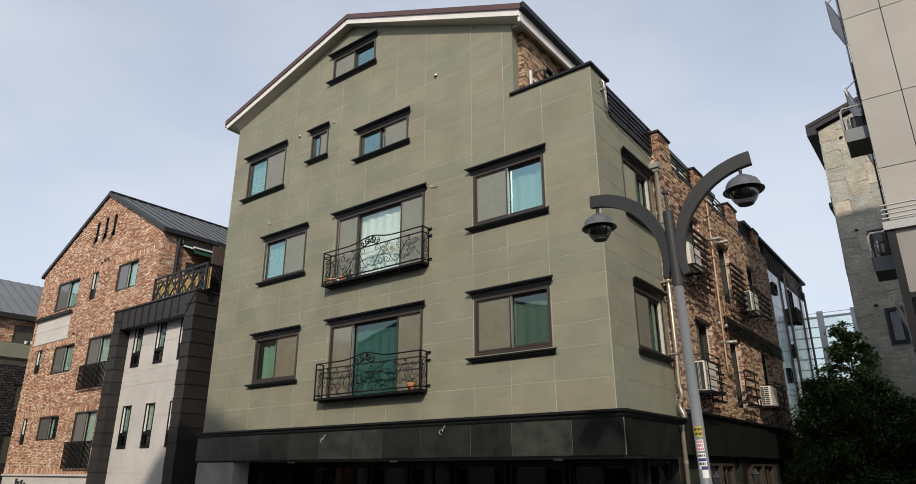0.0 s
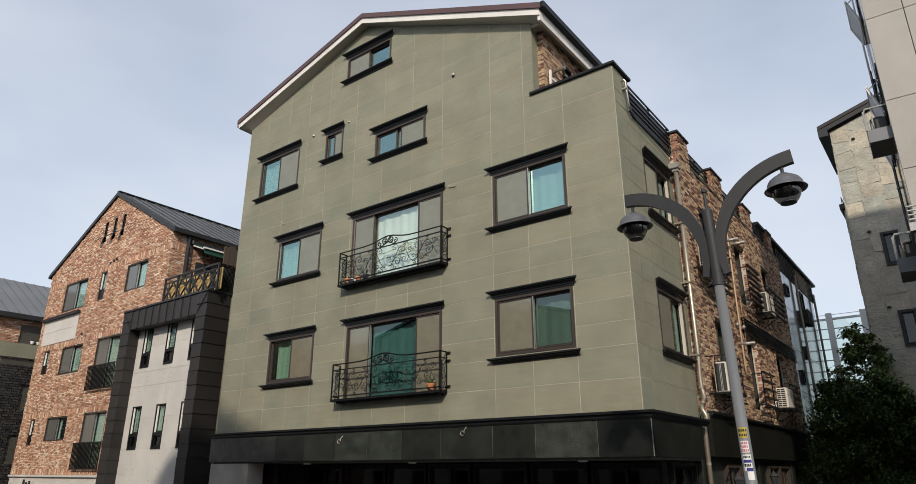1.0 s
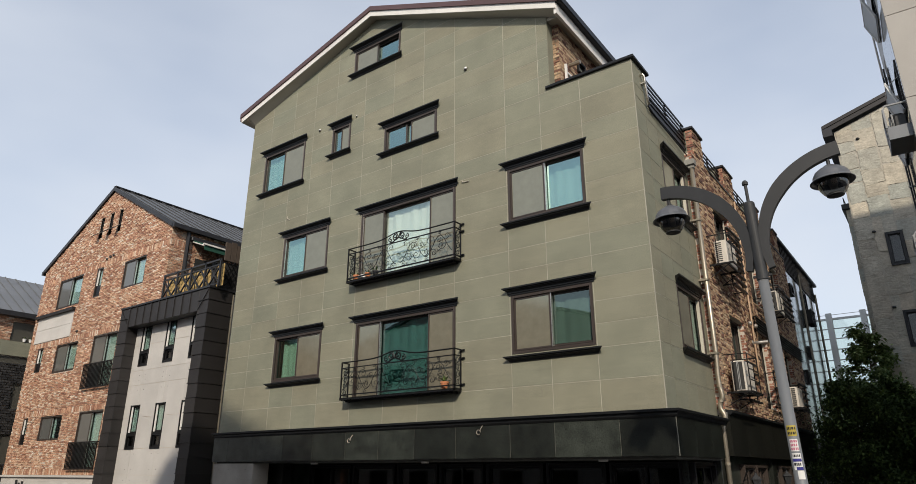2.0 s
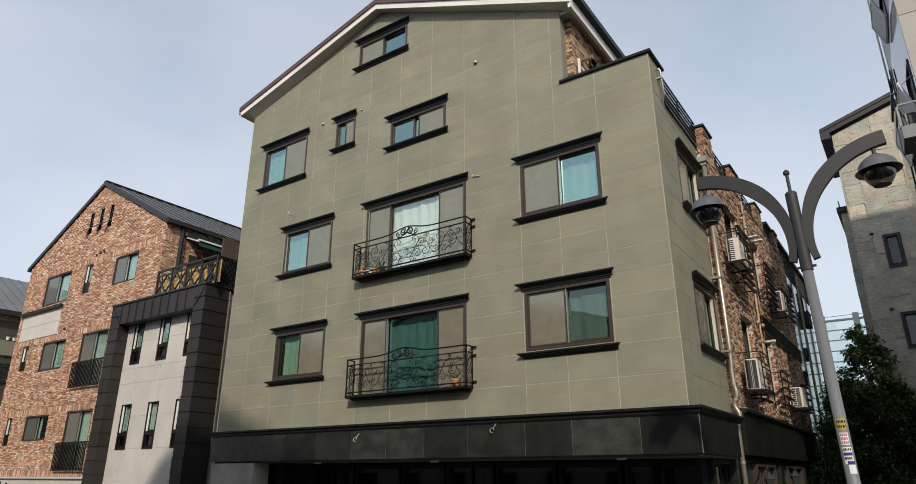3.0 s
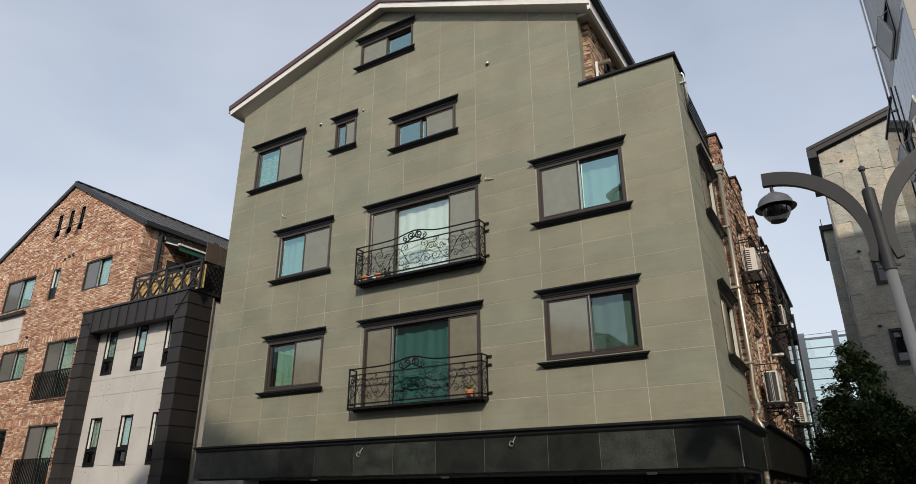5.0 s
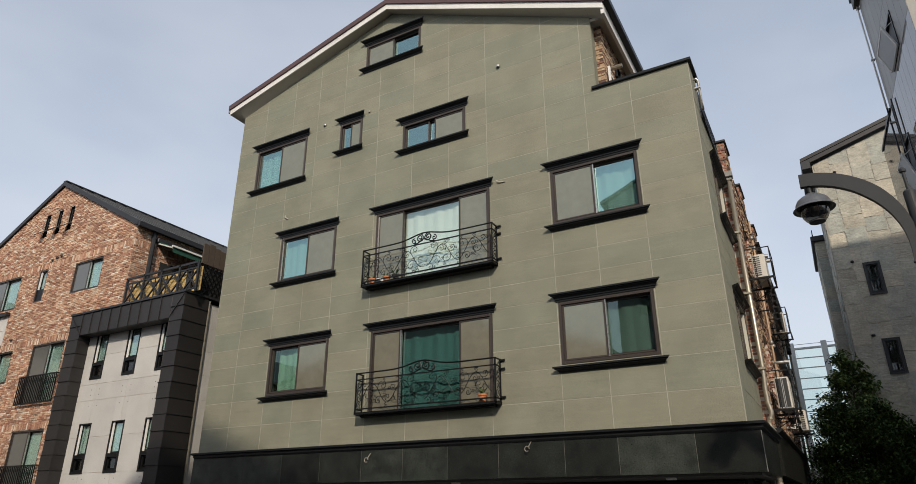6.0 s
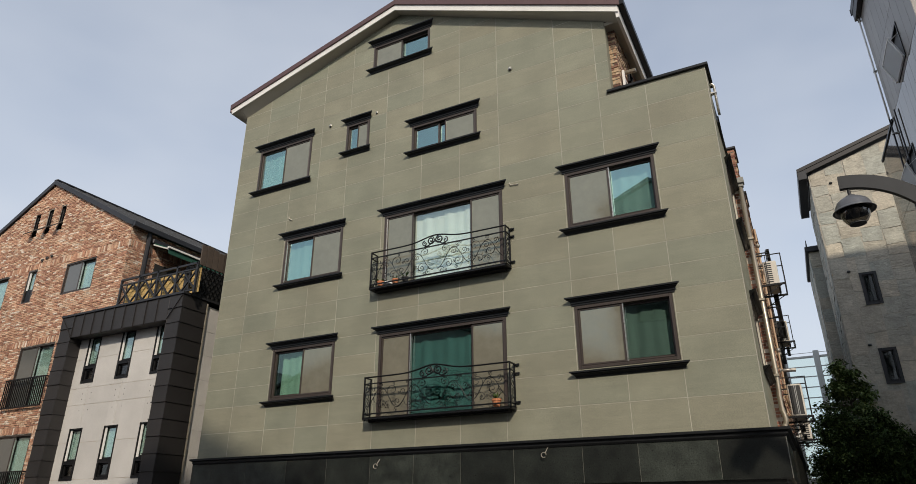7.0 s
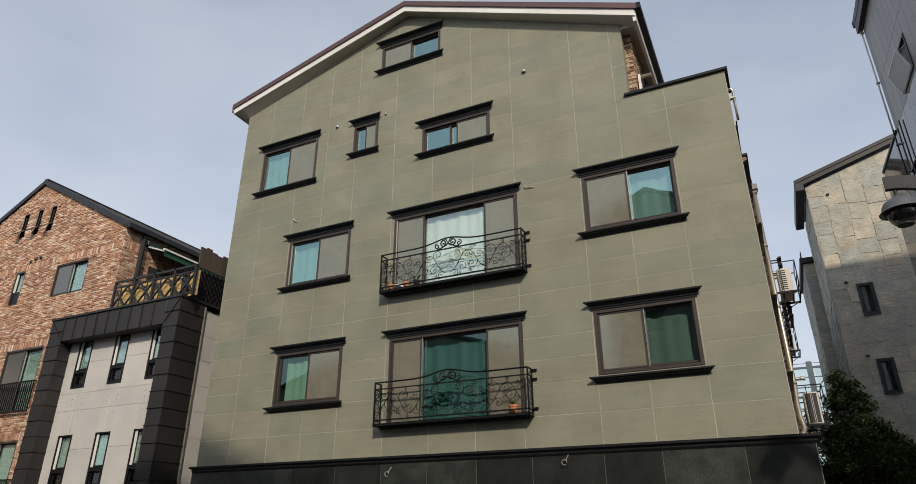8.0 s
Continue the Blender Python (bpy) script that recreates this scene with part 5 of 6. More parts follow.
BWN = [(-26.5, -24.4, 8.84, 10.13), (-23.25, -22.72, 8.9, 10.12), (-21.05, -19.44, 8.9, 10.02),
       (-27.35, -26.8, 6.2, 7.25), (-25.6, -23.72, 6.05, 7.21), (-22.5, -20.62, 5.2, 7.24),
       (-27.32, -26.85, 3.27, 4.35), (-25.7, -23.85, 3.38, 4.33), (-22.5, -20.7, 2.3, 4.37)]
SLITS = [(-23.78, -23.46, 11.5, 12.46), (-23.0, -22.68, 11.5, 12.5), (-22.26, -21.94, 11.5, 12.5)]
PATCH = (-27.9, -24.6, 7.5, 8.6)
poly = clip(clip([(BX0, 2.1), (BX1, 2.1), (BX1, 14), (BX0, 14)], -BSL, 1, 13.62 - BSL * BAX), (13.62 - 10.9) / (BX1 - BAX), 1, 13.62 + (13.62 - 10.9) / (BX1 - BAX) * BAX)
GAP = (-19.97, -17.0, 0.0, 7.8)
part("wall", slab(BF, cut([poly], BWN + SLITS + [GAP]), -0.3, 0.0, BWN + SLITS + [GAP]), MORTAR, bh)
part("wall", boxes((BX1 - 0.3, BX1, 0.9, 12, 7.8, 10.9), (BX0, BX0 + 0.3, 0.9, 12, 0, 10.9), (BX0, BX1, 11.7, 12, 0, 10.9)), MORTAR, bh)
part("base_wall", boxes((BX0, -20.0, 0.58, 0.9, 0, 2.1)), CONCRETE, bh)
part("base_ledge", boxes((BX0, -20.0, 0.5, 0.6, 2.06, 2.13)), CONCRETE, bh)
brickwork("brickwork", BF, (BX0, BX1, 2.14, 13.7, lambda u, w: w < gable(u) - 0.05), BWN + SLITS + [PATCH, GAP], BRICKRED, bh, size=(0.172, 0.048), joint=0.014, proud=0.018, rng=RNG,
          soldier=((10.14, 10.36), (7.26, 7.48), (4.39, 4.61), (2.14, 2.36)), label="reclaimed red brick facing with pale mortar smears")
BS = Wall((BX1, 0.6, 0), (0, 1, 0), (1, 0, 0))
brickwork("brickwork", BS, (0.0, 8.0, 7.8, 10.9, lambda u, w: True), [(1.05, 3.0, 7.8, 9.85)], BRICKRED, bh, size=(0.172, 0.048), joint=0.014, proud=0.018, rng=RNG, soldier=((10.14, 10.36),))
for i, r in enumerate(BWN):
    wide = r[1] - r[0] > 1
    window(BF, *r, bh, splits=(0.5,) if wide else (), screens=(0,) if wide else (), mesh=SCREENDARK, glass=GLASSHOUSE, depth=0.05, frame=0.05, mat=FRAME, lintel=False, sill=False, room=1.2, silver=False,
           curtain=[(0.45, 1.0)] if i in (0, 2, 4, 5) else ([(0.0, 1.0)] if i in (1, 3, 6, 8) else [(0.1, 0.6)]), gap=0.01)
    if wide:
        mid = (r[0] + r[1]) / 2
        part("sash_edge", BF.boxes((mid + 0.03, mid + 0.05, -0.07, -0.03, r[2] + 0.06, r[3] - 0.06)), SILVER, bh, "bare aluminium sash edge")
        part("sash_edge", BF.boxes((r[1] - 0.075, r[1] - 0.06, -0.07, -0.03, r[2] + 0.06, r[3] - 0.06)), SILVER, bh)
    if not wide:
        # pale strip in place of sunlight on the left brick reveal
        part("jamb_liner", BF.boxes((r[0] + 0.055, r[0] + 0.13, -0.05, -0.02, r[2] + (r[3] - r[2]) * 0.4, r[3] - 0.05)), WHITE, bh, "cream strip imitating the sunlit left reveal")
        part("vent_sash", BF.boxes((r[0] + 0.03, r[1] - 0.03, -0.08, -0.03, r[2] + 0.03, r[2] + (r[3] - r[2]) * 0.4)), BLACKMETAL, bh)
for r in SLITS:
    window(BF, *r, bh, splits=(), glass=GLASSDARK, depth=0.07, mat=BLACKMETAL, lintel=False, sill=False, room=0.8, silver=False, frame=0.02)
    bm = bmesh.new()
    solid(bm, [BF.p(r[0] + 0.03, -0.05, r[2] + 0.36), BF.p(r[1] - 0.03, -0.05, r[2] + 0.36), BF.p(r[1] - 0.03, 0.3, r[2] + 0.06), BF.p(r[0] + 0.03, 0.3, r[2] + 0.06)], Vector((0, -0.02, 0.02)))
    part("open_vent", bm, ZINC, bh, "open vent pane")
part("concrete_patch", BF.boxes((PATCH[0], PATCH[1], 0.0, 0.03, PATCH[2], (PATCH[2] + PATCH[3]) / 2 - 0.006)), CONCRETE, bh)
part("concrete_patch", BF.boxes((PATCH[0], PATCH[1], 0.0, 0.03, (PATCH[2] + PATCH[3]) / 2 + 0.006, PATCH[3])), CONCRETE, bh)
part("patch_ledge", BF.boxes((PATCH[0] - 0.1, PATCH[1] + 0.06, 0.0, 0.16, PATCH[3], PATCH[3] + 0.1), bevel=0.01), DARKROOF, bh)


def picket_rail(wl, u0, u1, w0, w1, n, parent, step=0.1):
    ob = part("railing", wl.boxes((u0, u1, n - 0.02, n + 0.02, w1 - 0.04, w1), (u0, u1, n - 0.02, n + 0.02, w0, w0 + 0.04), (u0, u0 + 0.03, 0.0, n - 0.02, w1 - 0.04, w1), (u1 - 0.03, u1, 0.0, n - 0.02, w1 - 0.04, w1)), BLACKMETAL, parent, "black steel picket railing")
    k = 0
    while u0 + k * step < u1:
        part("picket", wl.boxes((u0 + k * step, u0 + k * step + 0.024, n - 0.014, n + 0.014, w0 + 0.04, w1 - 0.04)), BLACKMETAL, ob)
        k += 1


picket_rail(BF, -22.62, -20.5, 5.2, 6.14, 0.12, bh)
picket_rail(BF, -22.66, -20.5, 2.32, 3.28, 0.12, bh)
# small round vent caps beside the narrow windows
for u, w in ((-22.55, 10.42), (-22.3, 10.46), (-22.05, 10.5), (-24.0, 7.62), (-20.35, 4.75)):
    bm = lathe(bmesh.new(), [(0.05, 0.0), (0.06, 0.03), (0.03, 0.07)], (0, 0, 0), 10)
    bmesh.ops.transform(bm, matrix=Matrix.Translation(BF.p(u, 0.01, w)) @ Matrix.Rotation(radians(90), 4, "X"), verts=bm.verts)
    part("vent_cap", bm, ACDARK, bh)
# roof of the brick house
rf = None
for s, x_e in ((-1, BX0 - 0.12), (1, BX1 + 0.12)):
    sl = (13.62 - 10.9) / abs((BX0 if s < 0 else BX1) - BAX)
    ze = 13.63 - sl * abs(x_e - BAX)
    bm = bmesh.new()
    solid(bm, [Vector((BAX, 0.52, 13.63)), Vector((x_e, 0.52, ze)), Vector((x_e, 0.52, ze + 0.08)), Vector((BAX, 0.52, 13.71))], Vector((0, 11.7, 0)))
    rf = part("roof", bm, ZINC, bh, "grey standing-seam metal roof")
    bm = bmesh.new()
    solid(bm, [Vector((BAX, 0.5, 13.55)), Vector((x_e + s * 0.03, 0.5, ze - 0.08)), Vector((x_e + s * 0.03, 0.5, ze + 0.1)), Vector((BAX, 0.5, 13.73))], Vector((0, 0.04, 0)))
    part("verge", bm, DARKROOF, rf, "dark metal verge")
    for k in range(24):
        y = 0.7 + k * 0.48
        bm = bmesh.new()
        solid(bm, [Vector((BAX, y, 13.71)), Vector((x_e, y, ze + 0.08)), Vector((x_e, y, ze + 0.12)), Vector((BAX, y, 13.75))], Vector((0, 0.025, 0)))
        part("seam", bm, ZINC, rf)
    part("gutter", boxes((x_e, x_e + s * 0.14, 0.5, 12.2, ze - 0.1, ze + 0.06)), DARKROOF, rf)
part("ridge_cap", boxes((BAX - 0.1, BAX + 0.1, 0.5, 12.2, 13.7, 13.765), bevel=0.02), DARKROOF, bh)
part("downpipe", tube(bmesh.new(), [(BX1 + 0.09, 1.22, 10.95), (BX1 + 0.09, 1.22, 7.9)], 0.075, 8), DARKROOF, bh)
part("balcony_door", boxes((BX1 - 0.02, BX1 + 0.02, 1.65, 3.6, 7.85, 9.85)), ACDARK, bh)

# portal block with concrete front
PF = Wall((0, 0.3, 0), (1, 0, 0), (0, -1, 0))
pb = thing("portal_block", (-17, 4, 0), "pale concrete stair block framed by a charcoal zinc portal", "building")
CF = Wall((0, 0.68, 0), (1, 0, 0), (0, -1, 0))
CW = [(x, x + 0.58, z, z + 1.45) for z in (5.76, 2.96) for x in (-18.97, -17.4, -15.88)]
part("wall", slab(CF, cut([[(-19.9, 0), (-14.7, 0), (-14.7, 7.7), (-19.9, 7.7)]], CW), -0.3, -0.004, CW), MORTAR, pb)
for r in CW:
    ob = window(CF, r[0], r[1], r[2] + 0.5, r[3], pb, splits=(), glass=GLASSHOUSE, mat=BLACKMETAL, lintel=False, sill=False, room=1.0, silver=False, depth=0.03, curtain=[(0.0, 1.0)], frame=0.03, gap=0.01)
    # white strip imitates the sun on the left concrete reveal
    part("jamb_liner", CF.boxes((r[0] + 0.035, r[0] + 0.115, -0.03, -0.008, r[2] + 0.54, r[3] - 0.035)), WHITE, ob, "cream strip imitating the sunlit left reveal")
    window(CF, r[0], r[1], r[2], r[2] + 0.5, pb, splits=(), glass=GLASSDARK, mat=BLACKMETAL, lintel=False, sill=False, room=0.6, silver=False, depth=0.03, frame=0.07)
ZR = [0.0, 1.1, 2.15, 2.98, 4.0, 5.1, 5.6, 6.5, 7.7]
XR = [-19.9, -18.55, -17.05, -15.55, -14.72]
for a, b in zip(XR, XR[1:]):
    for c, d in zip(ZR, ZR[1:]):
        pcs = cut([[(a + 0.006, c + 0.006), (b - 0.006, c + 0.006), (b - 0.006, d - 0.006), (a + 0.006, d - 0.006)]], CW)
        for pc in pcs:
            part("concrete_panel", slab(CF, [pc], -0.004, 0.004), CONCRETE, pb)
        if pcs:
            for u in (a + 0.2, b - 0.2):
                for w in (c + 0.17, d - 0.17):
                    if not any(q[0] - 0.1 < u < q[1] + 0.1 and q[2] < w < q[3] for q in CW):
                        part("tie_hole", CF.boxes((u - 0.012, u + 0.012, 0.004, 0.006, w - 0.012, w + 0.012)), ACDARK, pb)
part("body", boxes((-19.95, -14.62, 1.16, 8.5, 0, 7.75)), CONCRETE, pb, "pale concrete body")
for x0, x1 in ((-20.0, -19.4), (-15.08, -14.54)):
    w = 0.0
    post = part("portal_post", PF.boxes((x0 + 0.02, x1 - 0.02, -0.82, -0.02, 0, 7.15)), CLAD, pb, "charcoal zinc post")
    k = 0
    while w < 7.84:
        t = min(w + 0.44, 7.86)
        part("zinc_cassette", PF.boxes((x0, x1, -0.84, 0.0 + 0.012 * (k % 2), w + 0.008, t - 0.006), bevel=0.006), CLAD, post)
        part("cassette_lip", PF.boxes((x0 - 0.02, x1 + 0.02, -0.85, 0.032, t - 0.006, t + 0.014)), CLAD, post)
        w += 0.44
        k += 1
beam = part("portal_beam", PF.boxes((-19.39, -15.09, -0.37, -0.01, 7.15, 7.86)), CLAD, pb, "charcoal zinc beam")
for k in range(9):
    a = -19.38 + k * 4.29 / 9
    part("zinc_cassette", PF.boxes((a + 0.006, a + 4.29 / 9 - 0.006, -0.3, 0.006, 7.16, 7.84)), CLAD, beam)
    part("seam", PF.boxes((a - 0.012, a + 0.012, -0.3, 0.035, 7.15, 7.86)), CLAD, beam)
for u0, w0, u1, w1 in ((-15.07, 7.2, -14.57, 7.83), (-19.41, 7.2, -19.97, 7.83)):
    part("mitre_seam", tube(bmesh.new(), [PF.p(u0, 0.024, w0), PF.p(u1, 0.024, w1)], 0.016, 4), CLAD, beam)
part("coping", PF.boxes((-20.02, -14.5, -8.0, 0.05, 7.86, 7.92)), DARKROOF, pb)
part("downpipe", tube(bmesh.new(), [(-14.56, 1.2, 7.8), (-14.56, 1.2, 0)], 0.03, 8), STEEL, pb)
PSIDE = Wall((-14.62, 0, 0), (0, 1, 0), (1, 0, 0))
for k in range(11):
    for a, b in ((1.25, 2.4), (2.42, 4.2), (4.22, 6.0)):
        part("concrete_panel", PSIDE.boxes((a + 0.006, b - 0.006, 0.001, 0.008, k * 0.7 + 0.006, k * 0.7 + 0.694)), CONCRETE, pb)
for y, z0, z1 in ((3.2, 5.3, 6.9), (3.2, 2.6, 4.2)):
    part("slot_window", PSIDE.boxes((y, y + 0.35, 0.0, 0.03, z0, z1)), ACDARK, pb)
# terrace railing with crossed bars, wood behind
tr = thing("terrace_railing", (-16.3, 0.5, 7.92), "dark steel terrace railing with crossed bars before yellow boards", "railing")
TF = Wall((0, 0.42, 0), (1, 0, 0), (0, -1, 0))
TX0, TX1, TZ0, TZ1 = -17.6, -14.3, 7.93, 8.82
part("rail", TF.boxes((TX0, TX1, -0.03, 0.03, TZ1 - 0.06, TZ1), (TX0, TX1, -0.02, 0.02, TZ1 - 0.22, TZ1 - 0.18), (TX0, TX1, -0.02, 0.02, TZ0 + 0.03, TZ0 + 0.07)), DARKROOF, tr)
for k in range(5):
    u = TX0 + (TX1 - TX0) * k / 4
    part("post", TF.boxes((u - 0.03, u + 0.03, -0.03, 0.03, TZ0 - 0.05, TZ1)), DARKROOF, tr)
n = 6
for k in range(n):
    a, b = TX0 + (TX1 - TX0) * k / n, TX0 + (TX1 - TX0) * (k + 1) / n
    for p, q in ((TZ0 + 0.07, TZ1 - 0.22), (TZ1 - 0.22, TZ0 + 0.07)):
        part("cross_bar", tube(bmesh.new(), [TF.p(a, 0.0, p), TF.p(b, 0.0, q)], 0.03, 4), DARKROOF, tr)
    part("cross_bar", TF.boxes(((a + b) / 2 - 0.012, (a + b) / 2 + 0.012, -0.012, 0.012, TZ0 + 0.05, TZ1 - 0.2)), DARKROOF, tr)
for k in range(5):
    part("board", TF.boxes((TX0 + 0.05, TX1, -0.16, -0.13, TZ0 + 0.02 + k * 0.15, TZ0 + 0.16 + k * 0.15)), PINE, tr, "yellow wooden board")
sc = thing("wood_screen", (-14.6, 2.2, 7.92), "weathered wooden plank screen over dark lattice on the terrace", "screen")
for k in range(16):
    y = 0.72 + k * 0.22
    part("plank", boxes((-14.62, -14.58, y, y + 0.2, 8.9, 9.53 + 0.05 * math.sin(k * 1.7))), WOOD, sc)
for k in range(22):
    y = 0.45 + k * 0.17
    for s in (-1, 1):
        part("lattice_bar", tube(bmesh.new(), [(-14.6, y, 8.0 if s > 0 else 8.9), (-14.6, y + 0.7, 8.9 if s > 0 else 8.0)], 0.016, 4), BLACKMETAL, sc)
part("screen_back", boxes((-14.9, -14.66, 0.5, 4.3, 7.95, 8.85)), ACDARK, sc)
aw = thing("awning", (BX1 + 0.1, 4, 10.0), "dark green fabric awning half folded with a white arm", "awning")
bm = bmesh.new()
solid(bm, [Vector((BX1 + 0.08, 1.4, 10.5)), Vector((BX1 + 0.95, 1.4, 10.14)), Vector((BX1 + 0.95, 1.4, 9.94)), Vector((BX1 + 0.91, 1.4, 10.11)), Vector((BX1 + 0.08, 1.4, 10.46))], Vector((0, 2.8, 0)))
part("cloth", bm, AWNING, aw)
part("cassette", boxes((BX1 + 0.01, BX1 + 0.2, 1.32, 4.3, 10.44, 10.6), bevel=0.02), DARKROOF, aw)
part("front_bar", boxes((BX1 + 0.92, BX1 + 1.0, 1.35, 4.25, 10.12, 10.18)), WHITE, aw)
part("arm", tube(bmesh.new(), [(BX1 + 0.1, 1.42, 10.42), (BX1 + 0.95, 1.42, 10.1)], 0.03, 6), WHITE, aw)
# lettering on the concrete base that cannot be read: plain bars
sg = thing("wall_sign", (-25.9, 0.5, 1.9), "dark raised sign letters on the concrete base", "sign")
for a, b, c, d in ((-26.75, -26.62, 1.55, 1.95), (-26.5, -26.36, 1.55, 1.85), (-26.2, -26.08, 1.55, 1.9), (-25.9, -25.78, 1.55, 1.8)):
    part("letter_bar", boxes((a, b, 0.54, 0.578, c, d)), INKDARK, sg)

# ---- dark brick house further left ----
fh = thing("dark_brick_house", (-36, 5, 0), "house of dark and red brick with a grey seam roof", "building")
FS = Wall((-31.2, 0, 0), (0, 1, 0), (1, 0, 0))
part("wall", boxes((-41, -31.25, -8, 14, 0, 9.2)), MORTAR, fh)
FHW = [(0.75, 1.75, 8.1, 9.0), (0.2, 2.6, 7.08, 7.35), (1.3, 1.9, 5.0, 6.2), (1.2, 2.0, 2.6, 3.9)]
brickwork("brickwork", FS, (-3.0, 3.2, 8.1, 9.2, lambda u, w: True), FHW, BRICKRED, fh, size=(0.215, 0.055), rng=RNG)
DARKBRICK = material("black_brick", (0.02, 0.02, 0.021), 0.7, grain=0.3, ramp=[(0, (0.007, 0.007, 0.008)), (1, (0.038, 0.037, 0.037))])
brickwork("brickwork", FS, (-3.0, 3.2, 1.0, 7.05, lambda u, w: True), FHW, DARKBRICK, fh, size=(0.24, 0.085), joint=0.03, proud=0.05, rng=RNG, label="rough black brick facing")
part("olive_band", FS.boxes((-3, 3.2, 0.0, 0.06, 7.4, 8.08)), STONE, fh)
for r in FHW:
    part("window", FS.boxes((r[0], r[1], -0.06, 0.012, r[2], r[3])), GLASSDARK, fh)
for sy in (1.35, 1.62):
    flower_pot((-31.15, sy, 8.1), PAPER, 0.09, "white pot with a small plant on the far window ledge")
bm = bmesh.new()
solid(bm, [Vector((-30.95, -8.2, 9.2)), Vector((-30.95, -8.2, 9.45)), Vector((-36, -8.2, 12.2)), Vector((-41.2, -8.2, 9.45)), Vector((-41.2, -8.2, 9.2))], Vector((0, 22.4, 0)))
FARROOF = material("pale_grey_seam_metal", (0.2, 0.2, 0.2), 0.45, metal=0.5, grain=0.08, stain=0.15)
fr = part("roof", bm, FARROOF, fh, "pale grey seam roof")
for k in range(42):
    y = -8 + k * 0.5
    bm = bmesh.new()
    solid(bm, [Vector((-30.95, y, 9.45)), Vector((-30.95, y, 9.49)), Vector((-36, y, 12.24)), Vector((-36, y, 12.2))], Vector((0, 0.03, 0)))
    part("seam", bm, FARROOF, fr)
part("gutter", boxes((-31.0, -30.82, -8.2, 14.2, 9.2, 9.42)), DARKROOF, fr)

# ---- flagstone house behind ----
sh = thing("flagstone_house", (5.5, 19, 0), "tall house faced with irregular grey flagstones under dark roof", "building")
SF = Wall((0, 15.5, 0), (1, 0, 0), (0, -1, 0))
SW = [(3.25, 3.8, 9.12, 10.36), (3.25, 3.8, 6.24, 7.5)]
spoly = clip([(2.38, 0), (10, 0), (10, 20), (2.38, 20)], -0.32, 1, 14.72 - 0.32 * 2.38)
part("wall", slab(SF, cut([spoly], SW), -0.3, 0.0, SW), FLAGJOINT, sh)
part("wall", boxes((2.38, 2.68, 15.8, 19.2, 0, 14.5), (2.38, 10, 19.0, 19.2, 0, 14.5)), FLAGJOINT, sh)
for r in SW:
    ob = window(SF, *r, sh, splits=(), glass=GLASSDARK, mat=LAMPDARK, lintel=False, sill=False, room=0.6, silver=False, depth=0.0, frame=0.09, curtain=[(0.0, 1.0)], gap=0.0)
bm = bmesh.new()
solid(bm, [SF.p(2.05, 0.15, 14.74), SF.p(2.05, 0.15, 14.97), SF.p(10, 0.15, 14.97 + 0.32 * 7.95), SF.p(10, 0.15, 14.74 + 0.32 * 7.95)], Vector((0, 4.15, 0)))
rr = part("roof", bm, DARKROOF, sh, "dark grey metal roof")
bm = bmesh.new()
solid(bm, [SF.p(2.03, 0.19, 14.68), SF.p(2.03, 0.19, 14.85), SF.p(10, 0.19, 14.85 + 0.32 * 7.97), SF.p(10, 0.19, 14.68 + 0.32 * 7.97)], Vector((0, 0.05, 0)))
solid(bm, [SF.p(2.01, 0.22, 14.86), SF.p(2.01, 0.22, 15.0), SF.p(10, 0.22, 15.0 + 0.32 * 7.99), SF.p(10, 0.22, 14.86 + 0.32 * 7.99)], Vector((0, 0.08, 0)))
part("verge", bm, CLAD, rr)
part("gutter", boxes((2.0, 2.34, 15.3, 19.5, 14.52, 14.9), bevel=0.015), DARKROOF, rr)
for u, w in ((2.95, 10.46), (3.04, 7.64), (3.1, 14.2)):
    part("wall_cap", lathe(bmesh.new(), [(0.05, -0.03), (0.07, 0.0), (0.05, 0.04)], SF.p(u, 0.04, w), 10), LAMPDARK, sh)
part("soldier_strip", SF.boxes((2.4, 2.8, 0.004, 0.02, 10.42, 10.46)), PINE, sh)
lb = thing("flagstone_annexe", (4, 22, 0), "lower flagstone block with a small dark roof rail", "building")
part("wall", boxes((2.0, 6, 19.6, 24, 0, 12.9)), FLAG, lb)
part("roof", boxes((1.85, 6.1, 19.45, 24.1, 12.9, 13.15), bevel=0.02), DARKROOF, lb)
for k in range(5):
    part("rail_post", boxes((1.95, 1.98, 19.6 + k * 0.6, 19.63 + k * 0.6, 13.15, 13.5)), BLACKMETAL, lb)
part("rail", boxes((1.95, 1.98, 19.6, 22.1, 13.47, 13.5)), BLACKMETAL, lb)

# ---- grey panel building on the near corner ----
gb = thing("panel_building", (8, 6, 0), "building with beige granite front and glossy grey panel side", "building")
DX, DY = 4.41, 3.4
DA = Vector((-0.03, 1, 0)).normalized()
DL = Wall((DX, DY, 0), DA, (-1, -0.03, 0))
DF = Wall((DX, DY, 0), (1, 0.03, 0), (0.03, -1, 0))
part("core", solid(bmesh.new(), [DL.p(0.05, -0.06, 0), DL.p(4.75, -0.06, 0), DL.p(4.75, -7, 0), DL.p(0.05, -7, 0)], Vector((0, 0, 16.5))), JOINTDARK, gb)
DZ = [0.0, 1.7, 3.3, 4.85, 6.35, 7.9, 9.45, 11.45, 13.4, 15.4, 16.5]
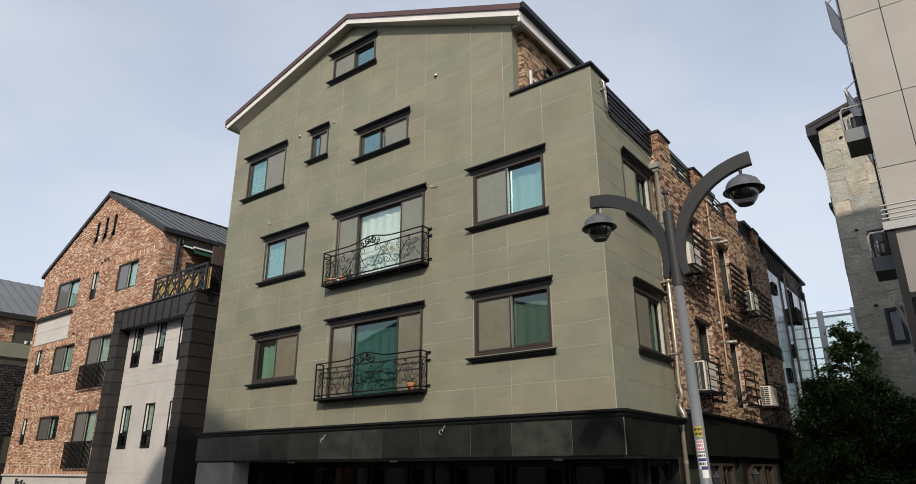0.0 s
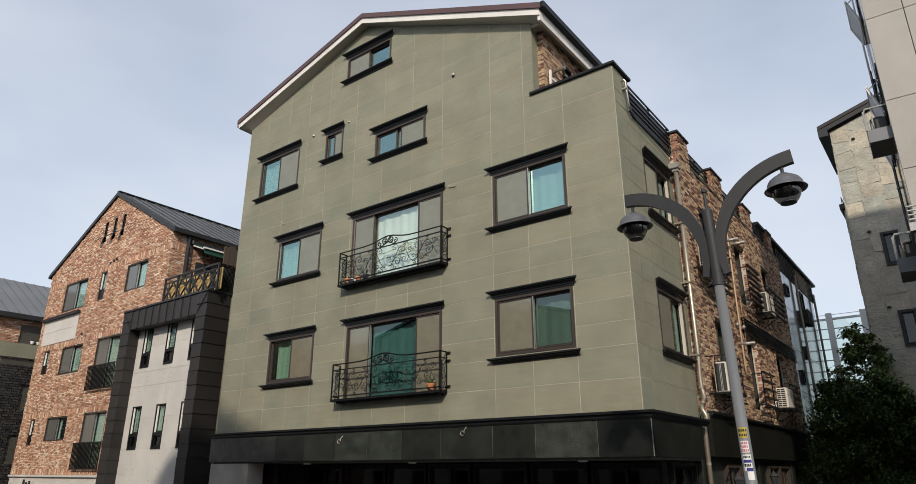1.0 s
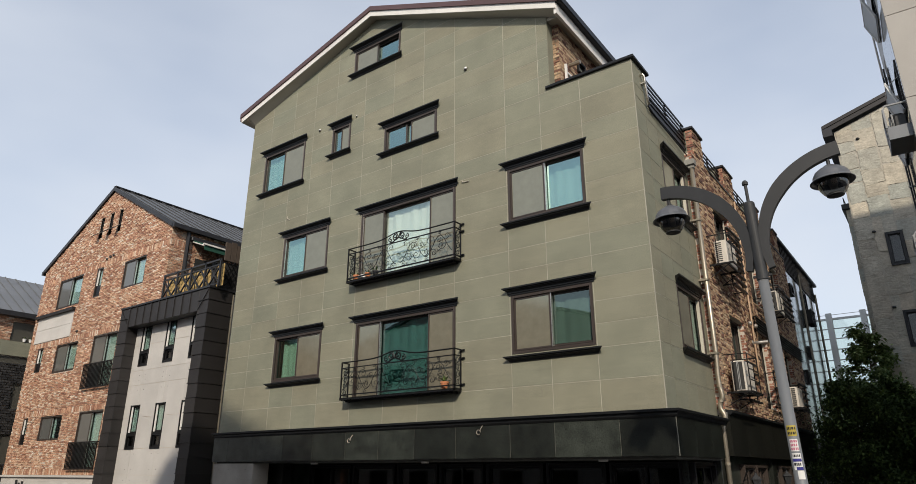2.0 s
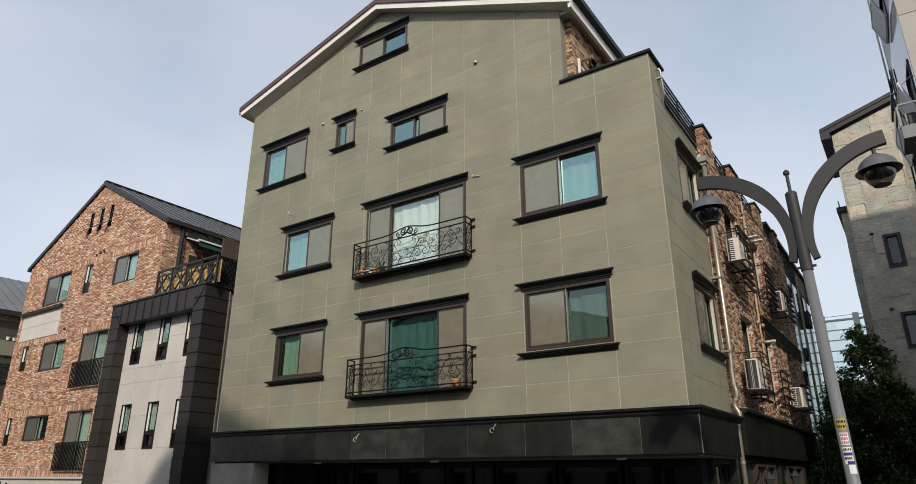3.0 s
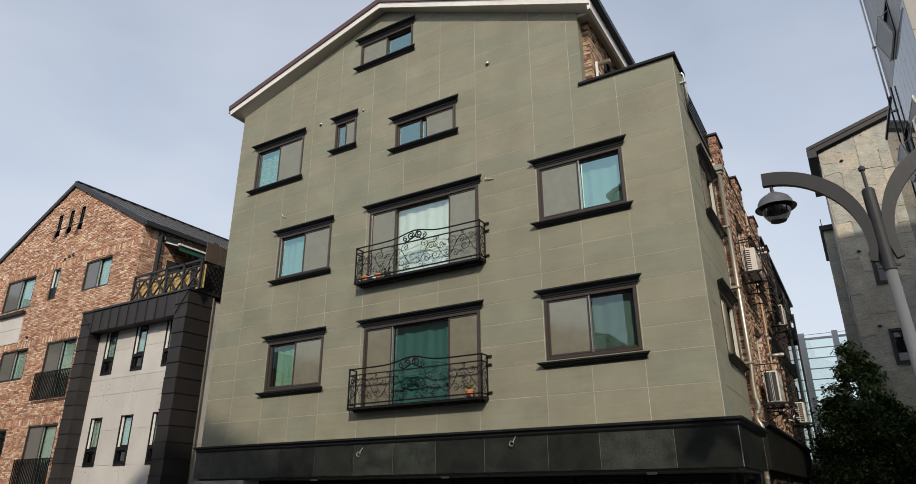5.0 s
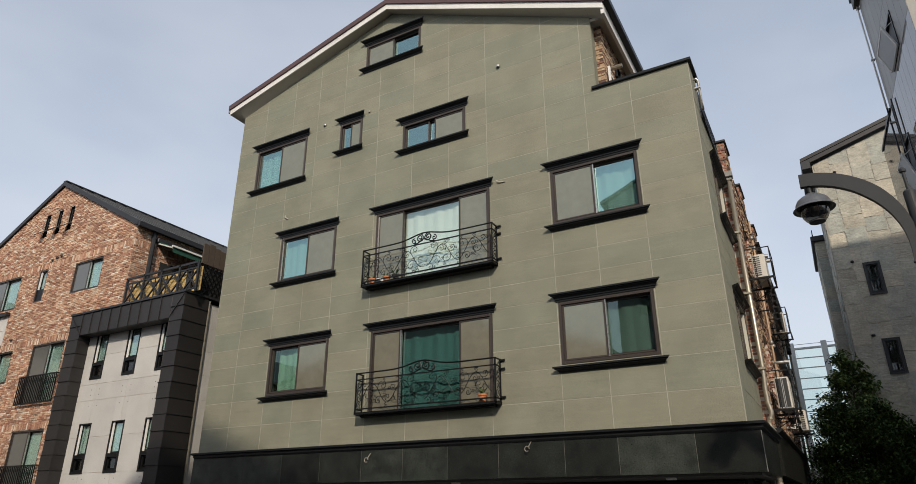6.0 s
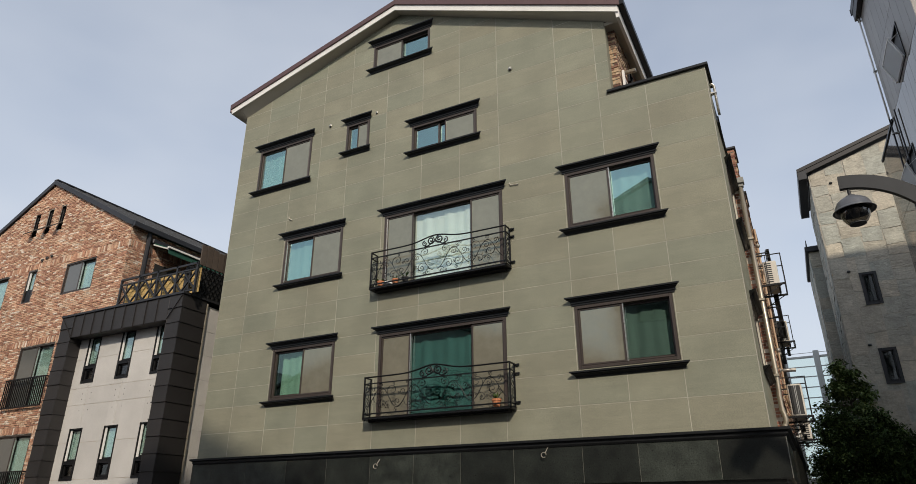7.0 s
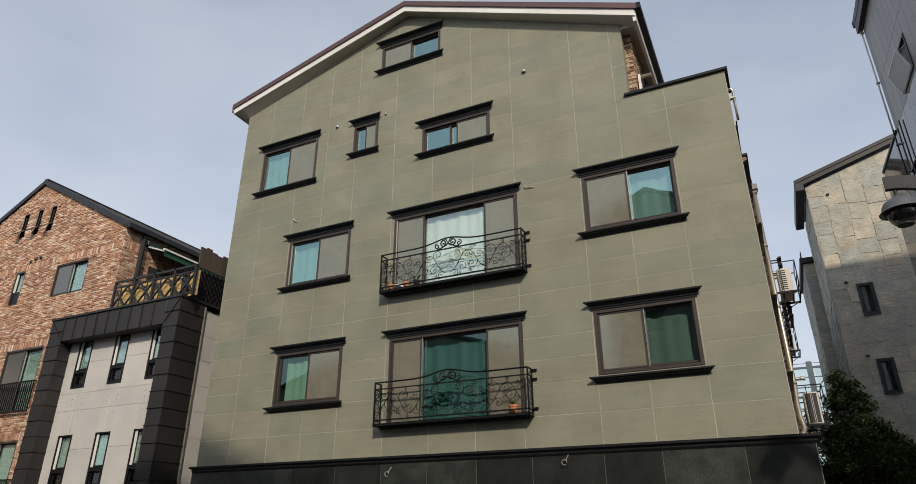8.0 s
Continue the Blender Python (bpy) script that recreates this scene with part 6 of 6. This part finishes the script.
DU = [0.0, 0.7, 2.1, 3.5, 4.9, 7.0]
for a, b in zip(DU, DU[1:]):
    for c, d in zip(DZ, DZ[1:]):
        part("granite_panel", DF.boxes((a + 0.008, b - 0.008, -0.04, 0.0, c + 0.008, d - 0.008)), BEIGE, gb)
DWN = [(1.55, 2.8, 12.5, 13.55), (3.4, 4.4, 9.7, 11.0), (0.4, 1.5, 9.4, 10.6), (0.5, 1.4, 14.6, 15.6), (2.2, 3.2, 5.0, 6.2)]
UCOL = [0.0, 0.5, 1.02, 1.55, 1.96, 2.38, 2.8, 3.38, 3.84, 4.3, 4.6]
LCOL = UCOL + [5.06, 5.52, 5.98, 6.44, 6.9, 7.2]
LTOP = 12.45
for cols, rows, mt in ((LCOL, ((0, 4.5), (4.5, 8.0), (8.0, 10.2), (10.2, LTOP - 0.06)), PANELGLOSS), (UCOL, ((LTOP - 0.055, 14.1), (14.1, 16.5)), PANELDARK)):
    for a, b in zip(cols, cols[1:]):
        for c, d in rows:
            pcs = cut([[(a + 0.006, c + 0.006), (b - 0.006, c + 0.006), (b - 0.006, d - 0.006), (a + 0.006, d - 0.006)]], DWN)
            for pc in pcs:
                part("metal_panel", slab(DL, [pc], -0.05, 0.0), mt, gb)
part("core", solid(bmesh.new(), [DL.p(4.75, -0.06, 0), DL.p(7.19, -0.06, 0), DL.p(7.19, -6, 0), DL.p(4.75, -6, 0)], Vector((0, 0, LTOP - 0.07))), PANELDARK, gb)
part("terrace_edge", DL.boxes((4.62, 7.24, -0.2, 0.03, LTOP - 0.06, LTOP + 0.02)), BLACKMETAL, gb, "black metal terrace edge")
for a, b, c, d in DWN:
    fr_ = part("window", DL.boxes((a, a + 0.05, -0.05, 0.02, c, d), (b - 0.05, b, -0.05, 0.02, c, d), (a + 0.05, b - 0.05, -0.05, 0.02, c, c + 0.05), (a + 0.05, b - 0.05, -0.05, 0.02, d - 0.05, d)), BLACKMETAL, gb, "bottom-hung window standing open")
    # flat dark sheet in place of the unlit room behind
    part("opening", DL.boxes((a + 0.05, b - 0.05, -0.052, -0.045, c + 0.05, d - 0.05)), ACDARK, fr_)
    bm = bmesh.new()
    tilt, e = 0.2, c + 0.56 * (d - c)
    solid(bm, [DL.p(a, 0.03, c), DL.p(b, 0.03, c), DL.p(b, 0.03 + tilt, e), DL.p(a, 0.03 + tilt, e)], DL.n * 0.03)
    part("open_pane", bm, FROST, fr_, "frosted pane")
    bm = bmesh.new()
    for q in (a, b - 0.04):
        solid(bm, [DL.p(q, 0.062, c), DL.p(q + 0.04, 0.062, c), DL.p(q + 0.04, 0.062 + tilt, e), DL.p(q, 0.062 + tilt, e)], DL.n * 0.02)
        solid(bm, [DL.p(q, 0.0, e + 0.12), DL.p(q + 0.03, 0.0, e + 0.12), DL.p(q + 0.03, tilt, e - 0.04), DL.p(q, tilt, e - 0.04)], DL.n * 0.015)
    solid(bm, [DL.p(a, 0.04 + tilt, e), DL.p(b, 0.04 + tilt, e), DL.p(b, 0.04 + tilt, e + 0.04), DL.p(a, 0.04 + tilt, e + 0.04)], DL.n * 0.03)
    part("pane_frame", bm, PAPER, fr_, "white pane frame")
part("roof", DL.boxes((-0.1, 4.85, -7.2, 0.16, 16.5, 16.7), bevel=0.02), DARKROOF, gb)
part("gutter", DL.boxes((0.0, 4.75, 0.0, 0.15, 16.15, 16.5)), DARKROOF, gb)
part("downpipe", tube(bmesh.new(), [DL.p(4.64, 0.06, 16.2), DL.p(4.64, 0.06, LTOP + 0.03)], 0.024, 8), PAPER, gb, "white downpipe", smooth=True)
part("downpipe", tube(bmesh.new(), [DL.p(4.64, 0.06, LTOP + 0.03), DL.p(4.64, 0.06, 0)], 0.022, 8), BLACKMETAL, gb, "black downpipe", smooth=True)
for w in (16.05, 14.15, 12.0, 9.2):
    part("pipe_clamp", DL.boxes((4.6, 4.68, 0.0, 0.095, w - 0.02, w + 0.02)), ACGREY, gb)
part("service_pipe", tube(bmesh.new(), [DL.p(3.9, 0.05, LTOP - 0.1), DL.p(3.9, 0.05, 0)], 0.02, 6), BLACKMETAL, gb)



def bracket_unit(u, w, label):
    ob = thing("air_conditioner", DL.p(u, 0.2, w), label, "air conditioner", "bracket units")
    part("tray", DL.boxes((u, u + 0.9, 0.0, 0.42, w - 0.26, w), bevel=0.01), POLE, ob)
    part("coil", DL.boxes((u + 0.2, u + 0.8, 0.06, 0.24, w, w + 0.3), bevel=0.03), LAMPDARK, ob)
    for k, (rad, nn) in enumerate(((0.19, 0.29), (0.15, 0.33), (0.1, 0.27))):
        part("pipe_loop", tube(bmesh.new(), [DL.p(u + 0.3 + 0.08 * k + rad * math.cos(a * 0.5), nn, w + 0.21 + rad * math.sin(a * 0.5)) for a in range(13)], 0.018, 6), ACGREY, ob, "bent grey pipe loop")
    part("fan", lathe(bmesh.new(), [(0.15, 0), (0.15, 0.03), (0.03, 0.06)], DL.p(u + 0.4, 0.2, w + 0.36), 12), ACDARK, ob)
    for h in (0.5,):
        part("guard_rail", tube(bmesh.new(), [DL.p(u, 0.0, w + h), DL.p(u, 0.38, w + h), DL.p(u, 0.42, w + h - 0.08), DL.p(u, 0.42, w)], 0.022, 6), ACGREY, ob)
        part("guard_rail", tube(bmesh.new(), [DL.p(u, 0.42, w + h - 0.06), DL.p(u + 0.9, 0.42, w + h - 0.06), DL.p(u + 0.9, 0.42, w)], 0.022, 6), ACGREY, ob)


bracket_unit(0.15, 8.95, "grey open outdoor unit in a tubular rail bracket")
bracket_unit(0.15, 6.15, "grey perforated outdoor unit in a tubular rail bracket")
# corner balcony on the granite front
cb = thing("corner_balcony", DF.p(1.5, 0.4, 5), "grey glazed corner balcony with steel tube rails", "balcony")
part("slab", DF.boxes((-0.12, 3.2, 0.0, 0.8, 6.38, 6.55), bevel=0.01), ACGREY, cb)
part("panel", DF.boxes((0.05, 3.1, 0.68, 0.72, 5.2, 6.38)), PANELDARK, cb)
part("frame", DF.boxes((-0.08, 0.05, 0.0, 0.76, 4.2, 6.38), (0.05, 3.1, 0.66, 0.76, 5.1, 5.2)), BLACKMETAL, cb)
for k in range(4):
    part("tube_rail", tube(bmesh.new(), [DF.p(-0.1, 0.0, 6.62 + k * 0.085), DF.p(-0.1, 0.72, 6.62 + k * 0.085), DF.p(3.2, 0.74, 6.62 + k * 0.085)], 0.02, 6), ACGREY, cb)

# ---- noise barrier behind ----
nb = thing("noise_barrier", (1, 24, 0), "tall barrier of pale grey posts and clear panels", "fence")
for k in range(9):
    x = -4.2 + k * 1.43
    part("post", boxes((x - 0.13, x + 0.13, 23.86, 24.1, 0, 9.42), bevel=0.012), BARRIER, nb)
    for z in (4.5, 5.05, 5.6, 6.15, 6.7, 7.2, 7.7, 8.2, 8.68):
        part("rail", boxes((x + 0.135, x + 1.295, 23.97, 24.03, z - 0.022, z + 0.022)), BARRIER, nb)
    part("top_rail", boxes((x + 0.135, x + 1.295, 23.93, 24.06, 9.1, 9.19)), BARRIER, nb)
    part("wire_rail", boxes((x + 0.135, x + 1.295, 23.98, 24.01, 9.34, 9.36)), BARRIER, nb)
    part("clear_panel", boxes((x + 0.13, x + 1.3, 23.985, 23.995, 3.6, 9.12)), GLASSMILKY, nb, "slightly milky clear panel").visible_shadow = False
    part("base_panel", boxes((x + 0.13, x + 1.3, 23.95, 24.05, 0, 3.6)), CONCRETE, nb)


# ---- tree between the houses ----
def tree(at, height, spread, leaves, seed, label, name="tree", taper=0.8, bend=1.5, leaf=1.0, mat=None, limbs=26):
    r = random.Random(seed)
    ob = thing(name, at, label, "tree")
    base = Vector(at)
    bm = bmesh.new()
    tube(bm, [base, base + Vector((0.05, 0, height * 0.35)), base + Vector((0.0, 0.08, height * 0.95))], 0.11, 8, taper=0.015)
    tips = []
    for k in range(limbs):
        h = height * (0.22 + 0.72 * k / limbs)
        a = k * 2.4 + r.uniform(-0.4, 0.4)
        reach = spread * (1.05 - taper * ((h / height - 0.22) / 0.78) ** bend) * r.uniform(0.75, 1.1)
        p0 = base + Vector((0, 0, h))
        p2 = p0 + Vector((math.cos(a) * reach, math.sin(a) * reach, reach * r.uniform(0.05, 0.4)))
        p1 = (p0 + p2) / 2 + Vector((0, 0, reach * 0.12))
        tube(bm, [p0, p1, p2], 0.035, 5, taper=0.006)
        for t in (0.35, 0.5, 0.65, 0.8, 0.92, 1.0):
            tips.append((p0.lerp(p1, t * 2) if t < 0.5 else p1.lerp(p2, t * 2 - 1), reach))
    tips.append((base + Vector((0, 0.08, height * 0.97)), 0.3))
    part("trunk", bm, BARK, ob)
    verts, faces = [], []
    for k in range(leaves):
        c, reach = tips[r.randrange(len(tips))]
        s = 0.07 + 0.2 * min(1, reach / spread)
        p = c + Vector((r.gauss(0, s), r.gauss(0, s), r.gauss(0, s * 0.75)))
        a, b = r.uniform(0, 6.28), r.gauss(-0.25, 0.45)
        d = Vector((math.cos(a) * math.cos(b), math.sin(a) * math.cos(b), math.sin(b)))
        sd = d.cross(Vector((0, 0, 1))).normalized()
        sd = (sd + Vector((0, 0, r.gauss(0, 0.35)))).normalized()
        ln = r.uniform(0.06, 0.12) * leaf
        wd = ln * r.uniform(0.26, 0.36)
        i = len(verts)
        verts += [p, p + d * ln * 0.45 + sd * wd, p + d * ln - Vector((0, 0, ln * 0.2)), p + d * ln * 0.45 - sd * wd]
        faces.append((i, i + 1, i + 2, i + 3))
    poly_part("crown", verts, faces, mat or LEAF, ob, kind="stuff")
    return ob


tree((2.0, 15.0, 0), 7.3, 1.9, 12000, 3, "green leafy tree with an airy crown standing between the houses", taper=0.95, bend=1.1, leaf=1.5, mat=LEAFSUNLIT, limbs=34)
tree((2.5, 13.0, 0), 5.2, 1.5, 13000, 17, "dark green leafy tree with loose twigs between the houses", taper=0.85, bend=1.3, leaf=1.3, limbs=24)
tree((3.7, 12.8, 0), 4.3, 1.9, 26000, 5, "lower dark green leafy tree beside the flagstone house")
tree((1.55, 12.0, 0), 5.05, 1.75, 34000, 9, "dark green bushy tree close to the brick wall")
tree((5.4, 12.2, 0), 4.0, 1.8, 26000, 12, "dark green leafy tree at the foot of the flagstone house")

# ---- houses across the street, behind the walk ----
def opposite(x0, x1, eave, peak, y, mat, label, m=None, right=None):
    ob = thing("opposite_house", ((x0 + x1) / 2, y - 5, 0), label, "building")
    m = (x0 + x1) / 2 if m is None else m
    right = right or eave
    wl = Wall((0, y, 0), (1, 0, 0), (0, 1, 0))
    wins = []
    n = max(2, int((x1 - x0) / 3))
    for k in range(n):
        u = x0 + (x1 - x0) * (k + 0.5) / n
        z = 1.0
        while z + 1.5 < min(eave, right):
            wins.append((u - 0.7, u + 0.7, z, z + 1.3))
            z += 2.9
    poly = [(x0, 0), (x1, 0), (x1, right), (m, peak), (x0, eave)]
    part("wall", slab(wl, cut([poly], wins), -0.3, 0.0, wins), mat, ob)
    part("wall", boxes((x0, x0 + 0.3, y - 10, y - 0.3, 0, eave), (x1 - 0.3, x1, y - 10, y - 0.3, 0, right), (x0, x1, y - 10.3, y - 10, 0, min(eave, right))), mat, ob)
    for r in wins:
        window(wl, *r, ob, splits=(0.5,), glass=GLASSDARK, lintel=False, sill=False, room=0.6, silver=False)
    for a, b, s in ((x0 - 0.3, m, (peak - eave) / (m - x0)), (x1 + 0.3, m, (peak - right) / (x1 - m))):
        za = peak + 0.05 - s * abs(a - m)
        bm = bmesh.new()
        solid(bm, [Vector((a, y + 0.15, za)), Vector((b, y + 0.15, peak + 0.05)), Vector((b, y + 0.15, peak + 0.2)), Vector((a, y + 0.15, za + 0.15))], Vector((0, -11, 0)))
        part("roof", bm, ZINC, ob)


opposite(-6.2, 0.6, 15.35, 16.35, -16, GREYPLASTER, "grey gabled apartment house across the street", m=-4.0, right=14.25)
opposite(1.6, 13.0, 8.6, 11.2, -17, BRICKRED, "red brick gabled house across the street")
opposite(-26.5, -7.5, 8.8, 11.6, -17, BEIGE, "beige gabled house across the street")
opposite(14.5, 26, 8.0, 10.5, -17, CONCRETE, "low pale gabled house across the street")
opposite(-40, -28, 9.0, 11.8, -17, BRICKRED, "red brick gabled house further along the street")

# olive stone panels of the street front and of the side, each its own piece
COLS = [W, -11.75, -10.67, -9.74, -8.82, -7.65, -6.57, -5.54, -4.53, -3.08, -2.17, -1.19, 0.0]
ROWS = [3.2, 3.84, 4.44, 4.89, 5.33, 5.78, 6.25, 6.72, 7.35, 7.81, 8.25, 8.72, 9.18, 9.76, 10.25, 10.70, 11.15, 11.62, 12.1, 12.55, 13.0, 13.45, 13.9, 14.4, 15]
G = 0.006
for a, b in zip(COLS, COLS[1:]):
    for c, d in zip(ROWS, ROWS[1:]):
        cell = under_roof([(a + G, c + G * 0.85), (b - G, c + G * 0.85), (b - G, d - G * 0.85), (a + G, d - G * 0.85)])
        pieces = cut([cell], HOLES + [NOTCH]) if cell else []
        if pieces:
            part("stone_panel", slab(FRONT, pieces, 0.001, 0.002 + RNG.uniform(0, 0.0012)), STONE, house)
part("corner_bead", boxes((-0.008, 0.005, -0.0055, 0.008, 3.28, 10.29)), GROUT, house, "pale corner bead")
SCOLS = [0.004, 0.55, 1.2, 1.85, 2.5, 3.04]
for a, b in zip(SCOLS, SCOLS[1:]):
    for c, d in zip(ROWS[:13], ROWS[1:14]):
        cell = [(a + G, c + G), (b - G, c + G), (b - G, min(d, 9.46) - G), (a + G, min(d, 9.46) - G)]
        pieces = cut([cell], SWIN)
        if pieces:
            part("stone_panel", slab(SIDE, pieces, 0.0, 0.002 + RNG.uniform(0, 0.0015)), STONE, house)
for c, d in ((9.46, 9.76), (9.76, 10.29)):
    part("stone_panel", slab(SIDE, [[(0.012, c + G), (0.77, c + G), (0.77, d - G), (0.012, d - G)]], 0.0, 0.007), STONE, house)

# irregular flagstones of the tall house, laid in uneven columns
def flagstones(wl, u0, u1, w0, w1, holes, inside, parent, seed):
    r = random.Random(seed)
    cols = [u0]
    while cols[-1] < u1 - 0.9:
        cols.append(cols[-1] + r.uniform(0.52, 0.78))
    cols.append(u1)
    for i, (a, b) in enumerate(zip(cols, cols[1:])):
        w = w0 + r.uniform(-0.5, 0)
        while w < w1:
            h = r.uniform(0.42, 0.85)
            j = [r.uniform(-0.06, 0.06) for _ in range(6)]
            g = 0.011
            poly = [(a + g + j[0] * 0.5, max(w0, w + g + j[1])), (b - g + j[2] * 0.5, max(w0, w + g + j[3])), (b - g + j[4] * 0.5, w + h - g), (a + g + j[5] * 0.5, w + h - g)]
            pcs = [q for q in cut([inside(poly)], holes)] if inside(poly) else []
            if pcs:
                lift = 0.008 + r.uniform(0, 0.02)
                for q in pcs:
                    bm = bmesh.new()
                    # rough outline: split every edge and shift the new points a little
                    rough = []
                    for p0, p1 in zip(q, q[1:] + q[:1]):
                        rough.append(p0)
                        ln = math.hypot(p1[0] - p0[0], p1[1] - p0[1])
                        k = int(ln / 0.08) if len(pcs) == 1 else 0
                        for m in range(1, k):
                            f = m / k
                            rough.append((p0[0] + (p1[0] - p0[0]) * f + r.uniform(-0.017, 0.017), p0[1] + (p1[1] - p0[1]) * f + r.uniform(-0.017, 0.017)))
                    solid(bm, [wl.p(u, 0.001, v) for u, v in rough], wl.n * lift)
                    part("flagstone", bm, FLAG, parent)
            w += h


flagstones(SF, 2.40, 7.0, 3.5, 17.0, SW, lambda q: clip(q, -0.32, 1, 14.68 - 0.32 * 2.38), sh, 21)
flagstones(Wall((2.38, 15.5, 0), (0, 1, 0), (-1, 0, 0)), 0.0, 3.6, 3.5, 14.3, [], lambda q: clip(q, 0, 1, 14.3), sh, 22)
flagstones(Wall((0, 19.6, 0), (1, 0, 0), (0, -1, 0)), 2.0, 2.9, 5.0, 12.9, [], lambda q: clip(q, 0, 1, 12.9), lb, 23)
flagstones(Wall((2.0, 19.6, 0), (0, 1, 0), (-1, 0, 0)), 0.0, 4.3, 5.0, 12.9, [], lambda q: clip(q, 0, 1, 12.9), lb, 24)
